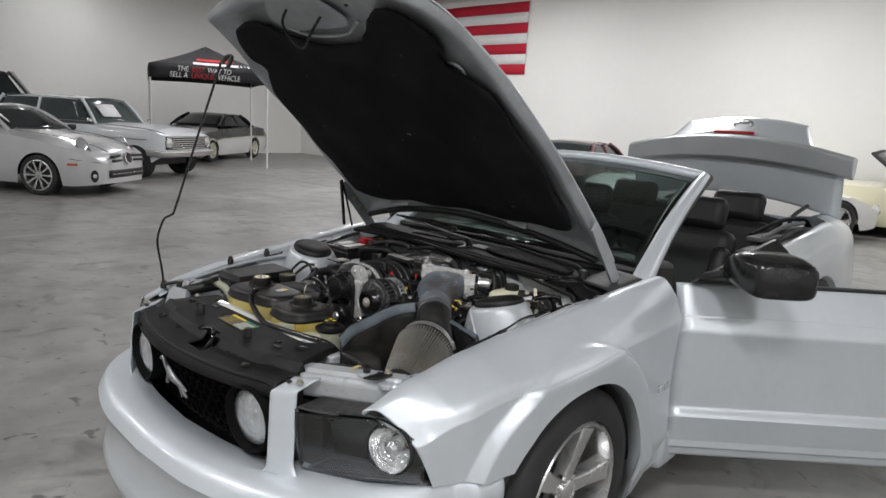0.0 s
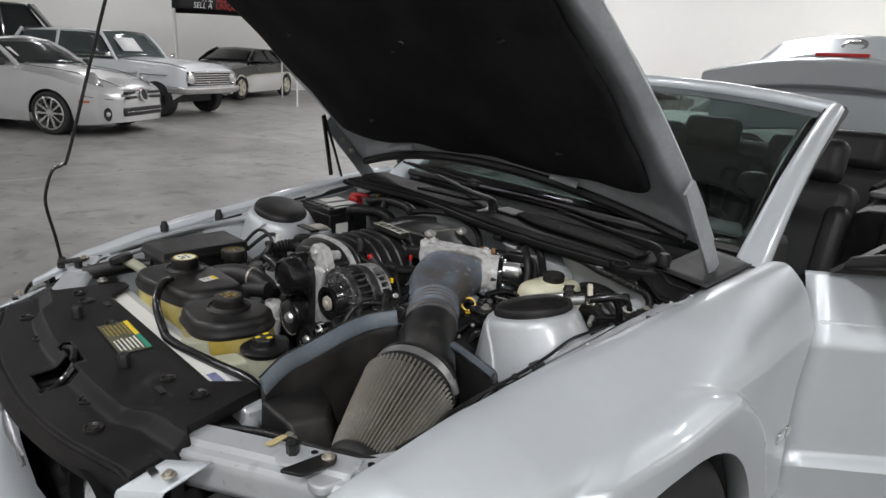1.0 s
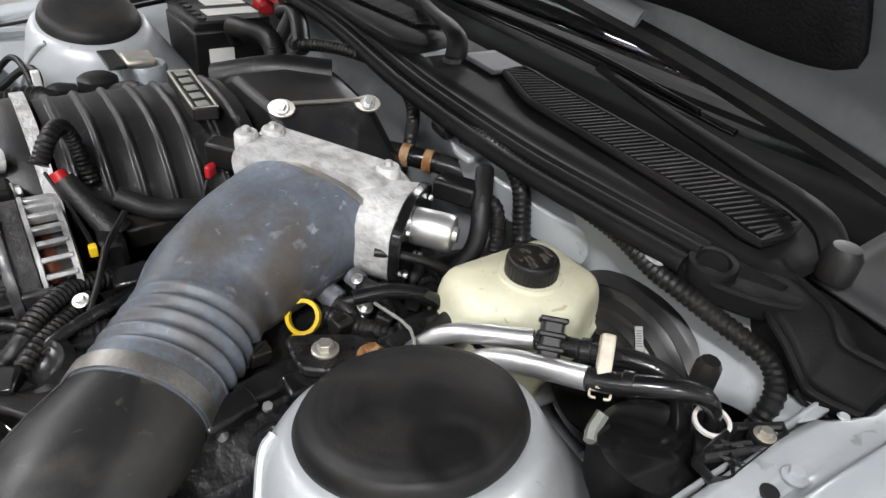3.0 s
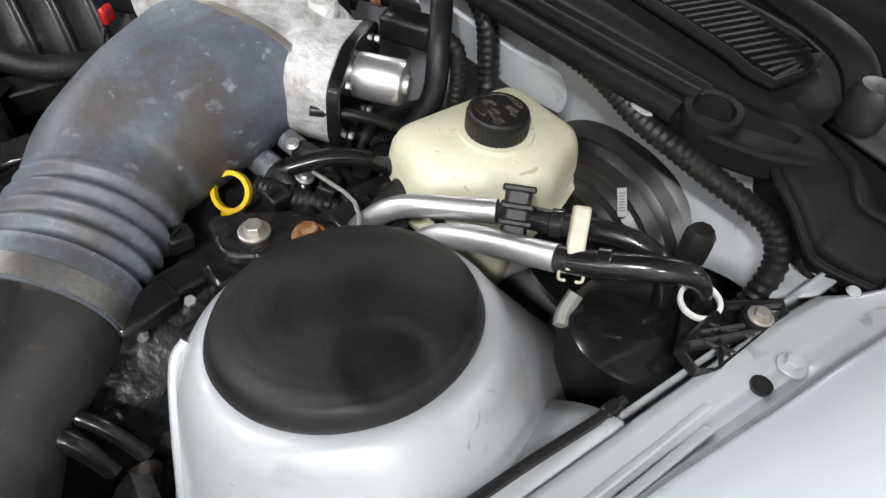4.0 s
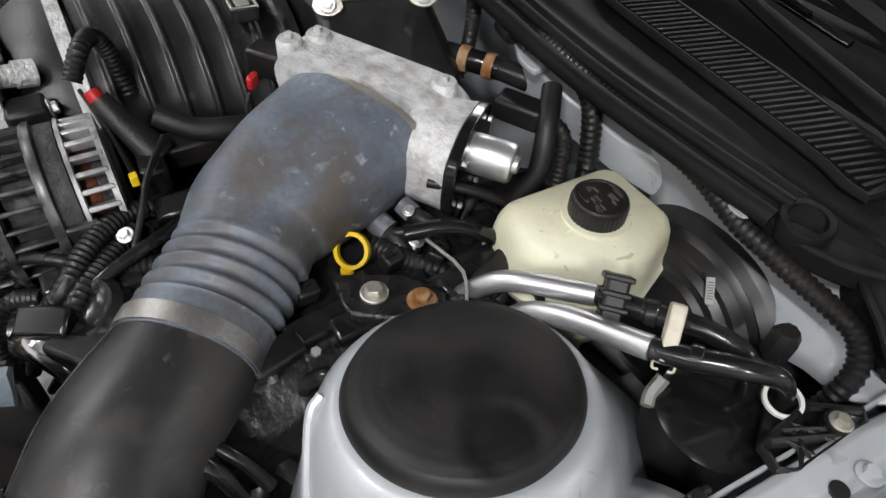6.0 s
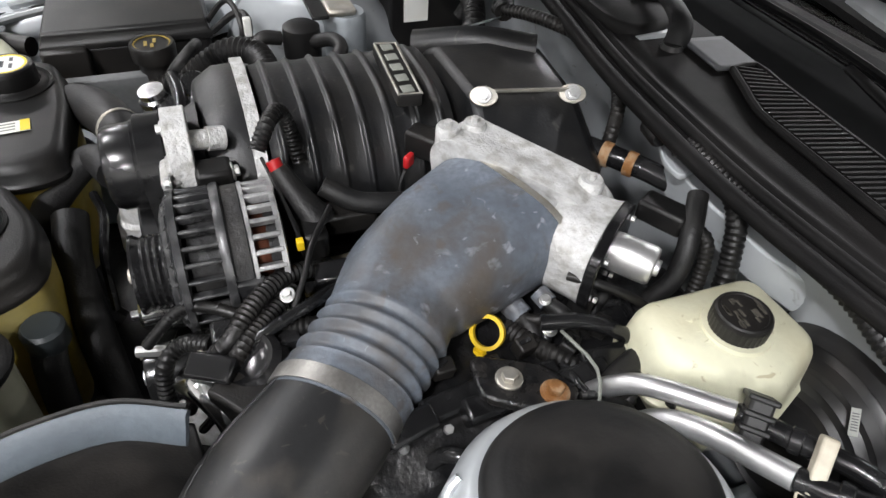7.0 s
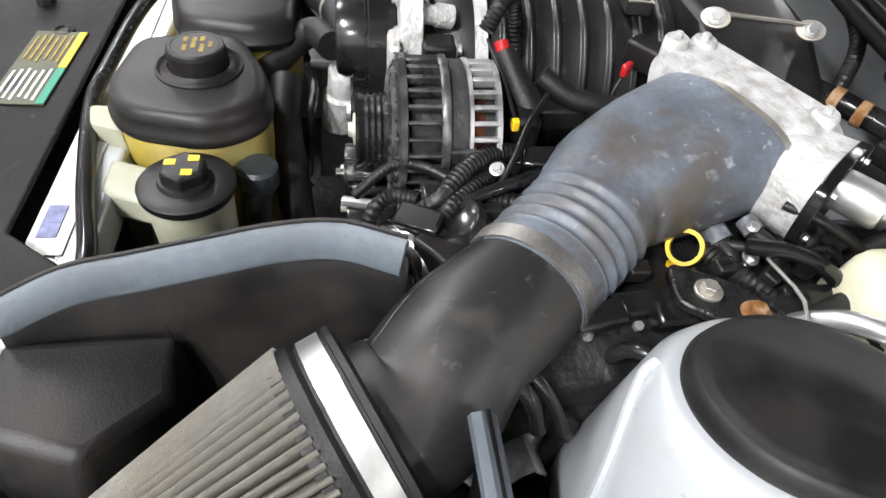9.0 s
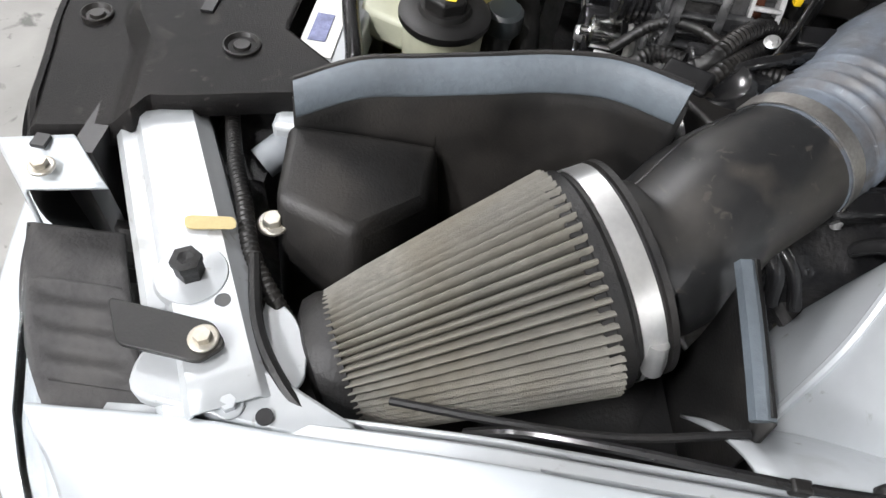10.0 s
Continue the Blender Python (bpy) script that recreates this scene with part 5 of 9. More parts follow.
def bumper_bm():
    bm = bmesh.new()
    cols = []
    for i, p in enumerate(NOSE):
        d = (NOSE[min(i + 1, len(NOSE) - 1)] - NOSE[max(i - 1, 0)]).normalized()
        n = Vector((d.y, -d.x, 0))
        if n.y > 0 and n.x < 0:
            n = -n
        if i == 0:
            n = Vector((0, -1, 0))
        t = i / (len(NOSE) - 1)
        zt = 0.569 - 0.022 * (1 - t)
        depth = table([(0, 0.15), (0.45, 0.16), (0.52, 0.20), (0.60, 0.185), (0.70, 0.15), (0.78, 0.07), (0.81, 0.03), (0.9, 0.03)], p.x)
        cr = 1 - min(1, max(0, (p.x - 0.55) / 0.2))
        low = 0.0 if p.x < 0.45 else 0.002
        sec = [(-depth, zt + 0.005 - low * 1.4), (-depth * 0.5, zt - low), (-min(0.03, depth * 0.4), zt - 0.006), (-0.004 - 0.012 * cr, zt - 0.022), (0.0, zt - 0.05), (-0.002 - 0.006 * cr, zt - 0.064), (-0.010 - 0.012 * cr, 0.44), (-0.016 - 0.01 * cr, 0.36), (-0.014, 0.32), (-0.006, 0.29), (-0.02, 0.235), (-0.07, 0.20), (-0.2, 0.19)]
        if t > 0.9:
            sec = [(max(a, -0.06), z) for a, z in sec]
        pts = [p + n * a + Vector((0, 0, z)) for a, z in sec]
        cols.append([bm.verts.new(q + Vector((flare(q.y, q.z) if p.x > 0.7 else 0, 0, 0))) for q in pts])
    skin(bm, cols, False, False)
    return merged(mirror_bm(bm))


part("front_bumper", bumper_bm(), SILVER, main_car, solid=0.004, angle=50)
part("lower_grille", tube([(x, -0.905 + 0.30 * x * x, 0.31) for x in (-0.36, -0.24, -0.12, 0, 0.12, 0.24, 0.36)], 0.040, 12, 4, flat=0.5), BLACKOUT, main_car)

# grille: black surround, honeycomb, two round lamps
GY = lambda z: -0.795 - 0.13 * (z - 0.55) + 0.0
part("grille_back", box((0, -0.70, 0.66), (0.9, 0.02, 0.27)), BLACKOUT, main_car)
gr = part("grille_frame", loft([[Vector((x, GY(z) + 0.02 + 0.14 * (abs(x) / 0.45) ** 2 * 0.45 - dy, z)) for x, z, dy in ((-0.44 * k, 0.53, 0), (0.44 * k, 0.53, 0), (0.45 * k, 0.66, 0), (0.42 * k, 0.757, 0.02), (-0.42 * k, 0.757, 0.02), (-0.45 * k, 0.66, 0))] for k in (1.0, 0.94)], cap=False), PLASTIC, main_car, solid=0.03)
bm = bmesh.new()
R = 0.0215
for row in range(7):
    for colm in range(-11, 12):
        x = colm * R * 1.95 + (R * 0.975 if row % 2 else 0)
        z = 0.555 + row * R * 1.45
        if abs(x) > 0.42 or min(math.hypot(x - 0.335, z - 0.675), math.hypot(x + 0.335, z - 0.675)) < 0.10:
            continue
        rings = []
        for f, dy in ((1.0, 0.03), (1.0, 0.0), (0.80, 0.0), (0.80, 0.03)):
            rings.append([Vector((x + R * 1.12 * f * math.sin(math.pi / 3 * q), GY(z) + 0.035 + 0.06 * (x / 0.45) ** 2 + dy, z + R * f * math.cos(math.pi / 3 * q))) for q in range(6)])
        loft(rings, bm, cap=False)
tagged(part("grille_mesh", bm, MATTE, gr, "black honeycomb grille mesh"), kind="stuff")
LAMPGLASS = mat("lamp_fluted_glass", (0.72, 0.74, 0.76), 0.08, 0.8, 0.25, 60.0, 0.008, 90.0, coat=1.0)
for s in (1, -1):
    m = aim((s * 0.335, -0.782, 0.667), (s * 0.06, -1, -0.03))
    fl = part("grille_lamp", lathe([(0.101, -0.05), (0.101, 0.012), (0.097, 0.020), (0.092, 0.018), (0.088, -0.010), (0.0, -0.03)], m, 40), MATTE, main_car)
    part("lamp_lens", lathe([(0.088, -0.010), (0.076, 0.003), (0.045, 0.012), (0.0, 0.015)], m, 36, cap=False), LAMPGLASS, fl, "round fluted lamp glass")
PEWTER = mat("dull_pewter", (0.30, 0.30, 0.31), 0.35, 0.9, 0.2, 60.0)
emb = part("grille_badge", tube([(-0.075, -0.835, 0.715), (-0.045, -0.842, 0.705), (-0.01, -0.845, 0.69), (0.03, -0.845, 0.682), (0.07, -0.84, 0.668)], [0.004, 0.009, 0.011, 0.008, 0.003], 8, 6, flat=0.45), PEWTER, main_car, "plain metal badge on the grille")
part("badge_bar", tube([(-0.04, -0.842, 0.70), (-0.05, -0.842, 0.66)], 0.006, 6, 2), PEWTER, emb)
part("badge_bar", tube([(0.02, -0.842, 0.68), (0.05, -0.842, 0.645)], 0.004, 6, 2), PEWTER, emb)
part("badge_bar", tube([(-0.055, -0.843, 0.707), (-0.075, -0.843, 0.735), (-0.088, -0.843, 0.728)], 0.006, 6, 3), PEWTER, emb)
part("badge_bar", tube([(0.035, -0.842, 0.676), (0.075, -0.842, 0.65)], 0.004, 6, 2), PEWTER, emb)

for s in (1, -1):
    # painted upright between grille and headlamp with its bolted top plate
    f = lambda u, v: Vector((s * (0.437 + 0.050 * u + 0.012 * (1 - v) + (u - 0.5) * 0.06 * (max(0, 0.16 - v) / 0.16) ** 2), -0.785 + 0.05 * u - 0.02 * (1 - v) + (0.075 * max(0, v - 0.86) / 0.14), 0.545 + 0.235 * min(v, 0.86) / 0.86 + 0.02 * max(0, v - 0.86) / 0.14))
    up = part("headlamp_upright", sheet(f, 8, 30), SILVER, main_car, solid=0.004)
    part("upright_hole", box((s * 0.447, -0.735, 0.7965), (0.014, 0.012, 0.004)), BLACKOUT, up)
    bolt((s * 0.475, -0.72, 0.797), (0, 0, 1), 0.011, up)

    def lens(u, v, d=0.0):
        low = Vector((table([(0, 0.494), (0.55, 0.67), (1, 0.798)], u), table([(0, -0.722), (0.55, -0.642), (1, -0.545)], u), 0.549 + 0.022 * u))
        high = Vector((table([(0, 0.494), (0.5, 0.664), (0.7, 0.728), (0.9, 0.778), (1, 0.796)], u), table([(0, -0.748), (0.5, -0.664), (0.7, -0.622), (0.9, -0.580), (1, -0.556)], u), table([(0, 0.738), (0.5, 0.757), (0.62, 0.758), (0.7, 0.750), (0.9, 0.705), (1, 0.64)], u)))
        p = low.lerp(high, v)
        p += Vector((0.010, -0.016, 0)) * math.sin(math.pi * min(1, max(0, v)))
        return Vector((s * p.x, p.y + d, p.z))
    hl = part("headlamp", sheet(lambda u, v: lens(u, v, 0.12), 14, 8), BLACKOUT, main_car)
    part("lamp_floor", sheet(lambda u, v: lens(u, 0.02) + Vector((0, 0.12 * v, 0.004)), 14, 3), BLACKOUT, hl, solid=0.002)
    lg = part("headlamp_lens", sheet(lens, 18, 10), LENS, hl, "clear headlamp lens", solid=0.003)
    lg.visible_shadow = False
    c = lens(0.66, 0.52, 0.035)
    m = aim(c, (s * 0.30, -1, 0.02))
    part("reflector", lathe([(0.062, 0.006), (0.057, -0.008), (0.048, -0.026), (0.03, -0.042), (0.0, -0.047)], m, 32, cap=False), CHROME, hl)
    part("bulb_cap", lathe([(0.022, -0.04), (0.022, 0.0), (0.012, 0.008), (0, 0.008)], m, 20), CHROME, hl)
    part("reflector_ring", lathe([(0.062, 0.004), (0.069, 0.006), (0.069, -0.01)], m, 32, cap=False), GLOSSBLACK, hl)
    f = lambda u, v: Vector((s * (0.495 + 0.175 * u), -0.742 + 0.105 * u - 0.07 * u * (1 - u) + (0.085 - 0.01 * u + 0.06 * u * (1 - u)) * v, 0.742 + 0.006 * v + (0.0028 * math.sin(u * 46) if 0.30 < u < 0.78 and 0.15 < v < 0.9 else 0)))
    tp = part("headlamp_top", sheet(f, 90, 14), mat("dusty_black_plastic", (0.03, 0.029, 0.029), 0.62, 0, 0.4, 14.0, 0.001, 200.0, dirt=(0.07, 0.066, 0.062), dscale=18.0, damt=0.5), hl, "dusty black ribbed panel", solid=0.003)
    part("headlamp_tab", prism(rounded([(s * 0.595, -0.605), (s * 0.628, -0.585), (s * 0.632, -0.528), (s * 0.616, -0.514), (s * 0.601, -0.528)][::s], 0.006), 0.8165, 0.8215), PLASTIC, hl, bevel=0.001)
    bolt((s * 0.615, -0.530, 0.8215), (0, 0, 1), 0.0105, hl)
    part("lamp_back_shell", sheet(lambda u, v: Vector((s * (0.40 + 0.16 * u), -0.715 + 0.06 * v + 0.06 * u, 0.70 + 0.012 * math.sin(u * 20))), 12, 6), RUBBER, hl, solid=0.004)

    # painted cross rail from the cover to the wing
    def rail(u, v):
        a, b = Vector((s * 0.398, -0.650, 0.796)), Vector((s * 0.657, -0.508, 0.803))
        d = (b - a).normalized()
        n = Vector((-d.y * s, d.x * s, 0))
        n = n if n.y < 0 else -n
        prof = [(-0.044, -0.040), (-0.041, -0.004), (-0.034, 0.003), (-0.028, 0.010), (0.016, 0.011), (0.022, 0.002), (0.034, 0.000), (0.040, -0.008), (0.042, -0.060)]
        k = v * (len(prof) - 1)
        i = min(int(k), len(prof) - 2)
        o, z = (prof[i][j] + (prof[i + 1][j] - prof[i][j]) * (k - i) for j in (0, 1))
        return a.lerp(b, u) + n * o + Vector((0, 0, z))
    rl = part("cross_rail", sheet(rail, 12, 32), BAYSILVER, main_car, solid=0.003)
    part("rubber_stop", lathe([(0.014, 0.0), (0.014, 0.03), (0.0155, 0.033), (0.0155, 0.042), (0.008, 0.044), (0, 0.04)], Matrix.Translation((s * 0.561, -0.560, 0.806)) @ Matrix.Diagonal((0.75, 0.75, 0.62, 1)), 6), RUBBER, rl)
    part("rail_dish", lathe([(0.028, 0.0), (0.026, 0.005), (0.017, 0.006), (0, 0.006)], Matrix.Translation((s * 0.561, -0.560, 0.8075)), 24), BAYSILVER, rl)
    part("rail_hole", lathe([(0.006, 0.0), (0.006, 0.002), (0, 0.002)], Matrix.Translation((s * 0.578, -0.531, 0.8095)), 12), BLACKOUT, rl)
    part("rail_hole", lathe([(0.006, 0.0), (0.006, 0.002), (0, 0.002)], Matrix.Translation((s * 0.656, -0.478, 0.8065)), 12), BLACKOUT, rl)
    bolt((s * 0.487, -0.523, 0.787), (0, 0, 1), 0.013, rl)
    part("rail_end_plate", prism(rounded([(s * 0.615, -0.575), (s * 0.655, -0.575), (s * 0.668, -0.425), (s * 0.652, -0.415), (s * 0.620, -0.49)], 0.02), 0.790, 0.806), BAYSILVER, rl, bevel=0.004)
    bolt((s * 0.652, -0.503, 0.806), (0, 0, 1), 0.010, rl, BAYSILVER)
    part("rail_tongue", prism(rounded([(s * 0.552, -0.508), (s * 0.570, -0.482), (s * 0.596, -0.466), (s * 0.622, -0.462), (s * 0.634, -0.474), (s * 0.60, -0.505)][::s], 0.008), 0.786, 0.790), BAYSILVER, rl, bevel=0.001)
    part("edge_cable", tube([(s * 0.530, -0.524, 0.800), (s * 0.590, -0.503, 0.804), (s * 0.628, -0.476, 0.804), (s * 0.648, -0.45, 0.800), (s * 0.656, -0.415, 0.795)], 0.005, 8, 6), RUBBER, rl)
tg = part("paint_tag", prism(rounded([(0.524, -0.578), (0.511, -0.584), (0.505, -0.545), (0.516, -0.540)], 0.006), 0.813, 0.8135), mat("masking_tag", (0.50, 0.41, 0.20), 0.6, 0, 0.1, 40.0), main_car, "small yellow paper tag", solid=0.001)

# radiator cover
def cov(u, v):
    a = 2 * u - 1
    hw = table([(0, 0.436), (0.42, 0.422), (0.46, 0.402), (1, 0.364)], v)
    x = a * hw
    yf = -0.852 + 0.42 * x * x
    yr = -0.566 + 0.060 * min(1, max(0, (abs(x) - 0.275) / 0.045))
    z = table([(0, 0.752), (0.03, 0.775), (0.08, 0.790), (0.33, 0.796), (0.42, 0.818), (1.0, 0.820)], v)
    if v > 0.05 and abs(a) > 0.985:
        z -= 0.018
    return Vector((x, yf + (yr - yf) * v, z))


bm = sheet(cov, 90, 60)
gone = [f for f in bm.faces if (0.0 < f.calc_center_median().x < 0.085 and -0.80 < f.calc_center_median().y < -0.735) or (-0.06 < f.calc_center_median().x < 0.045 and -0.735 < f.calc_center_median().y < -0.715)]
bmesh.ops.delete(bm, geom=gone, context="FACES")
rc = part("radiator_cover", bm, COVERPL, main_car, "black moulded plastic cover over the radiator", solid=0.004, angle=30)
part("cover_bead", tube([cov(k / 24, 0.055) + Vector((0, 0, 0.003)) for k in range(25)], 0.005, 6, 3), COVERPL, rc)
part("latch", tube([(-0.03, -0.72, 0.80), (0.02, -0.725, 0.805), (0.03, -0.75, 0.78), (0.05, -0.79, 0.765)], 0.008, 8, 5), GLOSSBLACK, main_car, "black steel bonnet latch")
part("latch_plate", box((0.03, -0.765, 0.755), (0.12, 0.10, 0.012)), DARKBAY, main_car, bevel=0.003)
part("latch_arm", tube([(-0.05, -0.725, 0.81), (0.0, -0.72, 0.825), (0.03, -0.73, 0.815)], 0.007, 6, 5), PLASTIC, main_car)
for x, y, r in ((0.17, -0.745, 0.017), (0.27, -0.765, 0.016), (-0.16, -0.745, 0.016), (-0.30, -0.74, 0.016), (0.22, -0.62, 0.014), (-0.10, -0.62, 0.013), (0.31, -0.60, 0.018), (-0.27, -0.62, 0.018), (-0.33, -0.62, 0.014)):
    z = 0.797 if y < -0.72 else 0.8205
    c = part("push_pin", lathe([(r, -0.006), (r, 0.0015), (r * 0.9, 0.002), (r * 0.72, -0.002), (r * 0.5, -0.0025), (r * 0.42, 0.001), (0, 0.001)], Matrix.Translation((x, y, z)), 20), PLASTIC, rc)
for x, y in ((0.12, -0.665), (-0.18, -0.665)):
    part("rubber_stop", lathe([(0.013, 0), (0.013, 0.02), (0.010, 0.026), (0, 0.027)], Matrix.Translation((x, y, 0.8195)), 8), RUBBER, rc)
for x, y in ((0.255, -0.648), (-0.22, -0.59), (0.03, -0.64)):
    part("cover_slot", box((x, y, 0.8205), (0.03, 0.012, 0.003)), BLACKOUT, rc)
LB = pose(-0.012, -0.622, 0.8212, 0, 0, -2)
lb = part("belt_label", box((0, 0, 0), (0.165, 0.062, 0.0012), LB), mat("label_olive", (0.075, 0.080, 0.045), 0.45, 0, 0.2, 30.0), rc, "yellow and green printed service label")
part("label_header", box((-0.038, 0.026, 0.0012), (0.085, 0.009, 0.001), LB), LABELYELLOW, lb)
part("label_header", box((0.044, 0.026, 0.0012), (0.075, 0.009, 0.001), LB), LABELGREEN, lb)
for k in range(6):
    for h in (-0.04, 0.042):
        part("print_line", box((h, 0.016 - 0.008 * k, 0.0012), (0.066 - 0.006 * (k % 3), 0.003, 0.0008), LB), LABELWHITE if h > 0 else WORNYELLOW, lb)
# radiator tie bar behind the cover, with a pale strip
sp = part("radiator_support", box((0, -0.525, 0.778), (0.78, 0.055, 0.05)), BAYSILVER, main_car, bevel=0.006)
part("sticker_strip", box((-0.01, -0.538, 0.8045), (0.60, 0.036, 0.0012)), LABELWHITE, sp, "long pale sticker")
part("sticker_print", box((0.245, -0.540, 0.8058), (0.045, 0.018, 0.0008)), mat("faded_blue_print", (0.22, 0.24, 0.40), 0.6, 0, 0.5, 120.0), sp)
part("radiator", box((0, -0.58, 0.62), (0.86, 0.06, 0.30)), DARKBAY, main_car)

# bonnet: profile of its underside in the (y, z) plane from the hinge to the lip
HOODY = [(0, 0.515), (0.12, 0.395), (0.28, 0.25), (0.46, 0.09), (0.65, -0.085), (0.82, -0.245), (0.94, -0.355), (1.0, -0.41), (1.03, -0.437)]
HOODZ = [(0, 1.005), (0.12, 1.135), (0.28, 1.285), (0.46, 1.435), (0.65, 1.59), (0.82, 1.712), (0.94, 1.785), (1.0, 1.815), (1.03, 1.826)]
HOODW = [(0, 0.70), (0.1, 0.70), (0.3, 0.69), (0.46, 0.68), (0.65, 0.66), (0.82, 0.625), (0.92, 0.60), (1.0, 0.56), (1.03, 0.535)]


def rear(a):
    """The arched rear edge, as a share of the bonnet's length."""
    return 0.074 * max(0.0, 1 - (a / 0.98) ** 2)


def curve3(pairs, x):
    xs = [p[0] for p in pairs]
    i = max(0, min(len(xs) - 2, sum(1 for q in xs if q <= x) - 1))
    t = (x - xs[i]) / (xs[i + 1] - xs[i])
    g = lambda k: pairs[max(0, min(len(pairs) - 1, k))]
    m0 = (g(i + 1)[1] - g(i - 1)[1]) / max(1e-6, g(i + 1)[0] - g(i - 1)[0])
    m1 = (g(i + 2)[1] - g(i)[1]) / max(1e-6, g(i + 2)[0] - g(i)[0])
    h = xs[i + 1] - xs[i]
    return (2 * t ** 3 - 3 * t * t + 1) * g(i)[1] + (t ** 3 - 2 * t * t + t) * h * m0 + (-2 * t ** 3 + 3 * t * t) * g(i + 1)[1] + (t ** 3 - t * t) * h * m1


def hood(s, a, off=0.0):
    """s along the bonnet, a across (-1 to 1), off out of the underside towards the engine."""
    y, z = curve3(HOODY, s), curve3(HOODZ, s)
    e = 0.01
    d = Vector((0, curve3(HOODY, s + e) - curve3(HOODY, s - e), curve3(HOODZ, s + e) - curve3(HOODZ, s - e))).normalized()
    n = Vector((0, -d.z, d.y))
    w = curve3(HOODW, s)
    x = a * w - 0.03 * min(1, s / 0.6)
    crown = -0.035 * (1 - a * a)
    front = 0.05 * (s / 1.03) ** 4 * (1 - a * a) * 1.4
    return Vector((x, y, z)) + n * (off + crown) + d * front


hd = part("bonnet", sheet(lambda u, v: hood(rear(2 * v - 1) + (1.03 - rear(2 * v - 1)) * u, 2 * v - 1, -0.030), 44, 36), SILVER, main_car, "raised silver bonnet", solid=0.004, angle=50)
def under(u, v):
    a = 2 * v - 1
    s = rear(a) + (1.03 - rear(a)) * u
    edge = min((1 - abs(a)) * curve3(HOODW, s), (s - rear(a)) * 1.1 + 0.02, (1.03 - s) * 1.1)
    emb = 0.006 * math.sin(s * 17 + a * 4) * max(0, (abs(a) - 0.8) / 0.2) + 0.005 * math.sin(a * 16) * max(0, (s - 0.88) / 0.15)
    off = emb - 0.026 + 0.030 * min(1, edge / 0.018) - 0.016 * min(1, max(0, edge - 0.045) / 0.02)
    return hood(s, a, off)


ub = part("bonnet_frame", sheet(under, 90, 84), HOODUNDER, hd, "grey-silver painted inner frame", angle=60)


PADFRONT = [(-0.86, 0.80), (-0.80, 0.895), (-0.72, 0.938), (-0.60, 0.948), (-0.50, 0.944), (-0.40, 0.912), (-0.34, 0.876), (-0.24, 0.846), (-0.13, 0.823), (0.0, 0.813), (0.20, 0.817), (0.27, 0.826), (0.39, 0.866), (0.52, 0.918), (0.63, 0.949), (0.74, 0.958), (0.82, 0.93), (0.86, 0.85)]


def pad(u, v):
    a = 2 * v - 1
    s0 = rear(a) + 0.05 + 0.006 * math.sin(a * 11) + 0.028 * min(1, max(0, (abs(a) - 0.25) / 0.5)) + 0.07 * a ** 6
    s1 = table(PADFRONT, a * 0.84)
    s = s0 + (s1 - s0) * u
    w = 0.90 - 0.05 * max(0, 1 - s / 0.35) - 0.07 * min(1, max(0, (s - 0.66) / 0.06)) - 0.085 * math.exp(-((s - 0.765) / 0.028) ** 2) + 0.006 * math.sin(u * 22)
    edge = min(u, 1 - u, v, 1 - v)
    quilt = 0.006 * math.sin(u * 7) * math.cos(a * 6) + 0.004 * math.sin(a * 13 + u * 5)
    return hood(s, a * w, 0.012 + 0.012 * min(1, edge * 14) + quilt * min(1, edge * 8))


pd_ = part("insulation_pad", sheet(pad, 70, 64), FELT, hd, "black felt insulation pad", solid=0.012, angle=70)
part("pad_mark", box((0, 0, 0), (0.055, 0.016, 0.001), Matrix.Translation(hood(0.47, 0.045, 0.032)) @ Euler((radians(-40), 0, 0)).to_matrix().to_4x4()), LABELGREY, pd_)
for s, a in ((0.20, -0.55), (0.20, 0.1), (0.2, 0.55), (0.5, -0.62), (0.5, 0.62), (0.72, -0.4), (0.72, 0.35), (0.45, 0.0), (0.80, 0.55)):
    part("pad_clip", lathe([(0.013, 0), (0.012, 0.004), (0, 0.006)], Matrix.Translation(hood(s, a, 0.03)) @ Euler((radians(50), 0, 0)).to_matrix().to_4x4(), 14), PLASTIC, pd_)
part("rear_seal", tube([hood(rear(-0.93 + 1.86 * k / 20) + 0.014, -0.93 + 1.86 * k / 20, 0.014) for k in range(21)], 0.014, 8, 4), RUBBER, hd)
for a0, a1 in ((-0.62, -0.42), (0.41, 0.53)):
    part("edge_tab", tube([hood(rear(a0) + 0.045, a0, 0.022), hood(rear((a0 + a1) / 2) + 0.05, (a0 + a1) / 2, 0.026), hood(rear(a1) + 0.045, a1, 0.022)], 0.011, 8, 5, flat=0.5), HOODUNDER, hd)
pts = [hood(0.955, -0.10, 0.004), hood(0.935, -0.15, 0.045), hood(0.885, -0.165, 0.062), hood(0.852, -0.12, 0.066), hood(0.895, 0.03, 0.055), hood(0.915, 0.11, 0.004)]
part("striker", tube(pts, 0.0048, 8, 6), BLACKOUT, hd, "dark steel bonnet striker loop")
part("striker_plate", prism(rounded([(-0.31, 0.872), (0.24, 0.872), (0.29, 0.90), (0.22, 0.995), (-0.22, 0.995), (-0.36, 0.93)], 0.02), 0, 0.004), HOODUNDER, hd, bevel=0.002)
plate = bpy.data.objects["striker_plate"]
for v in plate.data.vertices:
    v.co = hood(v.co.y, v.co.x, 0.0025 + v.co.z)
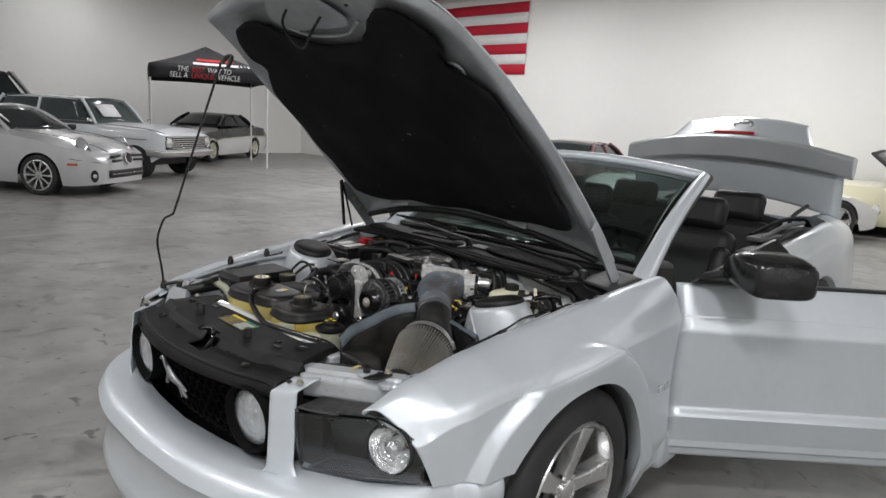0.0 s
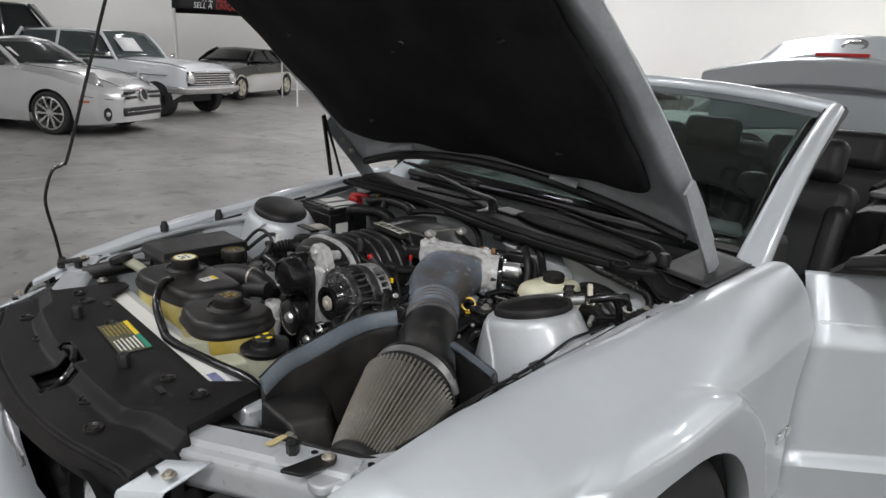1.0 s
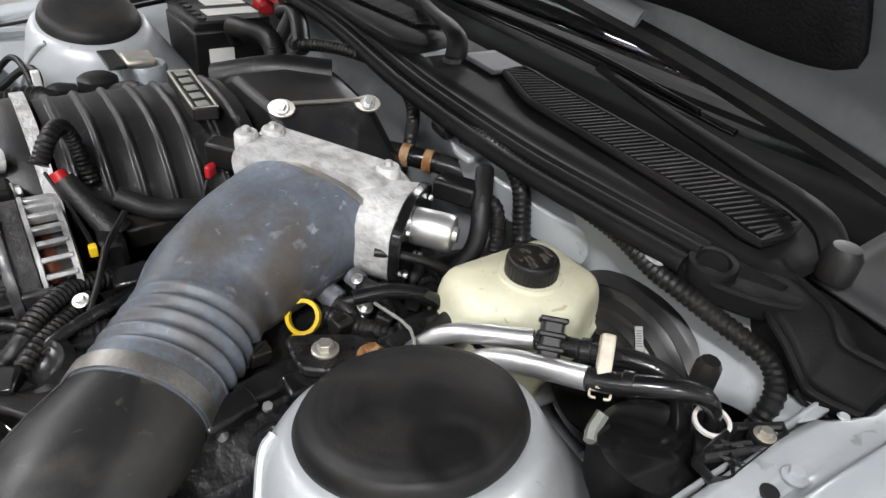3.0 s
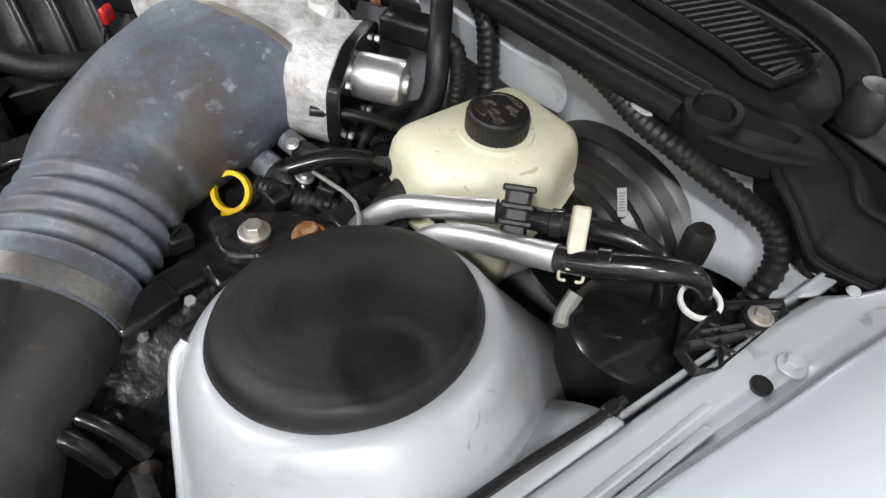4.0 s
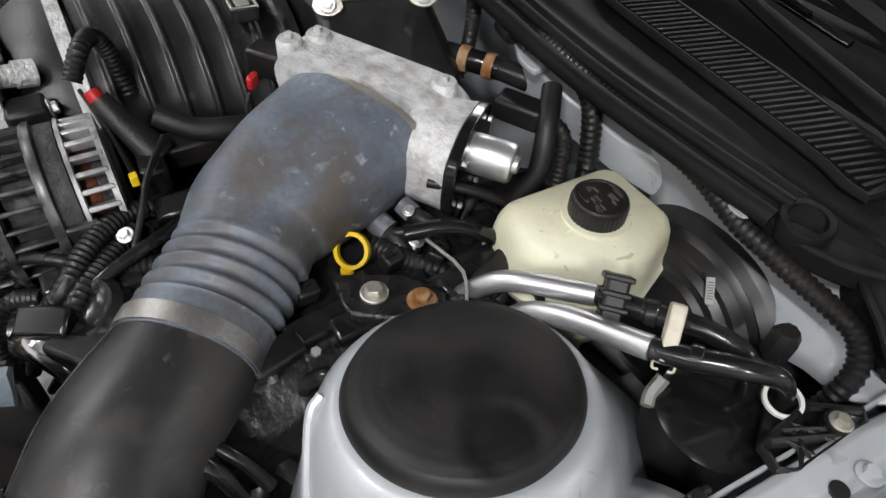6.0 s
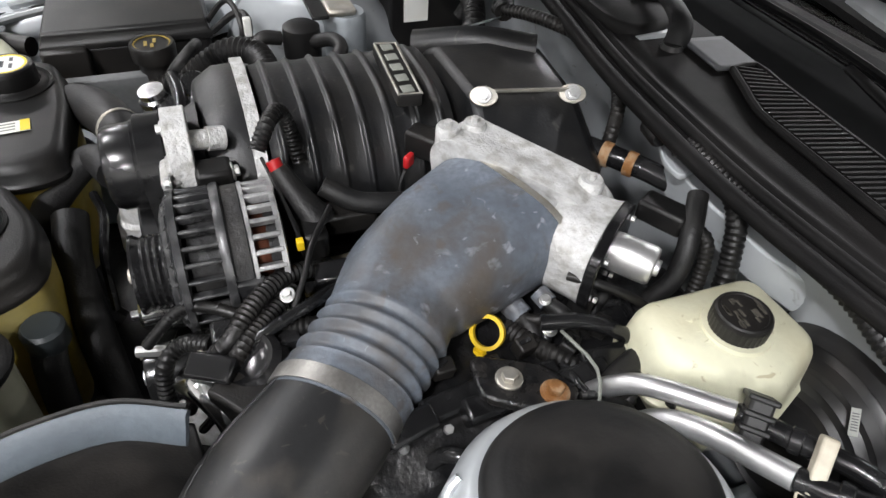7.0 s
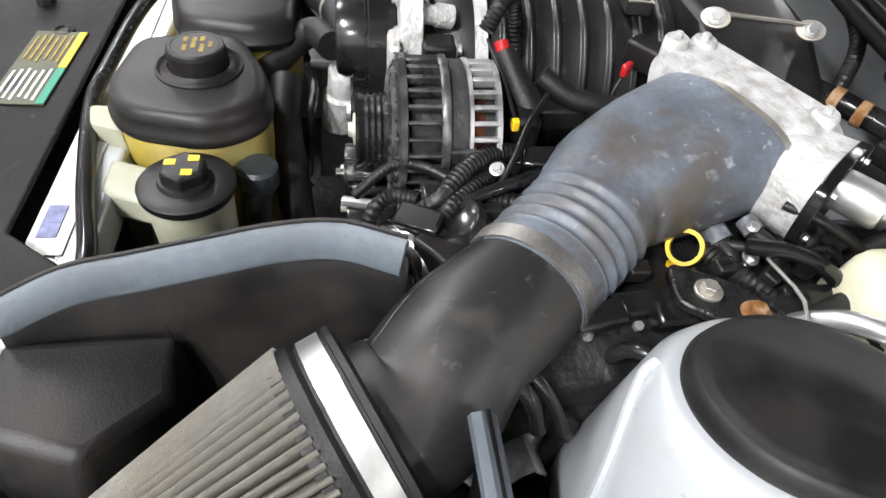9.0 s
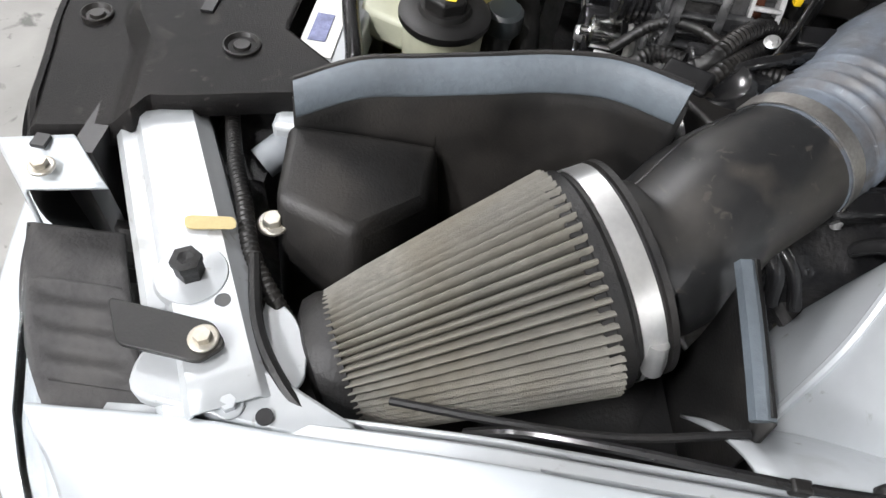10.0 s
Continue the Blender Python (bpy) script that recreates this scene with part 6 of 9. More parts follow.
part("notch_bead", tube([hood(0.885, -0.27, 0.004), hood(0.852, -0.16, 0.005), hood(0.84, 0.0, 0.005), hood(0.845, 0.18, 0.005), hood(0.885, 0.34, 0.004)], 0.006, 8, 6), HOODUNDER, hd)
for s, a in ((0.945, 0.18), (0.948, 0.40), (0.925, -0.10)):
    part("frame_hole", lathe([(0.010, 0), (0.010, 0.001), (0, 0.001)], aim(hood(s, a, 0.005), (0, -0.69, -0.72)) @ Matrix.Diagonal((1, 0.6, 1, 1)), 16), BLACKOUT, hd)
for s, a in ((0.72, 0.80), (0.72, -0.80)):
    part("dimple_ring", lathe([(0.042, 0.0), (0.038, 0.006), (0.026, 0.004), (0.02, -0.004), (0, -0.006)], aim(hood(s, a * 0.93, 0.004), (0, -0.69, -0.72)), 24), HOODUNDER, hd)
for s in (1, -1):
    hg = part("bonnet_hinge", loft([[Vector((s * (0.705 + dx), y, z)) for dx in (-0.004, 0.004) for y, z in (pp if dx < 0 else pp[::-1])] for pp in ([(0.53, 0.93), (0.57, 0.96)], [(0.47, 1.0), (0.51, 1.03)], [(0.39, 1.09), (0.43, 1.125)], [(0.33, 1.16), (0.36, 1.19)])]), HOODUNDER, hd)
    bolt((s * 0.698, 0.452, 1.055), (-s, 0, 0), 0.013, hg, DULLZINC)
    bolt((s * 0.698, 0.41, 1.10), (-s, 0, 0), 0.013, hg, DULLZINC)
    if s == 1:
        continue
    part("hinge_wire", tube([(s * 0.655, 0.30, 1.20), (s * 0.665, 0.345, 1.09), (s * 0.69, 0.40, 0.965)], 0.005, 6, 4), GLOSSBLACK, hd)
    part("gas_strut", tube([(s * 0.66, 0.30, 1.195), (s * 0.715, 0.37, 0.97)], 0.008, 8, 3), GLOSSBLACK, hd)
pr = part("prop_rod", tube([(-0.66, -0.576, 0.80), (-0.660, -0.585, 0.88), (-0.656, -0.600, 0.975), (-0.650, -0.592, 1.03), (-0.641, -0.576, 1.073), (-0.637, -0.552, 1.086), (-0.630, -0.535, 1.12), (-0.60, -0.455, 1.40), (-0.565, -0.375, 1.68)], 0.0045, 8, 4), GLOSSBLACK, main_car, "thin black bonnet prop rod")
part("prop_grommet", lathe([(0.014, 0), (0.014, 0.012), (0.008, 0.03), (0, 0.03)], Matrix.Translation((-0.66, -0.576, 0.79)), 14), RUBBER, pr)
part("prop_hook", tube([(-0.56, -0.375, 1.675), (-0.555, -0.36, 1.70), (-0.53, -0.35, 1.70), (-0.525, -0.37, 1.66)], 0.008, 8, 4), RUBBER, pr)

# ---- engine bay ----
UP = (0, 0, 1)


def ring_at(c, d, r, n=24, rx=1.0, ry=1.0, up=(0, 0, 1), power=2.0):
    """A closed outline round c, square to d; rx along the sideways axis, ry along up."""
    d = Vector(d).normalized()
    side = Vector(up).cross(d)
    side = side.normalized() if side.length > 1e-4 else Vector((1, 0, 0))
    u = d.cross(side).normalized()
    out = []
    for k in range(n):
        a = 2 * math.pi * k / n
        ca, sa = math.cos(a), math.sin(a)
        f = (abs(ca) ** power + abs(sa) ** power) ** (-1 / power)
        out.append(Vector(c) + r * f * (rx * ca * side + ry * sa * u))
    return out


# strut towers with their rubber caps
TOWER = [(0.897, 0.02, 0, 1), (0.901, 0.080, 0, 1), (0.901, 0.089, 0, 1), (0.896, 0.097, 0, 1), (0.882, 0.105, 0, 1.0), (0.82, 0.117, 0.004, 1.03), (0.73, 0.134, 0.012, 1.08), (0.62, 0.152, 0.03, 1.15), (0.50, 0.175, 0.05, 1.2)]


def tower(s, row, a, grow=0.0):
    z, r, dx, ry = row
    r += grow
    px = dx + (r + max(0, math.cos(a)) * max(0, 0.88 - z) * 0.48) * math.cos(a)
    py = (r * ry + max(0, math.sin(a)) ** 2 * max(0, 0.88 - z) * 0.45) * math.sin(a)
    px = min(px, 0.185)
    return Vector((s * (0.537 + px), 0.051 + py, z + 0.24 * px * max(0, min(1, (z - 0.70) / 0.16))))


for s in (1, -1):
    cx, cy = 0.537 * s, 0.051
    tw = part("strut_tower", loft([[tower(s, row, 2 * math.pi * k / 60) for k in range(60)] for row in TOWER]), BAYSILVER, main_car, "silver painted strut tower", angle=50)
    CAP = [(0.0, 0.026), (0.02, 0.0258), (0.04, 0.0249), (0.05, 0.024), (0.06, 0.0226), (0.07, 0.0205), (0.079, 0.0165)]
    bm = lathe([(0.0022 * k, table(CAP, 0.0022 * k)) for k in range(36)] + [(0.0795, 0.0162), (0.082, 0.011), (0.0846, 0.004), (0.0835, -0.002)], Matrix.Translation((cx, cy, 0.9020)), 96, cap=False)
    for v in bm.verts:
        d = math.hypot(v.co.x - (cx + 0.058 * s), (v.co.y - (cy - 0.006)) * 1.2)
        v.co.z -= (0.0028 if s == 1 else 0.0) * (lambda k: k * k * (3 - 2 * k))(max(0, min(1, (0.036 - d) / 0.014)))
        v.co.z += 0.24 * (v.co.x - cx) * s
    part("tower_cap", bm, mat("cap_rubber", (0.0085, 0.0083, 0.0082), 0.5, 0, 0.3, 18.0, 0.0002, 300.0, dirt=(0.034, 0.031, 0.028), dscale=15.0, damt=0.6, spec=0.35), tw, "black rubber strut tower cap", angle=60)
    part("tower_seam", tube([tower(s, row, radians(a), 0.001) for row, a in zip(TOWER[3:], (238, 246, 268, 278, 284, 288))], 0.0045, 8, 6), BAYSILVER, tw)

for s in (1, -1):
    part("apron_shelf", sheet(lambda u, v: Vector((s * (table([(-0.2, 0.660), (0.0, 0.674), (0.35, 0.694)], -0.17 + 0.32 * u) - 0.085 * v), -0.17 + 0.32 * u, table(ZIN, -0.17 + 0.32 * u) - 0.016 - 0.105 * v ** 1.5)), 20, 8), BAYSILVER, main_car, solid=0.003, angle=60)

# bolts, holes, spot welds and cable on the driver's flange
bolt((0.7185, 0.256, 0.903), UP, 0.0092, main_car, BAYSILVER)
bolt((0.730, 0.393, 0.914), UP, 0.0085, main_car, BAYSILVER)
part("flange_hole", lathe([(0.0068, 0), (0.0068, 0.003), (0, 0.003)], Matrix.Translation((0.7155, 0.231, 0.8985)), 16), BLACKOUT, main_car)
for y in (-0.02, 0.03, 0.06, 0.10, 0.16, 0.21, 0.30, 0.34):
    part("spot_weld", lathe([(0.005, 0), (0.004, 0.0018), (0, 0.002)], Matrix.Translation((table([(-0.1, 0.682), (0.4, 0.712)], y), y, table(ZIN, y) - 0.019)), 12), BAYSILVER, main_car)
for x0, x1, y0, y1 in ((0.7095, 0.7145, 0.02, 0.186), (0.698, 0.7045, -0.02, 0.196)):
    part("flange_bead", tube([(x0, y0, table(ZIN, y0) - 0.0175), ((x0 + x1) / 2, (y0 + y1) / 2, table(ZIN, (y0 + y1) / 2) - 0.0165), (x1, y1, table(ZIN, y1) - 0.0175)], 0.0042, 10, 6, flat=0.6), BAYSILVER, main_car)
cb = part("release_cable", tube([(0.671, 0.165, 0.884), (0.671, 0.140, 0.886), (0.668, 0.086, 0.888), (0.667, 0.046, 0.889), (0.666, 0.009, 0.887), (0.666, -0.066, 0.871), (0.663, -0.149, 0.858), (0.652, -0.24, 0.841), (0.643, -0.31, 0.82), (0.640, -0.345, 0.795)], 0.0036, 8, 6), GLOSSBLACK, main_car, "thin black release cable")
for p in ((0.671, 0.153, 0.884), (0.663, -0.15, 0.857)):
    part("cable_clip", box(p, (0.009, 0.013, 0.010)), PLASTIC, cb, bevel=0.002)
part("apron_grommet", box((0.664, -0.088, 0.860), (0.020, 0.034, 0.016)), RUBBER, main_car, bevel=0.005)

# brake fluid tank, master cylinder, booster
def stack(outline, levels, n=5, r=0.02, c=None):
    o = rounded(outline, r, n)
    cx, cy = c or (sum(p[0] for p in o) / len(o), sum(p[1] for p in o) / len(o))
    return loft([[Vector((cx + (x - cx) * f + dx, cy + (y - cy) * f + dy, z)) for x, y in o] for z, f, dx, dy in levels])


bt = part("brake_fluid_tank", stack([(0.374, 0.182), (0.452, 0.172), (0.506, 0.258), (0.474, 0.334), (0.376, 0.330)],
     [(0.7100, 0.45, 0, 0), (0.7700, 0.62, 0, 0), (0.8100, 0.88, 0, 0), (0.8300, 1.02, 0, 0), (0.8340, 1.075, 0, 0), (0.8390, 1.08, 0, 0), (0.8420, 1.02, 0, 0), (0.8660, 0.985, 0, 0), (0.8780, 0.955, 0, 0), (0.8870, 0.90, 0, 0), (0.8930, 0.80, 0, 0), (0.8965, 0.4, 0, 0)], 6, 0.020), CREAM, main_car, "yellowed cream plastic brake fluid tank", angle=55)
def knurled(c, r, h, parent, material=PLASTIC, name="cap", n=36, label=""):
    sq = lambda a: 1.0 - 0.028 * (1 if int(a / (2 * math.pi) * n * 2 + 0.5) % 2 else 0)
    bm = lathe([(r, 0), (r, h * 0.78)], Matrix.Translation(c), n * 2, squash=sq, cap=False)
    lathe([(r * 0.985, h * 0.76), (r * 0.95, h * 0.93), (r * 0.88, h), (r * 0.80, h), (r * 0.78, h * 0.96), (0, h * 0.96)], Matrix.Translation(c), 40, bm, cap=False)
    return part(name, bm, material, parent, label, angle=32)


kc = knurled((0.437, 0.256, 0.8965), 0.0268, 0.022, bt)
rng = random.Random(4)
for k in range(34):
    a, b = rng.uniform(-0.022, 0.022), rng.uniform(-0.022, 0.022)
    if math.hypot(a, b) < 0.0195:
        part("worn_print", box((0.437 + a, 0.256 + b, 0.9180), (rng.uniform(0.004, 0.012), 0.0026, 0.0006), None), mat("faded_print", (0.075, 0.068, 0.055), 0.7, 0, 0.4, 200.0), kc)
part("cap_neck", lathe([(0.034, 0.892), (0.032, 0.899), (0.026, 0.899)], Matrix.Translation((0.437, 0.256, 0)), 32, cap=False), CREAM, bt)
for k in (-1, 0, 1):
    part("tank_rib", tube([(0.42 + 0.022 * k, 0.192 + 0.004 * abs(k), 0.848), (0.425 + 0.02 * k, 0.196, 0.883), (0.43 + 0.012 * k, 0.222, 0.8955)], 0.0022, 6, 4), CREAM, bt)
part("master_cylinder", tube([(0.43, 0.19, 0.735), (0.455, 0.40, 0.735)], 0.03, 16, 3), CASTALU, main_car)
bs = part("brake_booster", lathe([(0.0, 0.105), (0.045, 0.105), (0.05, 0.085), (0.085, 0.075), (0.105, 0.062), (0.119, 0.04), (0.124, 0.03), (0.124, 0.018), (0.118, 0.01), (0.112, -0.05), (0.0, -0.06)], aim((0.508, 0.395, 0.774), (0, -1, 0.05)), 56), mat("booster_black", (0.012, 0.012, 0.0125), 0.34, 0, 0.3, 14.0, dirt=(0.045, 0.04, 0.034), dscale=18.0, damt=0.5), main_car, "round black brake booster")
for rr, hh in ((0.062, 0.082), (0.092, 0.072), (0.108, 0.060)):
    part("booster_ridge", lathe([(rr - 0.005, hh - 0.002), (rr - 0.001, hh + 0.005), (rr + 0.005, hh - 0.004)], aim((0.508, 0.395, 0.774), (0, -1, 0.05)), 48, cap=False), mat("booster_black", (0.012, 0.012, 0.0125), 0.34), bs)
part("booster_ridge", lathe([(0.074, 0.076), (0.078, 0.084), (0.084, 0.077)], aim((0.508, 0.395, 0.774), (0, -1, 0.05)), 48, cap=False), mat("booster_black", (0.012, 0.012, 0.0125), 0.34), bs)
BC = aim((0.540, 0.311, 0.868), (0.35, -0.62, 0.70), 20)
bc = part("bar_label", box((0, 0, 0), (0.0075, 0.024, 0.001), BC), LABELGREY, bs, "small white printed label")
for k in range(7):
    part("print_line", box((0, -0.007 + 0.0024 * k, 0.001), (0.0052, 0.0011, 0.0004), BC), BLACKOUT, bc)

# heater pipes: bright tube, black hose, clips
h1 = part("heater_pipe", tube([(0.418, 0.118, 0.80), (0.424, 0.123, 0.835), (0.437, 0.134, 0.860), (0.458, 0.154, 0.880), (0.510, 0.197, 0.894)], 0.0095, 14, 7), TUBEALU, main_car)
part("rubber_hose", tube([(0.512, 0.199, 0.895), (0.55, 0.219, 0.903), (0.585, 0.237, 0.912), (0.612, 0.250, 0.908), (0.625, 0.258, 0.885), (0.63, 0.262, 0.85)], 0.0090, 14, 7), GLOSSBLACK, h1)
CLIPM = aim((0.522, 0.204, 0.897), (-0.45, 0.45, 0.68), 0)
part("pipe_clip", box((0, 0, 0), (0.019, 0.026, 0.040), CLIPM), PLASTIC, h1, bevel=0.003)
for dz in (-0.019, -0.006, 0.006, 0.019):
    part("clip_lug", box((0, 0, dz), (0.024, 0.030, 0.005), CLIPM), PLASTIC, h1, bevel=0.0015)
h2 = part("heater_pipe", tube([(0.455, 0.128, 0.76), (0.464, 0.140, 0.82), (0.478, 0.150, 0.858), (0.51, 0.166, 0.884), (0.575, 0.194, 0.905)], 0.0102, 14, 7), TUBEALU, main_car)
part("rubber_hose", tube([(0.575, 0.194, 0.905), (0.60, 0.210, 0.912), (0.624, 0.230, 0.919), (0.639, 0.247, 0.917), (0.647, 0.258, 0.905), (0.650, 0.264, 0.885), (0.650, 0.266, 0.85)], [0.0096, 0.0096, 0.0092, 0.0085, 0.0072, 0.0064, 0.006], 14, 7), GLOSSBLACK, h2)
CLIPM = aim((0.579, 0.205, 0.916), (-0.46, 0.47, 0.68), 0)
part("beige_clip", box((0, 0, 0.004), (0.0115, 0.014, 0.044), CLIPM), BEIGE, h2, "beige plastic pipe clip", bevel=0.002)
part("beige_clip", box((0, -0.003, -0.018), (0.019, 0.012, 0.004), CLIPM), BEIGE, h2, bevel=0.001)
for dx in (-0.008, 0.008):
    part("clip_wire", tube([CLIPM @ Vector((dx, 0, -0.014)), CLIPM @ Vector((dx, 0, -0.024)), CLIPM @ Vector((dx * 0.4, 0, -0.025))], 0.0011, 6, 3), BEIGE, h2)
for p in ((0.60, 0.212, 0.912), (0.55, 0.219, 0.903)):
    part("hose_band", lathe([(0.0100, -0.005), (0.0110, -0.004), (0.0110, 0.004), (0.0100, 0.005)], aim(p, (0.7, 0.45, 0.2)), 16, cap=False), GLOSSBLACK, h2)

# black canister with a white ring and a latticed bracket
cn = part("canister", lathe([(0.047, -0.22), (0.052, -0.06), (0.055, -0.03), (0.05, -0.012), (0.035, -0.002), (0.0, 0.0)], Matrix.Translation((0.628, 0.238, 0.865)), 32), GLOSSBLACK, main_car, "shiny black plastic canister")
part("white_ring", lathe([(0.0152, 0), (0.0152, 0.0030), (0.0120, 0.0030), (0.0120, 0)], aim((0.650, 0.262, 0.888), (0.10, -0.12, 1)), 28, cap=False), WHITEPL, cn, "white plastic ring")
part("white_ring", lathe([(0.018, 0), (0.018, 0.003), (0.0145, 0.003), (0.0145, 0)], aim((0.628, 0.285, 0.862), (0.1, -0.25, 1)), 28, cap=False), WHITEPL, cn)
part("grey_band", tube([(0.585, 0.215, 0.862), (0.588, 0.203, 0.852), (0.594, 0.195, 0.848)], 0.006, 6, 4), LABELGREY, cn)
BQ = [Vector(p) for p in ((0.668, 0.218, 0.888), (0.686, 0.211, 0.892), (0.694, 0.222, 0.894), (0.694, 0.292, 0.897), (0.686, 0.300, 0.897), (0.662, 0.276, 0.886))]
br = part("bracket_frame", tube(BQ + BQ[:1], 0.0040, 8, 1, straight=True), PLASTIC, cn)
for a, b in ((0.1, 0.75), (0.35, 0.9), (0.6, 0.2), (0.85, 0.05), (0.3, 0.3), (0.6, 0.6)):
    lo, hi = BQ[0].lerp(BQ[5], a), BQ[2].lerp(BQ[3], b)
    part("bracket_rib", tube([lo, lo.lerp(hi, 0.5), hi], 0.0024, 6, 2, flat=1.8), PLASTIC, cn)
part("bracket_web", prism(rounded([(0.640, 0.262), (0.664, 0.226), (0.684, 0.224), (0.684, 0.290), (0.658, 0.290)], 0.006), 0.874, 0.880), PLASTIC, cn)
bolt((0.684, 0.276, 0.899), UP, 0.0085, cn)
part("bolt_seat", lathe([(0.011, -0.008), (0.011, 0.0), (0.009, 0.0005)], Matrix.Translation((0.684, 0.276, 0.899)), 20), PLASTIC, cn)
part("fir_tree_plug", lathe([(0.012, 0), (0.012, 0.02), (0.008, 0.028), (0, 0.028)], Matrix.Translation((0.615, 0.30, 0.88)), 8), PLASTIC, main_car)

# wiring looms and hoses round the rear of the bay
LOOMS = [
    ([(0.20, 0.335, 0.955), (0.27, 0.318, 0.962), (0.34, 0.322, 0.955), (0.43, 0.325, 0.950), (0.477, 0.327, 0.945), (0.524, 0.323, 0.936), (0.555, 0.325, 0.932), (0.588, 0.334, 0.922), (0.62, 0.343, 0.913), (0.642, 0.346, 0.906), (0.658, 0.338, 0.893), (0.664, 0.322, 0.875), (0.662, 0.305, 0.84)], 0.0100, 0.0016),
    ([(0.245, 0.31, 0.955), (0.30, 0.318, 0.956), (0.338, 0.318, 0.938), (0.360, 0.310, 0.90), (0.375, 0.30, 0.86), (0.385, 0.295, 0.76)], 0.0110, 0.0013),
    ([(0.31, 0.29, 0.945), (0.345, 0.262, 0.925), (0.358, 0.248, 0.885), (0.35, 0.225, 0.84), (0.345, 0.21, 0.78)], 0.0105, 0.0),
    ([(-0.50, 0.40, 0.90), (-0.42, 0.385, 0.925), (-0.30, 0.345, 0.945), (-0.19, 0.30, 0.958), (-0.12, 0.27, 0.955)], 0.015, 0.0013),
    ([(-0.14, 0.265, 0.955), (-0.06, 0.30, 0.968), (0.02, 0.335, 0.962), (0.09, 0.335, 0.935), (0.13, 0.31, 0.90), (0.14, 0.29, 0.86)], 0.0095, 0.0012),
]
for pts, r, rb in LOOMS:
    part("wiring_loom" if rb else "hose", tube(pts, r, 12, 7, rib=rb, pitch=0.0065), RUBBER if rb == 0 else PLASTIC, main_car)
cv = part("crankcase_hose", tube([(0.105, 0.245, 0.895), (0.143, 0.266, 0.900), (0.18, 0.288, 0.902), (0.210, 0.318, 0.896), (0.244, 0.345, 0.885), (0.28, 0.352, 0.86)], 0.0135, 14, 6), GLOSSBLACK, main_car)
for p in ((0.168, 0.280, 0.9015), (0.192, 0.299, 0.900)):
    part("rusty_clamp", lathe([(0.0142, -0.006), (0.0152, -0.005), (0.0152, 0.005), (0.0142, 0.006)], aim(p, (1, 0.75, 0)), 20, cap=False), RUST, cv, "rusty hose clamp")
part("sensor_plug", lathe([(0.011, 0), (0.011, 0.03), (0.008, 0.034), (0, 0.034)], aim((0.185, 0.315, 0.945), (1, -0.25, 0.1)), 12), PLASTIC, main_car)
part("sensor_wire", tube([(0.19, 0.31, 0.95), (0.165, 0.325, 0.965), (0.15, 0.345, 0.965)], 0.005, 8, 5), RUBBER, main_car)
part("firewall_shelf", prism(rounded([(0.11, 0.365), (0.24, 0.30), (0.27, 0.30), (0.25, 0.37)], 0.01), 0.93, 0.937), BAYSILVER, main_car, bevel=0.002)

# intake: filter, tube, bellows, flat duct, throttle body
FB, FS = Vector((0.497, -0.267, 0.792)), Vector((0.580, -0.448, 0.742))
fax = (FB - FS).normalized()
flen = (FB - FS).length
FM = aim(FS, fax)
NP = 62
pleat = lambda a: 1.0 + 0.092 * (abs(math.cos(a * NP / 2)) ** 0.8 * 2 - 1)
fl = part("air_filter", lathe([(0.055, 0.008), (0.0625, 0.045), (0.0745, 0.115), (0.0885, flen - 0.003)], FM, NP * 6, squash=pleat, cap=False), FILTERMEDIA, main_car, "dusty conical air filter with grey pleats", angle=80)
part("filter_end", lathe([(0.0, -0.016), (0.05, -0.016), (0.058, -0.010), (0.0605, 0.0), (0.059, 0.012), (0.052, 0.012)], FM, 48, cap=False), RUBBER, fl)
part("filter_collar", lathe([(0.086, flen - 0.008), (0.0930, flen - 0.004), (0.0930, flen + 0.006), (0.089, flen + 0.010), (0.0885, flen + 0.034), (0.0915, flen + 0.035), (0.0915, flen + 0.040), (0.080, flen + 0.043), (0.07, flen + 0.03)], FM, 64, cap=False), RUBBER, fl)
bm = bmesh.new()
for k in range(NP):
    a = 2 * math.pi * (k + 0.5) / NP
    box((0, 0, 0), (0.004, 0.0034, 0.010), FM @ Matrix.Rotation(a, 4, "Z") @ Matrix.Translation((0.0895, 0, flen - 0.008)), bm)
part("collar_teeth", bm, RUBBER, fl)
cl = part("hose_clamp", lathe([(0.0895, flen + 0.013), (0.0908, flen + 0.013), (0.0908, flen + 0.031), (0.0895, flen + 0.031)], FM, 64, cap=False), STEEL, fl, "bright steel hose clamp")
cs = Vector((0.571, -0.217, 0.818))
part("clamp_screw", lathe([(0.008, -0.014), (0.008, 0.012), (0.0065, 0.014), (0, 0.014)], aim(cs, (0.35, 0.1, -0.9)), 12), STEEL, cl)
for k in range(9):
    part("clamp_slot", box((0, 0, 0), (0.0016, 0.002, 0.012), FM @ Matrix.Rotation(math.atan2(*reversed([(FM.inverted() @ cs).x, (FM.inverted() @ cs).y])) + 0.07 + 0.04 * k, 4, "Z") @ Matrix.Translation((0.0908, 0, flen + 0.022))), DARKBAY, cl)
c0 = FB + fax * 0.04
cl2 = Vector((0.385, -0.110, 0.846))
rings = []
path = spline([c0, FB + fax * 0.075, Vector((0.428, -0.165, 0.834)), cl2, Vector((0.379, -0.104, 0.847))], 8)
for i, p in enumerate(path):
    d = path[min(i + 1, len(path) - 1)] - path[max(i - 1, 0)]
    t = i / (len(path) - 1)
    rings.append(ring_at(p, d, 0.070 - 0.0135 * min(1, t * 1.15), 40))
it = part("intake_tube", loft(rings), TUBEBLACK, main_car, "black plastic intake tube", angle=60)
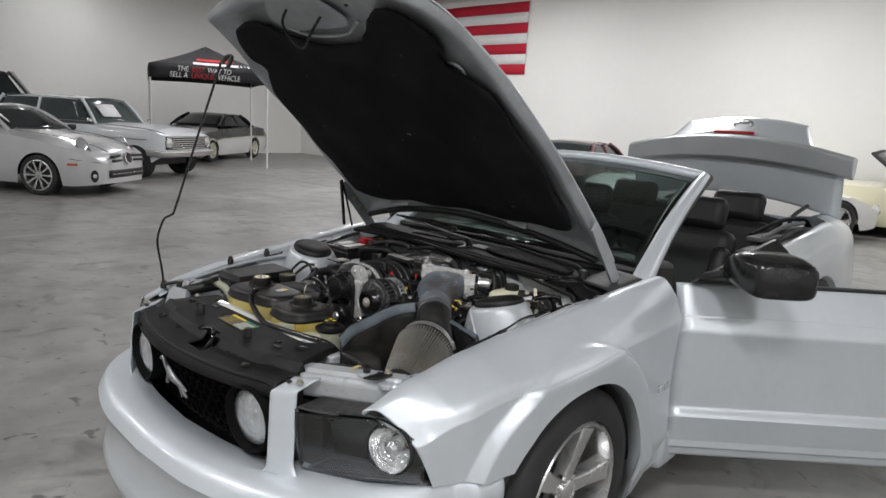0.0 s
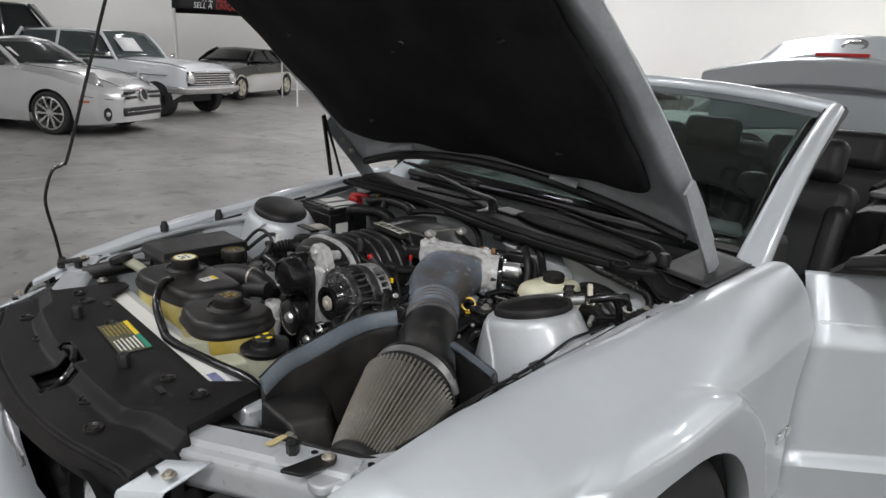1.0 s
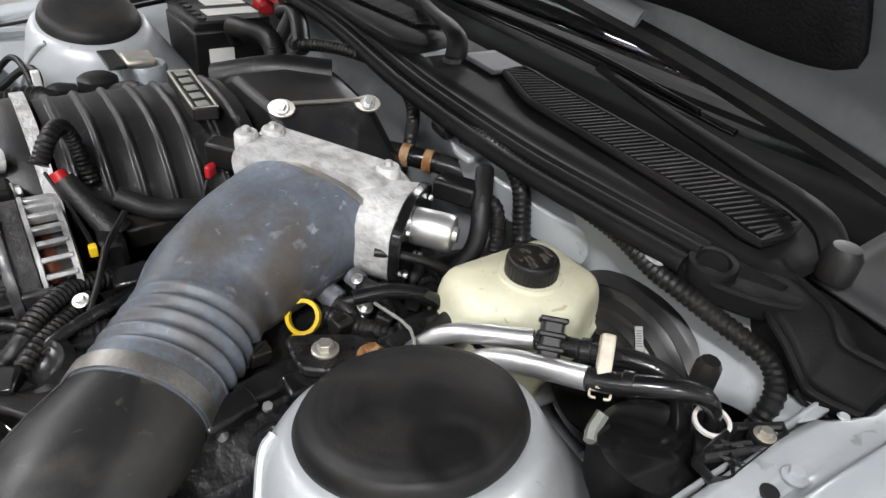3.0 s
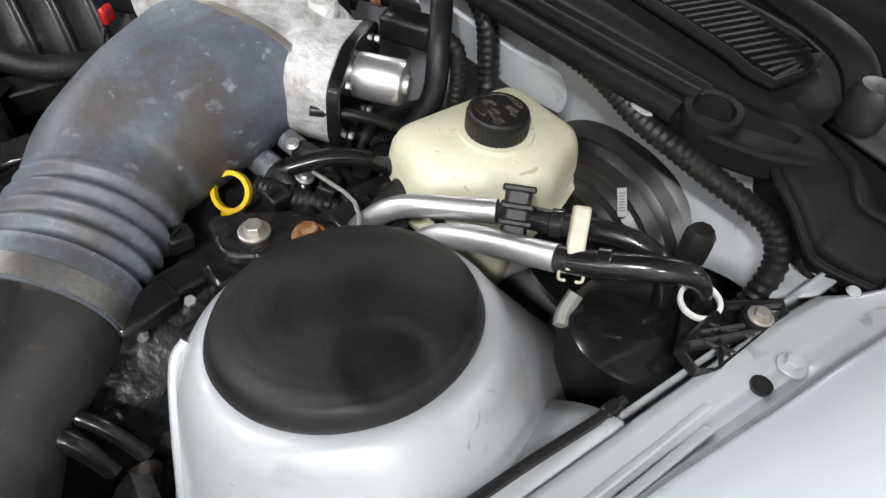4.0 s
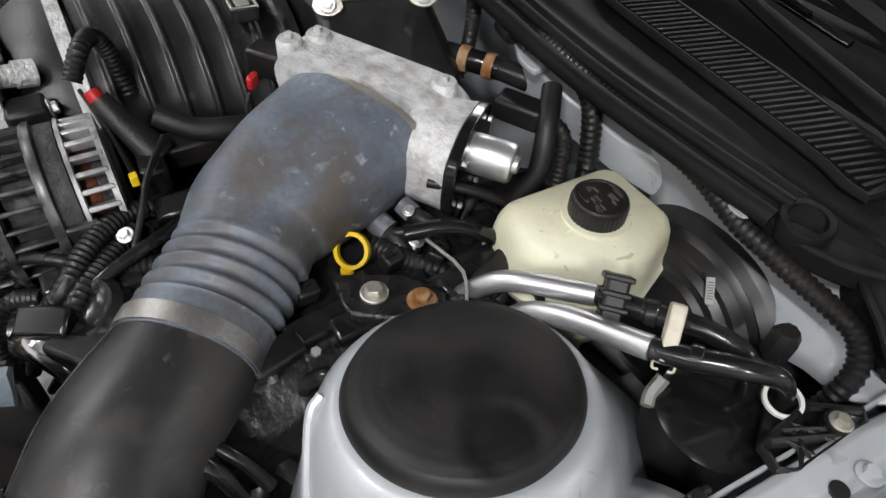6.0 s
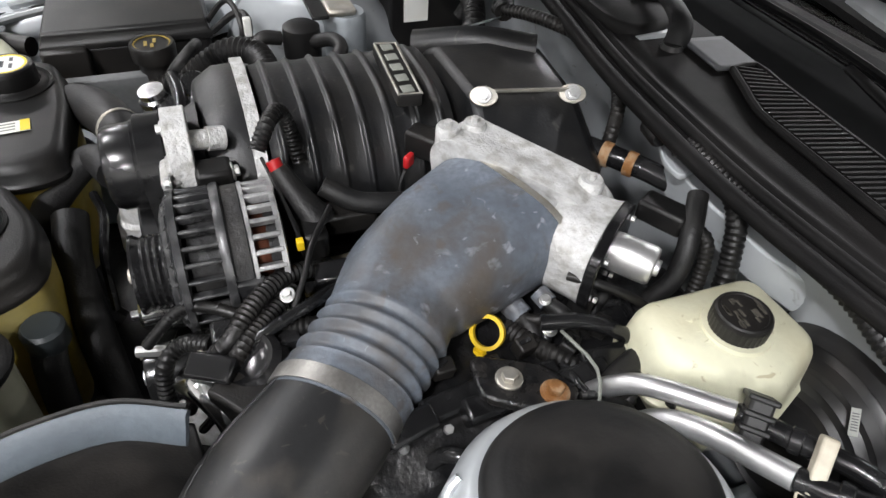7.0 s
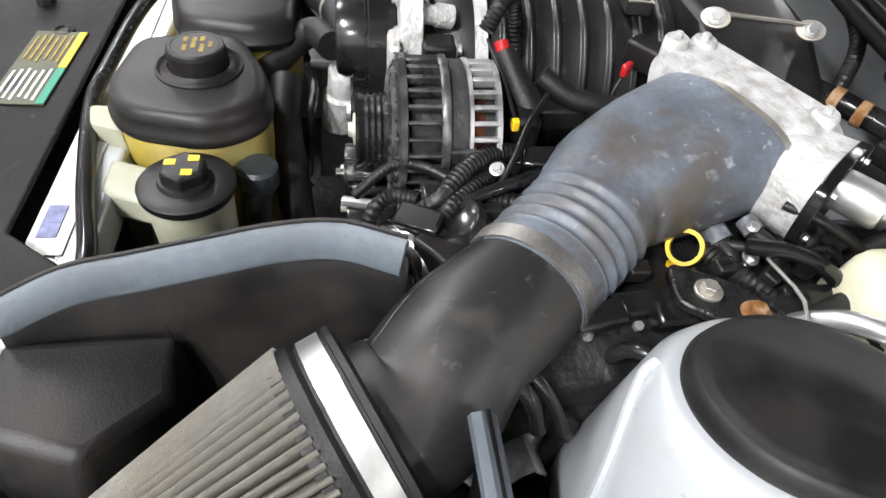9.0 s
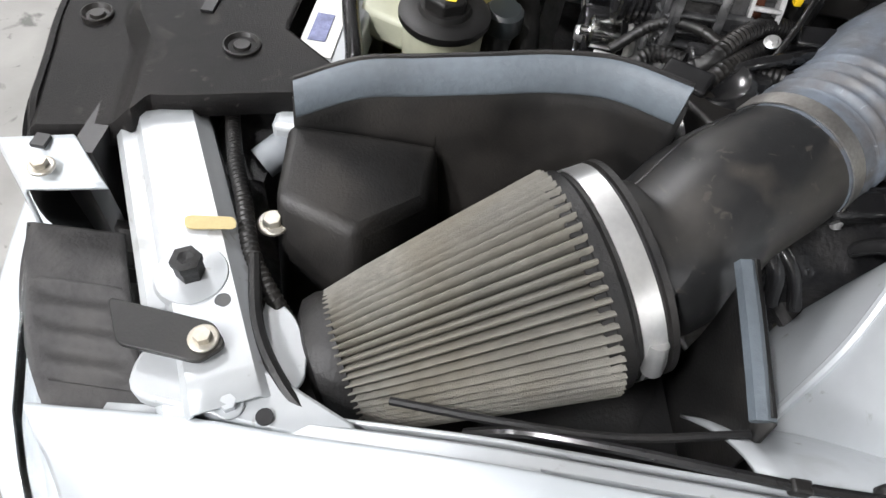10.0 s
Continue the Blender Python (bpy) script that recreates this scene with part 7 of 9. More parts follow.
part("mould_seam", tube([r[5] for r in rings[3:-2]], 0.0012, 6, 1, straight=True), TUBEBLACK, it)
d2 = Vector((-0.60, 0.52, 0.10)).normalized()
B1 = Vector((0.318, -0.040, 0.862))
rings, bel = [], [cl2 + d2 * 0.002, B1]
for k in range(57):
    t = k / 56
    p = bel[0].lerp(bel[1], t)
    rr = 0.0582 + (0.0028 * (1 - 2 * abs(math.sin((t - 0.34) * 6.0 * math.pi)) ** 1.6) if t > 0.34 else 0.0012)
    rings.append(ring_at(p, d2, rr * (1 - 0.03 * t), 44, 1.0 + 0.05 * t, 1.0 - 0.04 * t))
DUCT = [(0.0, 0.0575, 1.04, 0.96), (0.15, 0.0570, 1.06, 0.94), (0.40, 0.0625, 1.12, 0.86), (0.68, 0.0700, 1.15, 0.76), (0.90, 0.0755, 1.14, 0.69), (0.97, 0.0760, 1.12, 0.67), (1.0, 0.0745, 1.10, 0.65)]
T1 = Vector((0.219, 0.131, 0.893))
pth = spline([B1, B1 + d2 * 0.05, Vector((0.251, 0.051, 0.881)), T1], 10)
for i, p in enumerate(pth[1:], 1):
    t = i / (len(pth) - 1)
    d = pth[min(i + 1, len(pth) - 1)] - pth[i - 1]
    rr, rx, ry = (table([(q[0], q[j]) for q in DUCT], t) for j in (1, 2, 3))
    rings.append(ring_at(p, d, rr, 44, rx, ry, power=2.0 + 1.2 * t))
dk = part("intake_duct", loft(rings), BLUEGREY, main_car, "weathered blue-grey rubber intake duct with bellows", angle=60)
rg = [ring_at(cl2 + d2 * o, d2, r, 44) for o, r in ((0.004, 0.0600), (0.004, 0.0614), (0.020, 0.0614), (0.020, 0.0600))]
c2 = part("hose_clamp", loft(rg, cap=False), mat("worn_clamp_steel", (0.42, 0.41, 0.39), 0.42, 0.85, 0.25, 30.0, dirt=(0.2, 0.18, 0.15), dscale=20.0, damt=0.5), dk, "steel hose clamp")
wp = min(ring_at(cl2 + d2 * 0.012, d2, 0.0640, 44), key=lambda p: (p - Vector((0.425, -0.070, 0.83))).length)
part("clamp_screw", lathe([(0.0045, -0.010), (0.0045, 0.010), (0, 0.010)], aim(wp, (0.3, 0.3, -1)), 12), STEEL, c2)
part("clamp_worm", box((0, 0, 0.003), (0.008, 0.010, 0.012), aim(wp, (0.3, 0.3, -1))), STEEL, c2, bevel=0.002)
dd = (pth[-1] - pth[-2]).normalized()
rg = [ring_at(T1 - dd * o, dd, r, 44, 1.12, 0.67, power=3.2) for o, r in ((0.010, 0.0765), (0.010, 0.078), (0.003, 0.078), (0.003, 0.0765))]
part("duct_clamp", loft(rg, cap=False), DULLZINC, dk)
part("duct_nipple", tube([(0.285, 0.085, 0.856), (0.308, 0.095, 0.848), (0.325, 0.102, 0.842)], 0.013, 12, 4), BLUEGREY, dk)
part("duct_nipple", tube([(0.318, 0.120, 0.866), (0.332, 0.125, 0.862)], 0.010, 12, 4), BLUEGREY, dk)
part("breather_elbow", tube([(0.323, 0.101, 0.843), (0.345, 0.106, 0.838), (0.357, 0.108, 0.815), (0.352, 0.115, 0.76)], 0.009, 12, 6), RUBBER, main_car)
part("breather_elbow", tube([(0.332, 0.125, 0.862), (0.352, 0.135, 0.858), (0.362, 0.142, 0.83), (0.36, 0.15, 0.76)], 0.008, 12, 6), RUBBER, main_car)

n1 = Vector((0.61, -0.78, 0)).normalized()
sd = Vector((0.78, 0.61, 0)).normalized()
TC = Vector((0.198, 0.158, 0.895))
tb = part("throttle_body", loft([[TC + n1 * o + sd * a * k + Vector((0, 0, b * k - 0.10 * a)) for a, b in rounded([(-0.104, 0.030), (-0.082, 0.052), (0.070, 0.052), (0.098, 0.034), (0.108, -0.02), (0.10, -0.055), (-0.09, -0.055)], 0.014, 4)] for o, k in ((0.040, 0.985), (0.034, 1.0), (0.014, 1.0), (0.010, 0.97), (0.002, 0.96), (-0.004, 0.99), (-0.018, 0.97))]), CASTALU, main_car, "rough cast aluminium throttle body", angle=40)
for a, o in ((-0.070, 0.0), (0.070, 0.002), (-0.088, 0.026)):
    q = TC + sd * a + n1 * o + Vector((0, 0, 0.049 - 0.10 * a))
    part("cast_boss", lathe([(0.0135, -0.02), (0.0135, 0.004), (0.0115, 0.0075), (0, 0.0075)], aim(q, (0, 0, 1)), 20), CASTALU, tb)
    bolt(q + Vector((0, 0, 0.0075)), UP, 0.0075, tb, CASTALU, False)
mo = TC + sd * 0.112 + n1 * 0.045 + Vector((0, 0, 0.004))
GEAR = [(-0.050, 0.034), (0.012, 0.040), (0.050, 0.020), (0.054, -0.030), (0.030, -0.058), (-0.020, -0.048), (-0.050, -0.010)]
part("gear_housing", loft([[mo + sd * o + n1 * a * k + Vector((0, 0, b * k)) for a, b in rounded(GEAR, 0.014, 4)] for o, k in ((-0.06, 0.80), (-0.045, 0.94), (-0.012, 0.97), (-0.003, 1.0))]), CASTALU, tb, bevel=0.002)
gp = part("gear_cover", loft([[mo + sd * o + n1 * a * 1.03 + Vector((0, 0, b * 1.03)) for a, b in rounded(GEAR, 0.014, 4)] for o in (-0.004, 0.008)]), GLOSSBLACK, tb, "black gear cover", bevel=0.002)
part("throttle_motor", lathe([(0.0195, 0.0), (0.020, 0.004), (0.020, 0.038), (0.018, 0.042), (0.009, 0.043), (0.008, 0.047), (0, 0.047)], aim(mo + sd * 0.008 + n1 * 0.006 + Vector((0, 0, 0.010)), sd), 32), STEEL, tb, "bright steel throttle motor")
for a, b in ((-0.036, 0.022), (0.036, 0.018), (0.036, -0.034), (-0.012, -0.038)):
    bolt(mo + sd * 0.009 + n1 * a + Vector((0, 0, b)), sd, 0.0055, tb, STEEL, False)
part("throttle_plug", box((0, 0, 0), (0.05, 0.028, 0.024), aim(mo + sd * 0.035 - n1 * 0.055 + Vector((0, 0, 0.028)), UP, 30)), PLASTIC, tb, bevel=0.004)
part("plug_wire", tube([mo + sd * 0.06 - n1 * 0.05 + Vector((0, 0, 0.03)), mo + sd * 0.085 - n1 * 0.04 + Vector((0, 0, 0.02)), mo + sd * 0.09 - n1 * 0.01 + Vector((0, 0, -0.04)), mo + sd * 0.07 + Vector((0, 0, -0.10))], 0.008, 10, 6, rib=0.0012, pitch=0.005), PLASTIC, tb)
part("copper_wire", tube([mo + sd * 0.058 - n1 * 0.05 + Vector((0, 0, 0.036)), mo + sd * 0.075 - n1 * 0.044 + Vector((0, 0, 0.032))], 0.002, 6, 3), mat("orange_wire", (0.6, 0.14, 0.05), 0.5), tb)
part("bypass_strap", tube([(0.335, 0.165, 0.87), (0.342, 0.150, 0.83), (0.345, 0.13, 0.79), (0.33, 0.09, 0.76)], 0.012, 8, 6, flat=0.4), PLASTIC, main_car)
rs = part("red_sensor", box((0, 0, 0), (0.055, 0.028, 0.03), aim((0.125, 0.072, 0.925), UP, 40)), PLASTIC, main_car, bevel=0.004)
part("sensor_plug", box((0, 0, 0), (0.007, 0.016, 0.016), aim((0.138, 0.042, 0.918), UP, 40)), RED, rs, "red connector", bevel=0.003)
part("sensor_wires", tube([(0.147, 0.035, 0.912), (0.152, 0.028, 0.895), (0.16, 0.03, 0.875)], 0.0022, 6, 4), RUBBER, rs)

# supercharger: ribbed black case with a pale seam band, nose pulley and rear plenum
def case_ring(y, grow=0.0):
    pts = [(-0.105, 0.78), (-0.110, 0.85), (-0.100, 0.915), (-0.075, 0.943), (-0.03, 0.951), (0.03, 0.949), (0.066, 0.936), (0.095, 0.908), (0.115, 0.87), (0.122, 0.83), (0.115, 0.78)]
    cx, cz = 0.005, 0.85
    p2 = spline([(x, 0, z) for x, z in pts], 3)
    return [Vector((cx + (p.x - cx) * (1 + grow), y, cz + (p.z - cz) * (1 + grow))) for p in p2]


rings = []
for k in range(169):
    t = k / 168
    ph = (t * 7.0) % 1.0
    rings.append(case_ring(-0.098 + 0.215 * t, 0.030 * max(0.0, 1 - (abs(ph - 0.5) / 0.15) ** 2) - 0.006 * math.cos(2 * math.pi * ph)))
sc = part("supercharger", loft(rings), ENGINEBLACK, main_car, "black ribbed supercharger case", angle=50)
part("front_case", loft([case_ring(-0.112, 0.04), case_ring(-0.14, 0.03), case_ring(-0.165, -0.10), case_ring(-0.172, -0.35)]), ENGINEBLACK, sc, bevel=0.004)
part("seam_band", loft([case_ring(-0.117, 0.04), case_ring(-0.117, 0.085), case_ring(-0.103, 0.085), case_ring(-0.103, 0.04)], cap=False), CASTALU, sc, "pale cast seam flange")
lp = part("name_plate", prism(rounded([(-0.038, 0.052), (0.090, 0.044), (0.094, 0.072), (-0.034, 0.082)], 0.004), 0.956, 0.971), PLASTIC, sc, "black name plate with plain raised bars", bevel=0.0015)
for k in range(5):
    part("raised_bar", box((-0.022 + 0.0255 * k, 0.0655 - 0.0018 * k, 0.9718), (0.015, 0.014, 0.002), None), LABELGREY, lp, bevel=0.001)
part("plate_rim", tube([(-0.036, 0.054, 0.971), (0.089, 0.046, 0.971), (0.092, 0.071, 0.971), (-0.032, 0.080, 0.971), (-0.036, 0.054, 0.971)], 0.0018, 6, 1, straight=True), DULLZINC, lp)
PUL = Vector((0.030, -0.20, 0.893))
np_ = part("nose_pulley", lathe([(0.040, 0.0), (0.0485, 0.002), (0.0515, 0.004), (0.0515, 0.030), (0.0500, 0.032), (0.0500, 0.035), (0.0480, 0.036), (0.0475, 0.058), (0.0440, 0.066), (0.0400, 0.068), (0.0380, 0.064), (0.0, 0.064)], aim(PUL, (0, -1, 0)), 48), GLOSSBLACK, main_car, "black grooved supercharger pulley", angle=25)
part("nose_cone", tube([(0.030, -0.165, 0.893), (0.030, -0.205, 0.893)], [0.060, 0.042], 24, 2), ENGINEBLACK, np_)
XZ = Matrix(((1, 0, 0, 0), (0, 0, -1, 0), (0, 1, 0, 0), (0, 0, 0, 1)))
ib = part("idler_bracket", prism(rounded([(0.040, 0.955), (0.056, 0.975), (0.092, 0.970), (0.108, 0.945), (0.122, 0.905), (0.128, 0.872), (0.088, 0.868), (0.076, 0.915), (0.052, 0.928)], 0.006, 3), 0.176, 0.200, XZ), CASTALU, main_car, "cast aluminium bracket", bevel=0.003)
part("bracket_tube", tube([(0.082, -0.180, 0.947), (0.075, -0.142, 0.940)], 0.0105, 18, 2), CASTALU, ib)
part("tube_collar", tube([(0.078, -0.160, 0.9435), (0.075, -0.143, 0.940)], 0.0128, 18, 2), CASTALU, ib)
part("bracket_block", box((0.112, -0.160, 0.915), (0.032, 0.036, 0.036)), PLASTIC, ib, bevel=0.004)
bolt((0.112, -0.142, 0.922), (0, 1, 0.1), 0.010, ib, STEEL)
bolt((0.118, -0.201, 0.925), (0, -1, 0), 0.009, ib, STEEL)
bolt((0.066, -0.201, 0.955), (0, -1, 0), 0.008, ib, STEEL)
# rear plenum
pl = part("rear_plenum", loft([[Vector(p) for p in ring] for ring in (
    [(-0.10, 0.11, 0.83), (-0.10, 0.13, 0.925), (-0.045, 0.135, 0.953), (0.085, 0.138, 0.955), (0.15, 0.125, 0.925), (0.16, 0.12, 0.83)],
    [(-0.11, 0.20, 0.83), (-0.11, 0.20, 0.935), (-0.03, 0.205, 0.958), (0.09, 0.205, 0.955), (0.18, 0.20, 0.915), (0.19, 0.20, 0.83)],
    [(-0.10, 0.29, 0.83), (-0.10, 0.28, 0.925), (-0.02, 0.275, 0.950), (0.095, 0.265, 0.948), (0.195, 0.255, 0.905), (0.20, 0.26, 0.83)],
    [(-0.08, 0.31, 0.83), (-0.08, 0.30, 0.90), (-0.02, 0.295, 0.92), (0.09, 0.285, 0.92), (0.17, 0.275, 0.89), (0.18, 0.28, 0.83)])]), ENGINEBLACK, main_car, "black plenum behind the supercharger", bevel=0.008)
part("plenum_lobe", tube([(-0.10, 0.13, 0.93), (-0.055, 0.20, 0.948), (-0.02, 0.27, 0.945)], 0.022, 12, 6), ENGINEBLACK, pl)
part("steel_strap", tube([(0.092, 0.150, 0.962), (0.103, 0.256, 0.956)], 0.004, 6, 2, flat=0.6), DULLZINC, pl)
for p in ((0.094, 0.146, 0.957), (0.104, 0.258, 0.950)):
    part("strap_lug", lathe([(0.017, 0), (0.016, 0.004), (0, 0.005)], aim(p, (0.7, -0.3, 0.6)) @ Matrix.Diagonal((1, 0.7, 1, 1)), 16), DULLZINC, pl)
    bolt(Vector(p) + Vector((0.004, -0.002, 0.004)), (0.7, -0.3, 0.6), 0.0095, pl, STEEL)
# crumpled bag beside the plenum, drawn as a slanted sheet
part("plastic_bag", sheet(lambda u, v: Vector((-0.20 + 0.09 * u, 0.17 + 0.09 * v, 0.885 + 0.05 * u + 0.02 * v)), 3, 3), mat("silvery_bag_film", (0.30, 0.33, 0.33), 0.35, 0.6, 0.3, 40.0), main_car, "crumpled silvery plastic bag", solid=0.002)

# alternator
AM = aim((0.184, -0.205, 0.874), (0, 1, 0)) @ Matrix.Diagonal((1, 1, 0.84, 1))
al = part("alternator", lathe([(0.052, 0.004), (0.058, 0.012), (0.058, 0.045), (0.064, 0.048), (0.069, 0.050), (0.069, 0.074), (0.062, 0.076), (0.055, 0.078), (0.055, 0.108), (0.03, 0.112), (0, 0.112)], AM, 48), DARKBAY, main_car, "black alternator with slotted ends", angle=30)
part("copper_winding", lathe([(0.0545, 0.080), (0.0560, 0.084), (0.0560, 0.094), (0.0545, 0.098)], AM, 40, cap=False), COPPER, al)
ALTB = mat("alternator_black", (0.034, 0.0345, 0.036), 0.26, 0.2, 0.3, 30.0, dirt=(0.20, 0.20, 0.20), dscale=55.0, damt=0.5)
ALTS = mat("alternator_grey", (0.52, 0.52, 0.52), 0.40, 0.6, 0.2, 40.0, dirt=(0.07, 0.07, 0.07), dscale=42.0, damt=0.7)
for k in range(28):
    mm = AM @ Matrix.Rotation(2 * math.pi * k / 28, 4, "Z")
    part("cage_bar", box((0.0665, 0, 0.026), (0.011, 0.0042, 0.054), mm), ALTB, al, bevel=0.0018)
    part("rear_cage_bar", box((0.064, 0, 0.093), (0.010, 0.0048, 0.036), mm), ALTS, al, bevel=0.0012)
part("cage_ring", lathe([(0.064, -0.004), (0.0735, -0.002), (0.0735, 0.006), (0.064, 0.008)], AM, 44, cap=False), ALTB, al)
part("cage_ring", lathe([(0.0715, 0.044), (0.0735, 0.048), (0.0735, 0.054), (0.069, 0.056)], AM, 44, cap=False), ALTB, al)
part("cage_ring", lathe([(0.060, 0.074), (0.0705, 0.076), (0.0705, 0.080), (0.060, 0.081)], AM, 44, cap=False), ALTS, al)
part("cage_ring", lathe([(0.052, 0.108), (0.068, 0.107), (0.068, 0.113), (0.05, 0.116)], AM, 44, cap=False), ALTS, al)
for k in range(22):
    mm = AM @ Matrix.Rotation(2 * math.pi * (k + 0.5) / 22, 4, "Z")
    part("front_spoke", tube([mm @ Vector((0.030, 0, -0.012)), mm @ Vector((0.052, 0, -0.010)), mm @ Vector((0.066, 0, -0.002))], 0.0032, 6, 3), ALTB, al)
part("front_ring", lathe([(0.020, -0.016), (0.032, -0.016), (0.034, -0.010), (0.020, -0.008)], AM, 32, cap=False), ALTB, al)
part("alternator_plate", box((0.249, -0.150, 0.888), (0.010, 0.034, 0.018), None), ALTB, al, bevel=0.003)
part("front_collar", lathe([(0.045, -0.012), (0.060, -0.011), (0.064, -0.006), (0.062, 0.0)], AM, 44, cap=False), ALTB, al)
part("regulator", box((0.20, -0.080, 0.892), (0.044, 0.028, 0.034)), PLASTIC, al, bevel=0.006)
part("alternator_lug", box((0.285, -0.195, 0.83), (0.035, 0.02, 0.02)), WHITEPL, al, bevel=0.003)
ap = part("alternator_pulley", lathe([(0.030, -0.002), (0.039, 0.0), (0.039, 0.004), *[(0.037 - (0.002 if k % 2 else 0), 0.006 + 0.003 * k) for k in range(8)], (0.039, 0.033), (0.039, 0.036), (0.028, 0.036), (0.026, 0.022), (0.012, 0.022), (0.012, 0.036), (0, 0.036)], aim((0.188, -0.212, 0.874), (0, -1, 0)), 40), GLOSSBLACK, al, angle=25)
CREAMFACE = mat("dusty_pulley_face", (0.50, 0.47, 0.40), 0.45, 0.3, 0.2, 40.0, dirt=(0.25, 0.22, 0.17), dscale=50.0, damt=0.5)
for c, r, face in (((0.027, -0.250, 0.786), 0.047, CREAMFACE), ((0.118, -0.258, 0.762), 0.034, GLOSSBLACK), ((0.245, -0.255, 0.79), 0.030, GLOSSBLACK)):
    m = aim(c, (0, -1, 0))
    ip = part("belt_pulley", lathe([(r * 0.93, -0.048), (r, -0.046), (r, 0.0), (r * 0.96, 0.003), (r * 0.92, 0.0)], m, 44), GLOSSBLACK, main_car, angle=25)
    part("pulley_face", lathe([(r * 0.92, 0.0005), (r * 0.80, -0.002), (r * 0.55, -0.012), (r * 0.42, -0.014)], m, 40, cap=False), face, ip)
    part("pulley_hub", lathe([(r * 0.43, -0.016), (r * 0.40, -0.004), (r * 0.28, 0.002), (r * 0.24, 0.008), (0, 0.009)], m, 24), STEEL, ip)
part("hub_face", lathe([(0.017, 0.034), (0.016, 0.038), (0.008, 0.039), (0.007, 0.043), (0, 0.043)], aim((0.188, -0.212, 0.874), (0, -1, 0)), 24), CREAMFACE, ap)
BELT = [Vector((0.030 + 0.0530 * math.cos(radians(a)), 0, 0.893 + 0.0530 * math.sin(radians(a)))) for a in range(0, 181, 10)] + [Vector((0.028 + 0.050 * math.cos(radians(a)), 0, 0.70 + 0.050 * math.sin(radians(a)))) for a in range(180, 361, 15)]
rings = []
for k, p in enumerate(BELT):
    d = (BELT[(k + 1) % len(BELT)] - BELT[k - 1]).normalized()
    n = Vector((d.z, 0, -d.x)) * 0.0022
    rings.append([p + Vector((0, y, 0)) + n * q for y, q in ((-0.231, -1), (-0.231, 1), (-0.205, 1), (-0.205, -1))])
part("drive_belt", loft(rings + rings[:1], cap=False), GLOSSBLACK, main_car, "shiny black ribbed drive belt", angle=25)
part("belt_idler", lathe([(0.016, 0.0), (0.017, 0.002), (0.017, 0.030), (0.014, 0.033), (0.006, 0.034), (0.006, 0.042), (0, 0.042)], aim((0.170, -0.228, 0.802), (0, -1, 0)), 28), CHROME, main_car, "bright steel idler")
part("idler_stud", tube([(0.222, -0.265, 0.797), (0.222, -0.215, 0.797)], 0.004, 8, 2), DULLZINC, main_car)
bolt((0.222, -0.232, 0.797), (0, -1, 0), 0.009, main_car, DULLZINC)
part("front_casting", loft([[Vector((x, y, z)) for x, y in ((0.155 - w, -0.245), (0.215 + w, -0.250), (0.235 + w, -0.205), (0.17 - w, -0.185))] for z, w in ((0.64, 0.02), (0.70, 0.012), (0.735, 0.0), (0.745, -0.012))]), CASTALU, main_car, "bright cast aluminium cover", bevel=0.006)
part("sensor_plug", box((0, 0, 0), (0.052, 0.030, 0.024), pose(0.276, -0.188, 0.765, 12, -20, 28)), PLASTIC, main_car, bevel=0.004)
part("bracket_leg", loft([[Vector((x + dx, y, z)) for dx, y in ((-w, -0.212), (w, -0.212), (w, -0.19), (-w, -0.19))] for x, w, z in ((0.092, 0.030, 0.925), (0.085, 0.022, 0.90), (0.075, 0.022, 0.86), (0.078, 0.034, 0.82), (0.10, 0.055, 0.77), (0.11, 0.06, 0.70))]), CASTALU, main_car, bevel=0.006)
part("neck_casting", lathe([(0.026, -0.07), (0.026, -0.02), (0.021, -0.015), (0.021, 0.02), (0.018, 0.024)], aim((-0.035, -0.262, 0.79), (0.1, 0.1, 1)), 20), CASTALU, main_car)
ARM = aim((-0.150, -0.276, 0.640), (-0.42, 0.05, 0.85))
ta = part("tensioner_arm", box((0, 0, 0), (0.050, 0.012, 0.17), ARM), mat("grey_arm", (0.46, 0.47, 0.48), 0.45, 0.5, 0.2, 20.0, dirt=(0.2, 0.19, 0.18), dscale=30.0, damt=0.5), main_car, bevel=0.002)
for z in (-0.05, 0.05):
    bolt(ARM @ Vector((0, -0.007, z)), (0, -1, 0.1), 0.008, ta, DULLZINC)
part("plate_stud", tube([(0.238, -0.262, 0.822), (0.250, -0.225, 0.826)], 0.0055, 8, 2), STEEL, main_car)
vt = part("vent_tube", tube([(0.13, -0.115, 0.955), (0.115, -0.10, 0.975), (0.09, -0.085, 0.972), (0.085, -0.075, 0.945), (0.095, -0.07, 0.91)], 0.009, 10, 7, rib=0.0012, pitch=0.005), PLASTIC, main_car)
part("red_tip", lathe([(0.0075, 0), (0.0075, 0.012), (0, 0.013)], aim((0.157, -0.10, 0.945), (-0.4, -0.2, 0.6)), 12), RED, vt)
part("coil_boot", tube([(0.155, -0.10, 0.948), (0.170, -0.088, 0.925), (0.188, -0.07, 0.895)], [0.010, 0.013, 0.020], 14, 5), RUBBER, vt)
part("fuel_hose", tube([(0.165, -0.06, 0.925), (0.18, -0.03, 0.91), (0.185, 0.0, 0.905), (0.18, 0.035, 0.895)], 0.011, 12, 6), RUBBER, main_car)
part("thin_wire", tube([(0.13, -0.112, 0.945), (0.19, -0.10, 0.925), (0.225, -0.095, 0.912)], 0.0022, 6, 6), RUBBER, main_car)
part("wire_tag", box((0.229, -0.096, 0.910), (0.008, 0.007, 0.011)), YELLOW, main_car, bevel=0.001)
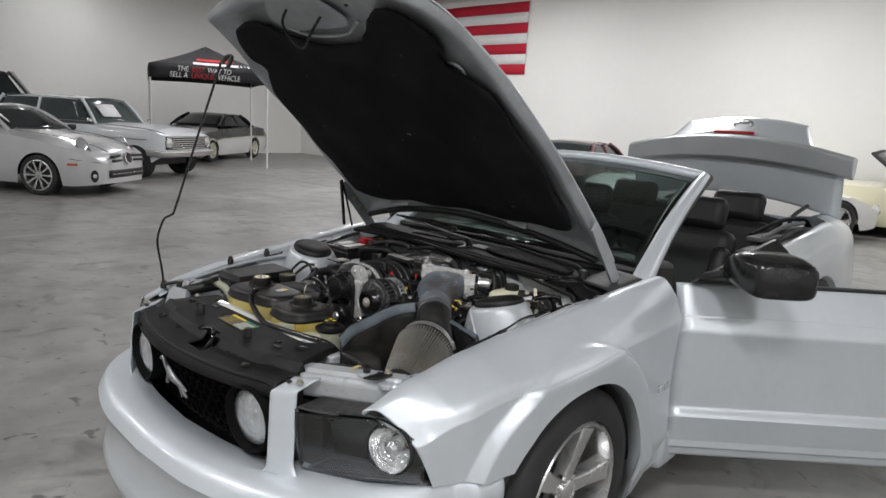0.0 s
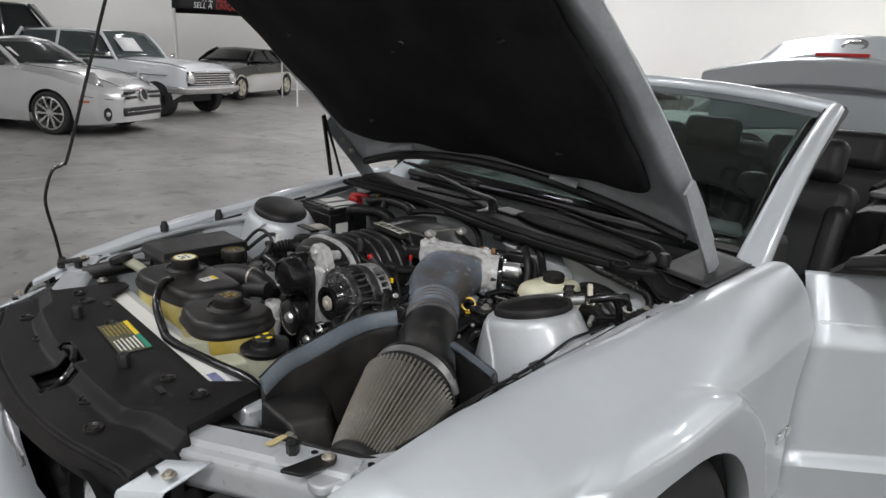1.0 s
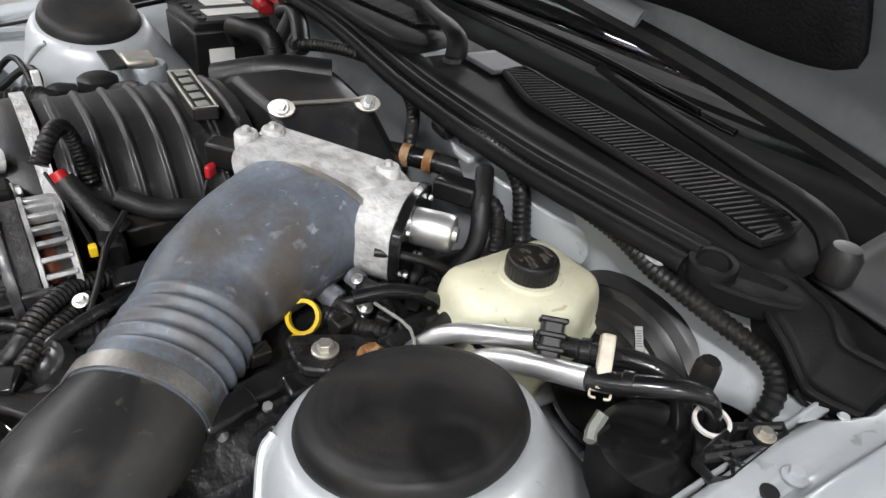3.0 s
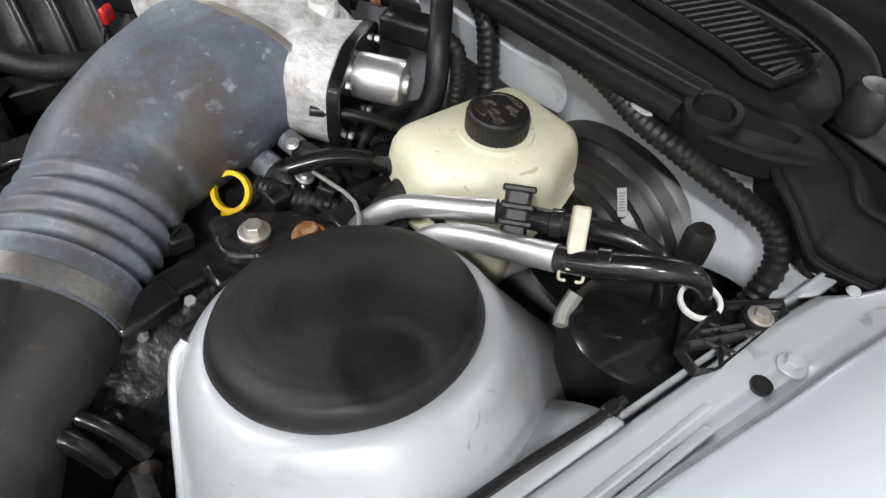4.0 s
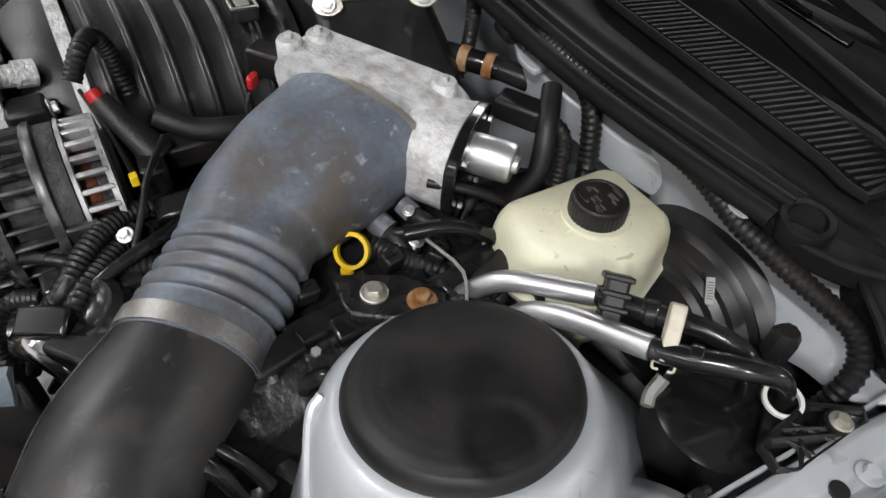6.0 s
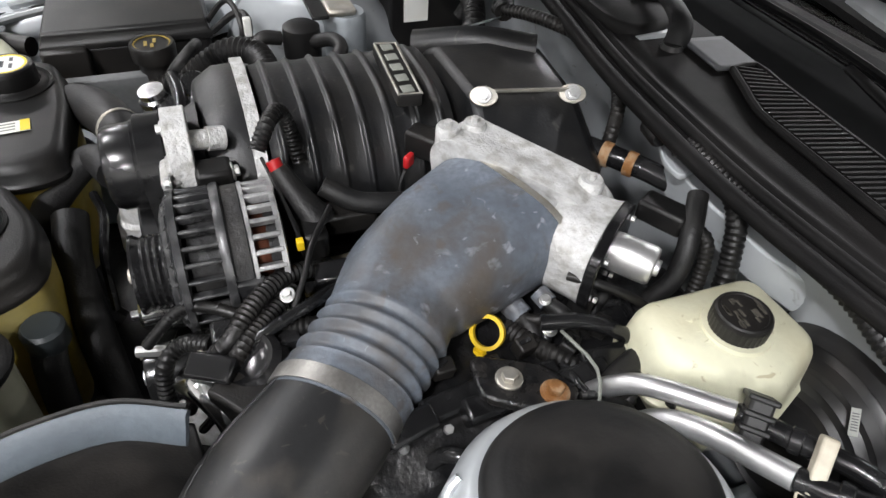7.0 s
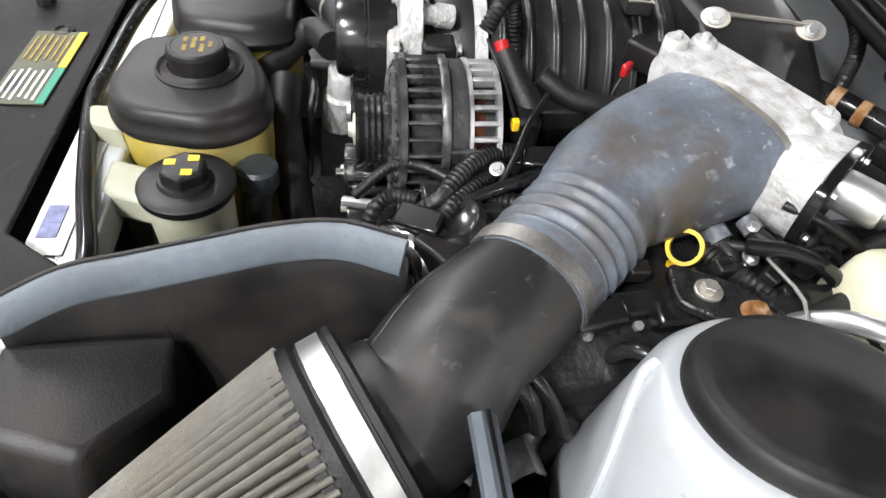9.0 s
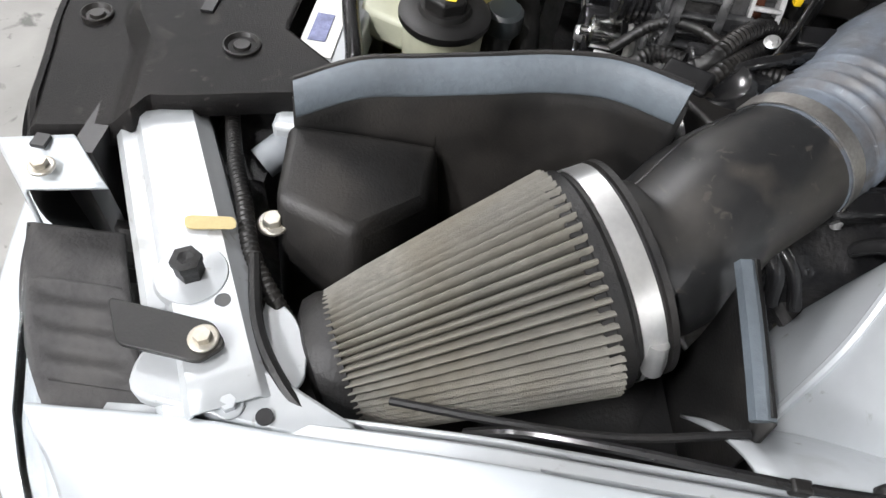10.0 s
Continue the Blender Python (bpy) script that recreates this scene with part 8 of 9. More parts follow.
part("injector_plug", box((0.172, -0.035, 0.885), (0.03, 0.055, 0.026)), PLASTIC, main_car, bevel=0.004)
fr_ = part("fuel_rail", box((0.218, -0.03, 0.855), (0.026, 0.13, 0.022)), mat("rail_zinc_gold", (0.42, 0.38, 0.28), 0.35, 0.9, 0.15, 30.0), main_car, bevel=0.004)
bolt((0.19, -0.006, 0.868), UP, 0.010, fr_, STEEL)
part("injector", lathe([(0.009, -0.04), (0.009, 0.0), (0, 0.0)], Matrix.Translation((0.235, -0.06, 0.845)), 10), CREAM, fr_)

# cam cover side clutter, dipstick, bracket plate
vc = part("cam_cover", loft([[Vector((x, y, z)) for x, z in ((0.25, 0.70), (0.25, 0.80), (0.30, 0.835), (0.40, 0.83), (0.455, 0.79), (0.46, 0.70))] for y in (-0.17, -0.05, 0.08, 0.20, 0.30)]), mat("glossy_cam_cover", (0.010, 0.010, 0.011), 0.3, 0.1, 0.4, 30.0, 0.005, 42.0, dirt=(0.028, 0.026, 0.024), dscale=30.0, damt=0.5), main_car, "oily black cam cover", bevel=0.012)
bp = part("engine_bracket", prism(rounded([(0.365, 0.025), (0.41, 0.018), (0.43, 0.045), (0.452, 0.085), (0.43, 0.108), (0.395, 0.085)], 0.012), 0.850, 0.8615), mat("oily_steel", (0.014, 0.014, 0.0145), 0.24, 0.2, 0.4, 60.0, 0.003, 90.0, dirt=(0.05, 0.045, 0.04), dscale=40.0, damt=0.5), main_car, "black steel bracket plate", bevel=0.003)
bolt((0.403, 0.049, 0.862), UP, 0.0125, bp)
bolt((0.428, 0.082, 0.862), UP, 0.0125, bp, RUST)
part("rust_patch", lathe([(0.0135, 0), (0.0128, 0.001), (0, 0.001)], Matrix.Translation((0.428, 0.082, 0.8622)), 16), RUST, bp)
part("bracket_edge", tube([(0.37, 0.118, 0.866), (0.42, 0.128, 0.866), (0.462, 0.105, 0.866)], 0.0018, 6, 3), LABELGREY, bp)
for k in range(5):
    part("coil_box", box((0.345 + 0.022 * (k % 2), -0.02 - 0.022 * k, 0.838 + 0.004 * (k % 3)), (0.035, 0.018, 0.02)), GLOSSBLACK, main_car, bevel=0.004)
dm = aim((0.339, 0.057, 0.850), (0.45, -0.62, 0.62))
dp = part("dipstick", lathe([(0.0178, -0.003), (0.0178, 0.003), (0.0138, 0.003), (0.0138, -0.003), (0.0178, -0.003)], dm, 32, cap=False), YELLOW, main_car, "yellow plastic dipstick ring")
part("dipstick_stem", tube([(0.3455, 0.0482, 0.8355), (0.3460, 0.0480, 0.828), (0.3460, 0.0485, 0.818)], [0.0060, 0.0085, 0.0085], 8, 3), YELLOW, dp)
part("dipstick_tube", tube([(0.346, 0.0485, 0.818), (0.350, 0.048, 0.76)], 0.007, 8, 2), RUBBER, dp)
part("coil_loom", tube([(0.33, 0.085, 0.835), (0.36, 0.10, 0.838), (0.39, 0.125, 0.835), (0.41, 0.16, 0.81)], 0.011, 10, 6, rib=0.0014, pitch=0.0055), PLASTIC, main_car)
part("vapour_hose", tube([(0.40, 0.27, 0.83), (0.405, 0.20, 0.845), (0.435, 0.13, 0.842), (0.455, 0.10, 0.80)], 0.0125, 12, 7), RUBBER, main_car)
part("green_plug", lathe([(0.013, -0.012), (0.0135, 0.012), (0.012, 0.014), (0, 0.014)], aim((0.412, -0.053, 0.746), (0.5, -0.5, 0.6)), 14), GREEN, main_car, "green plastic plug")
for k in range(3):
    part("exhaust_header", tube([(0.39, -0.10 + 0.06 * k, 0.70), (0.43, -0.09 + 0.06 * k, 0.725), (0.465, -0.10 + 0.05 * k, 0.69), (0.475, -0.08 + 0.04 * k, 0.55)], 0.019, 14, 6), mat("header_steel", (0.22, 0.20, 0.18), 0.35, 0.9, 0.25, 20.0), main_car)
part("header_shield", sheet(lambda u, v: Vector((0.43 + 0.07 * u, -0.19 + 0.10 * v, 0.70 + 0.03 * u + 0.02 * math.sin(v * 9))), 6, 8), CASTALU, main_car, solid=0.003)

# front of the engine: timing cover, plugs, clutter
part("timing_cover", loft([[Vector((x, y, z)) for x, z in ((-0.25, 0.48), (-0.22, 0.78), (-0.05, 0.86), (0.18, 0.86), (0.36, 0.80), (0.38, 0.48))] for y in (-0.20, -0.12)]), mat("dirty_cast", (0.20, 0.20, 0.20), 0.55, 0.6, 0.3, 30.0, 0.002, 120.0, dirt=(0.05, 0.05, 0.05), dscale=20.0, damt=0.7), main_car, bevel=0.015)
part("engine_block", box((0.05, 0.08, 0.62), (0.62, 0.42, 0.36)), DARKBAY, main_car, bevel=0.02)
part("bright_cover", lathe([(0.034, 0), (0.034, 0.02), (0.026, 0.026), (0.02, 0.02), (0, 0.02)], aim((0.315, -0.155, 0.842), (0.2, -0.3, 1)), 24), CHROME, main_car)
part("cover_seal", lathe([(0.026, 0.02), (0.03, 0.028), (0.024, 0.034), (0.016, 0.03), (0, 0.03)], aim((0.315, -0.155, 0.846), (0.2, -0.3, 1)), 24), GLOSSBLACK, main_car)
part("chrome_pipe", tube([(0.30, -0.215, 0.835), (0.325, -0.20, 0.85), (0.345, -0.185, 0.835), (0.35, -0.18, 0.79)], 0.016, 12, 6), CHROME, main_car)
part("map_sensor", box((0, 0, 0), (0.062, 0.036, 0.03), aim((0.352, -0.168, 0.855), UP, 40)), PLASTIC, main_car, bevel=0.004)
for pts, r in (([(0.33, -0.185, 0.86), (0.31, -0.165, 0.878), (0.285, -0.14, 0.88), (0.255, -0.11, 0.878)], 0.0085), ([(0.295, -0.20, 0.85), (0.30, -0.175, 0.878), (0.275, -0.15, 0.89), (0.245, -0.115, 0.888), (0.23, -0.07, 0.875)], 0.0095),
               ([(0.30, -0.24, 0.80), (0.285, -0.235, 0.845), (0.275, -0.215, 0.86), (0.29, -0.19, 0.868)], 0.0085), ([(0.29, -0.14, 0.87), (0.30, -0.10, 0.872), (0.305, -0.07, 0.86), (0.30, -0.04, 0.85)], 0.010)):
    part("wiring_loom", tube(pts, r, 10, 7, rib=0.0011, pitch=0.005), PLASTIC, main_car)
for p in ((0.285, -0.175, 0.868), (0.30, -0.13, 0.865), (0.255, -0.09, 0.862)):
    part("wire_connector", box(p, (0.026, 0.03, 0.024)), GLOSSBLACK, main_car, bevel=0.004)
bolt((0.277, -0.125, 0.868), UP, 0.012, main_car, STEEL)
part("red_wire", tube([(0.245, -0.085, 0.87), (0.255, -0.07, 0.865), (0.262, -0.06, 0.855)], 0.0028, 6, 5), RED, main_car)

# coolant tanks
dg = part("degas_tank", stack([(-0.245, -0.510), (-0.330, -0.490), (-0.325, -0.345), (-0.20, -0.320), (-0.055, -0.322), (-0.036, -0.368), (-0.056, -0.470)],
     [(0.66, 0.80, 0, 0), (0.70, 0.93, 0, 0), (0.80, 0.97, 0, 0), (0.835, 0.98, 0, 0)], 5, 0.03), CLEARTANK, main_car, "yellowed coolant tank with a black lid", angle=50)
def lid_bm(outline, z, r=0.035, h=0.045):
    return stack(outline, [(z - 0.004, 0.99, 0, 0), (z, 1.018, 0, 0), (z + 0.006, 1.018, 0, 0), (z + 0.009, 0.985, 0, 0), (z + h * 0.58, 0.972, 0, 0), (z + h * 0.82, 0.94, 0, 0), (z + h * 0.96, 0.88, 0, 0), (z + h, 0.80, 0, 0), (z + h, 0.3, 0, 0)], 6, r)


part("tank_lid", lid_bm([(-0.245, -0.510), (-0.330, -0.490), (-0.325, -0.345), (-0.20, -0.320), (-0.055, -0.322), (-0.036, -0.368), (-0.056, -0.470)], 0.833, 0.04, 0.034), PLASTIC, dg, "matte black moulded tank lid", angle=50)
def screw_cap(c, r, h, parent, face, bars):
    part("cap_base", lathe([(r * 1.50, -0.012), (r * 1.47, 0.001), (r * 1.38, 0.003), (r * 1.30, -0.001), (r * 1.15, 0.001), (r * 1.05, 0.004)], Matrix.Translation(c), 36, cap=False), PLASTIC, parent)
    k = knurled(c, r, h, parent, PLASTIC, "screw_cap", 22)
    part("cap_print", lathe([(r * 0.78, h * 0.965), (r * 0.78, h * 0.985), (0, h * 0.985)], Matrix.Translation(c), 32), face, k)
    if bars:
        part("cap_rim_print", lathe([(r * 0.79, h * 0.985), (r * 0.79, h * 1.0), (r * 0.70, h * 1.0), (r * 0.70, h * 0.985)], Matrix.Translation(c), 32, cap=False), LABELYELLOW, k)
        for a, b, w in ((-0.35, 0.2, 0.3), (0.2, 0.22, 0.36), (0.0, -0.1, 0.5), (0.25, -0.32, 0.4), (-0.3, -0.3, 0.24)):
            part("print_bar", box((c[0] + a * r, c[1] + b * r, c[2] + h * 0.995), (w * r, r * 0.13, 0.0006)), BLACKOUT, k)
    else:
        for a, b, w in ((-0.35, 0.2, 0.3), (0.25, 0.25, 0.5), (-0.1, -0.05, 0.7), (0.25, -0.32, 0.4), (-0.3, -0.35, 0.3), (0.0, 0.5, 0.4)):
            part("print_bar", box((c[0] + a * r, c[1] + b * r, c[2] + h * 0.995), (w * r, r * 0.15, 0.0006)), WORNYELLOW, k)
    return k


screw_cap((-0.243, -0.392, 0.868), 0.034, 0.029, dg, LABELWHITE, True)
STK = pose(-0.128, -0.382, 0.8690, 0, 0, 96)
sk = part("warning_sticker", box((0, 0, 0), (0.038, 0.026, 0.0008), STK), LABELWHITE, dg, "white and yellow sticker")
part("sticker_end", box((0.0135, 0, 0.0006), (0.011, 0.026, 0.0006), STK), LABELYELLOW, sk)
for k in range(3):
    part("print_bar", box((-0.006, 0.007 - 0.007 * k, 0.0007), (0.018, 0.0022, 0.0005), STK), LABELGREY, sk)
T2 = [(0.092, -0.520), (-0.022, -0.505), (-0.034, -0.385), (0.060, -0.342), (0.130, -0.340), (0.166, -0.396), (0.143, -0.490)]
t2 = part("coolant_tank", stack(T2, [(0.62, 0.80, 0, 0), (0.66, 0.92, 0, 0), (0.80, 0.97, 0, 0), (0.832, 0.975, 0, 0)], 5, 0.022), CLEARTANK, main_car, "yellowed coolant tank with a black lid", angle=45)
part("tank_lid", lid_bm(T2, 0.831, 0.03, 0.034), PLASTIC, t2, "matte black moulded tank lid", angle=50)
screw_cap((0.058, -0.420, 0.866), 0.0325, 0.027, t2, PLASTIC, False)
part("tank_end", stack([(0.075, -0.545), (0.115, -0.535), (0.13, -0.495), (0.08, -0.50)], [(0.64, 1, 0, 0), (0.80, 1, 0, 0), (0.826, 0.9, 0, 0)], 4, 0.01), PALETANK, t2)
ps = part("steering_fluid_tank", lathe([(0.034, -0.20), (0.040, -0.12), (0.043, -0.03), (0.044, -0.012), (0.03, -0.01)], Matrix.Translation((0.210, -0.418, 0.826)), 32), PALETANK, main_car, "small pale fluid tank with a black lid")
part("fluid_lid", lathe([(0.046, -0.012), (0.0485, -0.008), (0.0485, -0.002), (0.044, 0.001), (0.028, 0.001), (0.026, 0.006), (0, 0.006)], Matrix.Translation((0.210, -0.418, 0.826)), 40), PLASTIC, ps)
kn = part("cap_knob", lathe([(0.024, 0.004), (0.024, 0.018), (0.021, 0.021), (0, 0.021)], Matrix.Translation((0.210, -0.418, 0.826)), 6), PLASTIC, ps, bevel=0.003)
for a, b in ((0.012, 0.006), (-0.010, 0.010), (-0.004, -0.012)):
    part("yellow_mark", box((0.210 + a, -0.418 + b, 0.8474), (0.009, 0.011, 0.0006), None), LABELYELLOW, kn, bevel=0.0002)
part("tank_arm", loft([[Vector((0.19 - 0.02 * t, -0.455 - 0.055 * t, 0.79 + dz)) + Vector((dx, 0, 0)) for dx, dz in ((-0.025, -0.02), (0.03, -0.02), (0.03, 0.016), (-0.025, 0.016))] for t in (0, 0.5, 1)]), PALETANK, ps, bevel=0.006)
rh = part("radiator_hose", tube([(-0.02, -0.335, 0.80), (0.045, -0.335, 0.775), (0.105, -0.325, 0.735), (0.145, -0.318, 0.68), (0.165, -0.318, 0.56)], 0.021, 16, 8), RUBBER, main_car, "thick black radiator hose")
uh = part("upper_hose", tube([(-0.30, -0.345, 0.79), (-0.24, -0.326, 0.830), (-0.175, -0.288, 0.848), (-0.11, -0.262, 0.846), (-0.05, -0.250, 0.82)], [0.025, 0.027, 0.029, 0.027, 0.025], 18, 8), RUBBER, main_car)
part("branch_hose", tube([(-0.03, -0.275, 0.845), (-0.085, -0.302, 0.835), (-0.062, -0.340, 0.815), (-0.030, -0.365, 0.79), (-0.025, -0.37, 0.72)], 0.019, 16, 8), RUBBER, main_car)
part("steel_line", tube([(-0.06, -0.31, 0.80), (-0.02, -0.30, 0.792), (0.03, -0.305, 0.77), (0.05, -0.31, 0.70)], 0.0055, 8, 7), GLOSSBLACK, main_car)
part("hose_clamp", lathe([(0.0280, -0.003), (0.0288, -0.0025), (0.0288, 0.0025), (0.0280, 0.003)], aim((-0.125, -0.266, 0.848), (1, 0.45, 0.05)), 24, cap=False), DULLZINC, uh)


part("hose_collar", lathe([(0.0195, -0.014), (0.022, -0.010), (0.022, 0.012), (0.018, 0.016), (0, 0.016)], aim((0.158, -0.355, 0.790), (0.05, 0, 1)), 18), mat("grey_collar", (0.030, 0.036, 0.038), 0.4), main_car)
part("drop_hose", tube([(0.158, -0.355, 0.785), (0.172, -0.362, 0.74), (0.186, -0.372, 0.60)], 0.0175, 14, 5), RUBBER, main_car)
lh = part("lamp_loom", tube([(-0.175, -0.455, 0.868), (-0.15, -0.485, 0.872), (-0.10, -0.52, 0.850), (0.0, -0.545, 0.822), (0.06, -0.548, 0.815), (0.20, -0.520, 0.812), (0.30, -0.495, 0.808), (0.37, -0.50, 0.79)], 0.0095, 10, 8, rib=0.0009, pitch=0.005), GLOSSBLACK, main_car, "glossy black wiring loom")
part("front_loom", tube([(0.36, -0.60, 0.780), (0.43, -0.572, 0.795), (0.475, -0.550, 0.800), (0.525, -0.528, 0.797), (0.560, -0.500, 0.788), (0.572, -0.478, 0.75)], 0.0075, 10, 8, rib=0.0011, pitch=0.005), PLASTIC, main_car)
part("lamp_bulb_holder", lathe([(0.016, 0), (0.016, 0.03), (0.01, 0.04), (0, 0.04)], aim((0.405, -0.56, 0.765), (-0.6, 0.6, 0.3)), 16), mat("grey_plastic", (0.28, 0.30, 0.32), 0.5), main_car)

# air box round the filter: wall with a grey foam seal, moulded step, rear flap, floor
SH = [(0.394, -0.525, 0.859), (0.379, -0.473, 0.878), (0.371, -0.420, 0.885), (0.364, -0.368, 0.892), (0.357, -0.315, 0.899), (0.360, -0.262, 0.905), (0.386, -0.210, 0.911)]
shs = spline(SH, 6)
ab = part("air_box", sheet(lambda u, v: shs[min(len(shs) - 1, round(u * (len(shs) - 1)))] + Vector((0.006 + 0.03 * v, 0.0, -0.012 - 0.25 * v)), len(shs) - 1, 8), DUSTYPL, main_car, "black plastic air box round the filter", solid=0.004)
rings = []
for i, p in enumerate(shs):
    d = (shs[min(i + 1, len(shs) - 1)] - shs[max(i - 1, 0)])
    d.z = 0
    d.normalize()
    n = Vector((d.y, -d.x, 0))
    if n.x < 0:
        n = -n
    rings.append([p + n * a + Vector((0, 0, b)) for a, b in ((-0.003, -0.002), (0.0, 0.003), (0.005, 0.001), (0.009, -0.010), (0.015, -0.022), (0.013, -0.026), (0.009, -0.022), (0.003, -0.009))])
part("foam_seal", loft(rings), SEALGREY, ab, "grey-blue foam edge seal", angle=60)
part("air_box_edge", tube([p + Vector((-0.003, 0, 0.003)) for p in shs], 0.0022, 6, 1, straight=True), DUSTYPL, ab)
part("box_step", loft([[Vector(p) for p in ring] for ring in (
    [(0.400, -0.530, 0.822), (0.476, -0.523, 0.812), (0.505, -0.515, 0.765), (0.52, -0.52, 0.62), (0.40, -0.54, 0.62)],
    [(0.398, -0.455, 0.822), (0.496, -0.452, 0.806), (0.515, -0.450, 0.762), (0.52, -0.46, 0.62), (0.39, -0.47, 0.62)],
    [(0.392, -0.400, 0.816), (0.435, -0.402, 0.786), (0.455, -0.400, 0.742), (0.47, -0.40, 0.62), (0.38, -0.41, 0.62)],
    [(0.385, -0.395, 0.76), (0.40, -0.392, 0.74), (0.42, -0.388, 0.72), (0.43, -0.39, 0.62), (0.37, -0.395, 0.62)])]), DUSTYPL, ab, bevel=0.016, seg=4)
part("box_floor", sheet(lambda u, v: Vector((0.37 + 0.27 * u, -0.52 + 0.37 * v, 0.695 + 0.01 * math.sin(u * 5))), 8, 8), RUBBER, ab, solid=0.004)
part("box_flap", sheet(lambda u, v: Vector((0.515 + 0.105 * u + 0.01 * math.sin(v * 3), -0.165 + 0.012 * u, 0.872 - 0.028 * u - (0.17 + 0.0 * u) * v)), 6, 6), DUSTYPL, ab, solid=0.004)
part("flap_seal", tube([(0.513, -0.165, 0.868), (0.545, -0.163, 0.862), (0.585, -0.160, 0.852), (0.618, -0.157, 0.842)], 0.0085, 8, 5, flat=1.6), SEALGREY, ab, "grey foam edge seal")
part("flap_edge", tube([(0.513, -0.163, 0.876), (0.618, -0.155, 0.850)], 0.003, 6, 2), PLASTIC, ab)
part("apron_seal", tube([(0.618, -0.155, 0.82), (0.632, -0.24, 0.812), (0.63, -0.32, 0.80), (0.622, -0.40, 0.785)], 0.0032, 8, 5), RUBBER, ab)


# fuse box, filler, washer, battery, passenger side
fb = part("fuse_box", box((-0.505, -0.252, 0.79), (0.155, 0.255, 0.07)), PLASTIC, main_car, "black fuse box with a hinged lid", bevel=0.008)
part("fuse_box_lid", loft([[Vector((-0.505 + x * k, -0.252 + y * k2, z)) for x, y in ((-0.082, -0.132), (0.082, -0.132), (0.082, 0.132), (-0.082, 0.132))] for z, k, k2 in ((0.822, 1.0, 1.0), (0.832, 1.0, 1.0), (0.838, 0.95, 0.97), (0.850, 0.93, 0.95), (0.853, 0.89, 0.93))]), PLASTIC, fb, bevel=0.004)
part("fuse_box_side", box((-0.42, -0.35, 0.80), (0.02, 0.07, 0.06)), PLASTIC, fb, bevel=0.006)
bolt((-0.41, -0.395, 0.80), (0.3, -1, 0), 0.010, fb, STEEL)
oc = part("oil_filler_neck", lathe([(0.040, -0.14), (0.036, -0.06), (0.026, -0.045), (0.026, -0.01)], Matrix.Translation((-0.340, -0.214, 0.852)), 28), PLASTIC, main_car)
ok_ = part("oil_cap", lathe([(0.033, -0.018), (0.034, 0.004), (0.032, 0.008), (0.028, 0.008), (0.027, 0.005), (0, 0.005)], Matrix.Translation((-0.340, -0.214, 0.855)), 32), PLASTIC, oc, "black oil filler cap with a yellow emblem")
part("cap_rim_print", lathe([(0.0275, 0.0055), (0.0275, 0.0065), (0.0255, 0.0065), (0.0255, 0.0055)], Matrix.Translation((-0.340, -0.214, 0.855)), 32, cap=False), WORNYELLOW, ok_)
for a, b, w in ((-0.008, 0.004, 0.014), (0.008, 0.0, 0.012), (0.0, -0.009, 0.016)):
    part("print_bar", box((-0.340 + a, -0.214 + b, 0.8612), (w, 0.005, 0.0006)), WORNYELLOW, ok_)
wn = part("washer_neck", tube([(-0.472, -0.466, 0.842), (-0.442, -0.433, 0.815), (-0.41, -0.415, 0.77), (-0.38, -0.40, 0.72)], [0.013, 0.0145, 0.018, 0.022], 14, 5), PALETANK, main_car, "pale washer bottle neck with a black cap")
part("washer_cap", lathe([(0.029, -0.012), (0.031, -0.010), (0.031, 0.002), (0.027, 0.006), (0.012, 0.007), (0.010, 0.005), (0, 0.005)], aim((-0.480, -0.474, 0.848), (-0.25, -0.2, 1)), 28), PLASTIC, wn)
part("support_plate", box((-0.33, -0.30, 0.785), (0.02, 0.22, 0.07), None), mat("grey_plate", (0.16, 0.165, 0.165), 0.55, 0.2, 0.2, 12.0), main_car, bevel=0.003)
for p, d in (((-0.195, -0.22, 0.85), (0.1, -0.2, 1)), ((-0.19, -0.165, 0.862), (0.6, 0.1, 0.5))):
    part("chrome_fitting", lathe([(0.022, -0.03), (0.022, 0.0), (0.018, 0.004), (0.018, 0.012), (0, 0.012)], aim(p, d), 20), CHROME, main_car)
part("corrugated_pipe", tube([(-0.30, -0.22, 0.80), (-0.28, -0.16, 0.835), (-0.27, -0.11, 0.868), (-0.24, -0.07, 0.875), (-0.18, -0.06, 0.865)], 0.020, 14, 8, rib=0.003, pitch=0.009), PLASTIC, main_car, "black corrugated breather pipe")
part("black_tube", tube([(-0.20, -0.19, 0.875), (-0.16, -0.185, 0.865), (-0.11, -0.19, 0.85), (-0.06, -0.20, 0.845)], 0.010, 10, 6), GLOSSBLACK, main_car)
part("filler_hose", tube([(-0.28, -0.22, 0.78), (-0.24, -0.20, 0.84), (-0.21, -0.185, 0.88), (-0.22, -0.16, 0.90), (-0.26, -0.15, 0.89)], 0.008, 10, 6), RUBBER, main_car)
vs = part("vapour_valve", lathe([(0.030, -0.05), (0.032, -0.01), (0.030, 0.012), (0.024, 0.016), (0, 0.016)], Matrix.Translation((-0.335, 0.015, 0.855)), 28), PLASTIC, main_car, "black vapour valve on a bracket")
part("valve_bracket", box((-0.36, 0.045, 0.885), (0.09, 0.028, 0.006)), PLASTIC, vs, bevel=0.002)
part("valve_hose", tube([(-0.335, -0.02, 0.85), (-0.33, -0.05, 0.855), (-0.32, -0.065, 0.83), (-0.31, -0.06, 0.78)], 0.0115, 12, 6), RUBBER, vs)
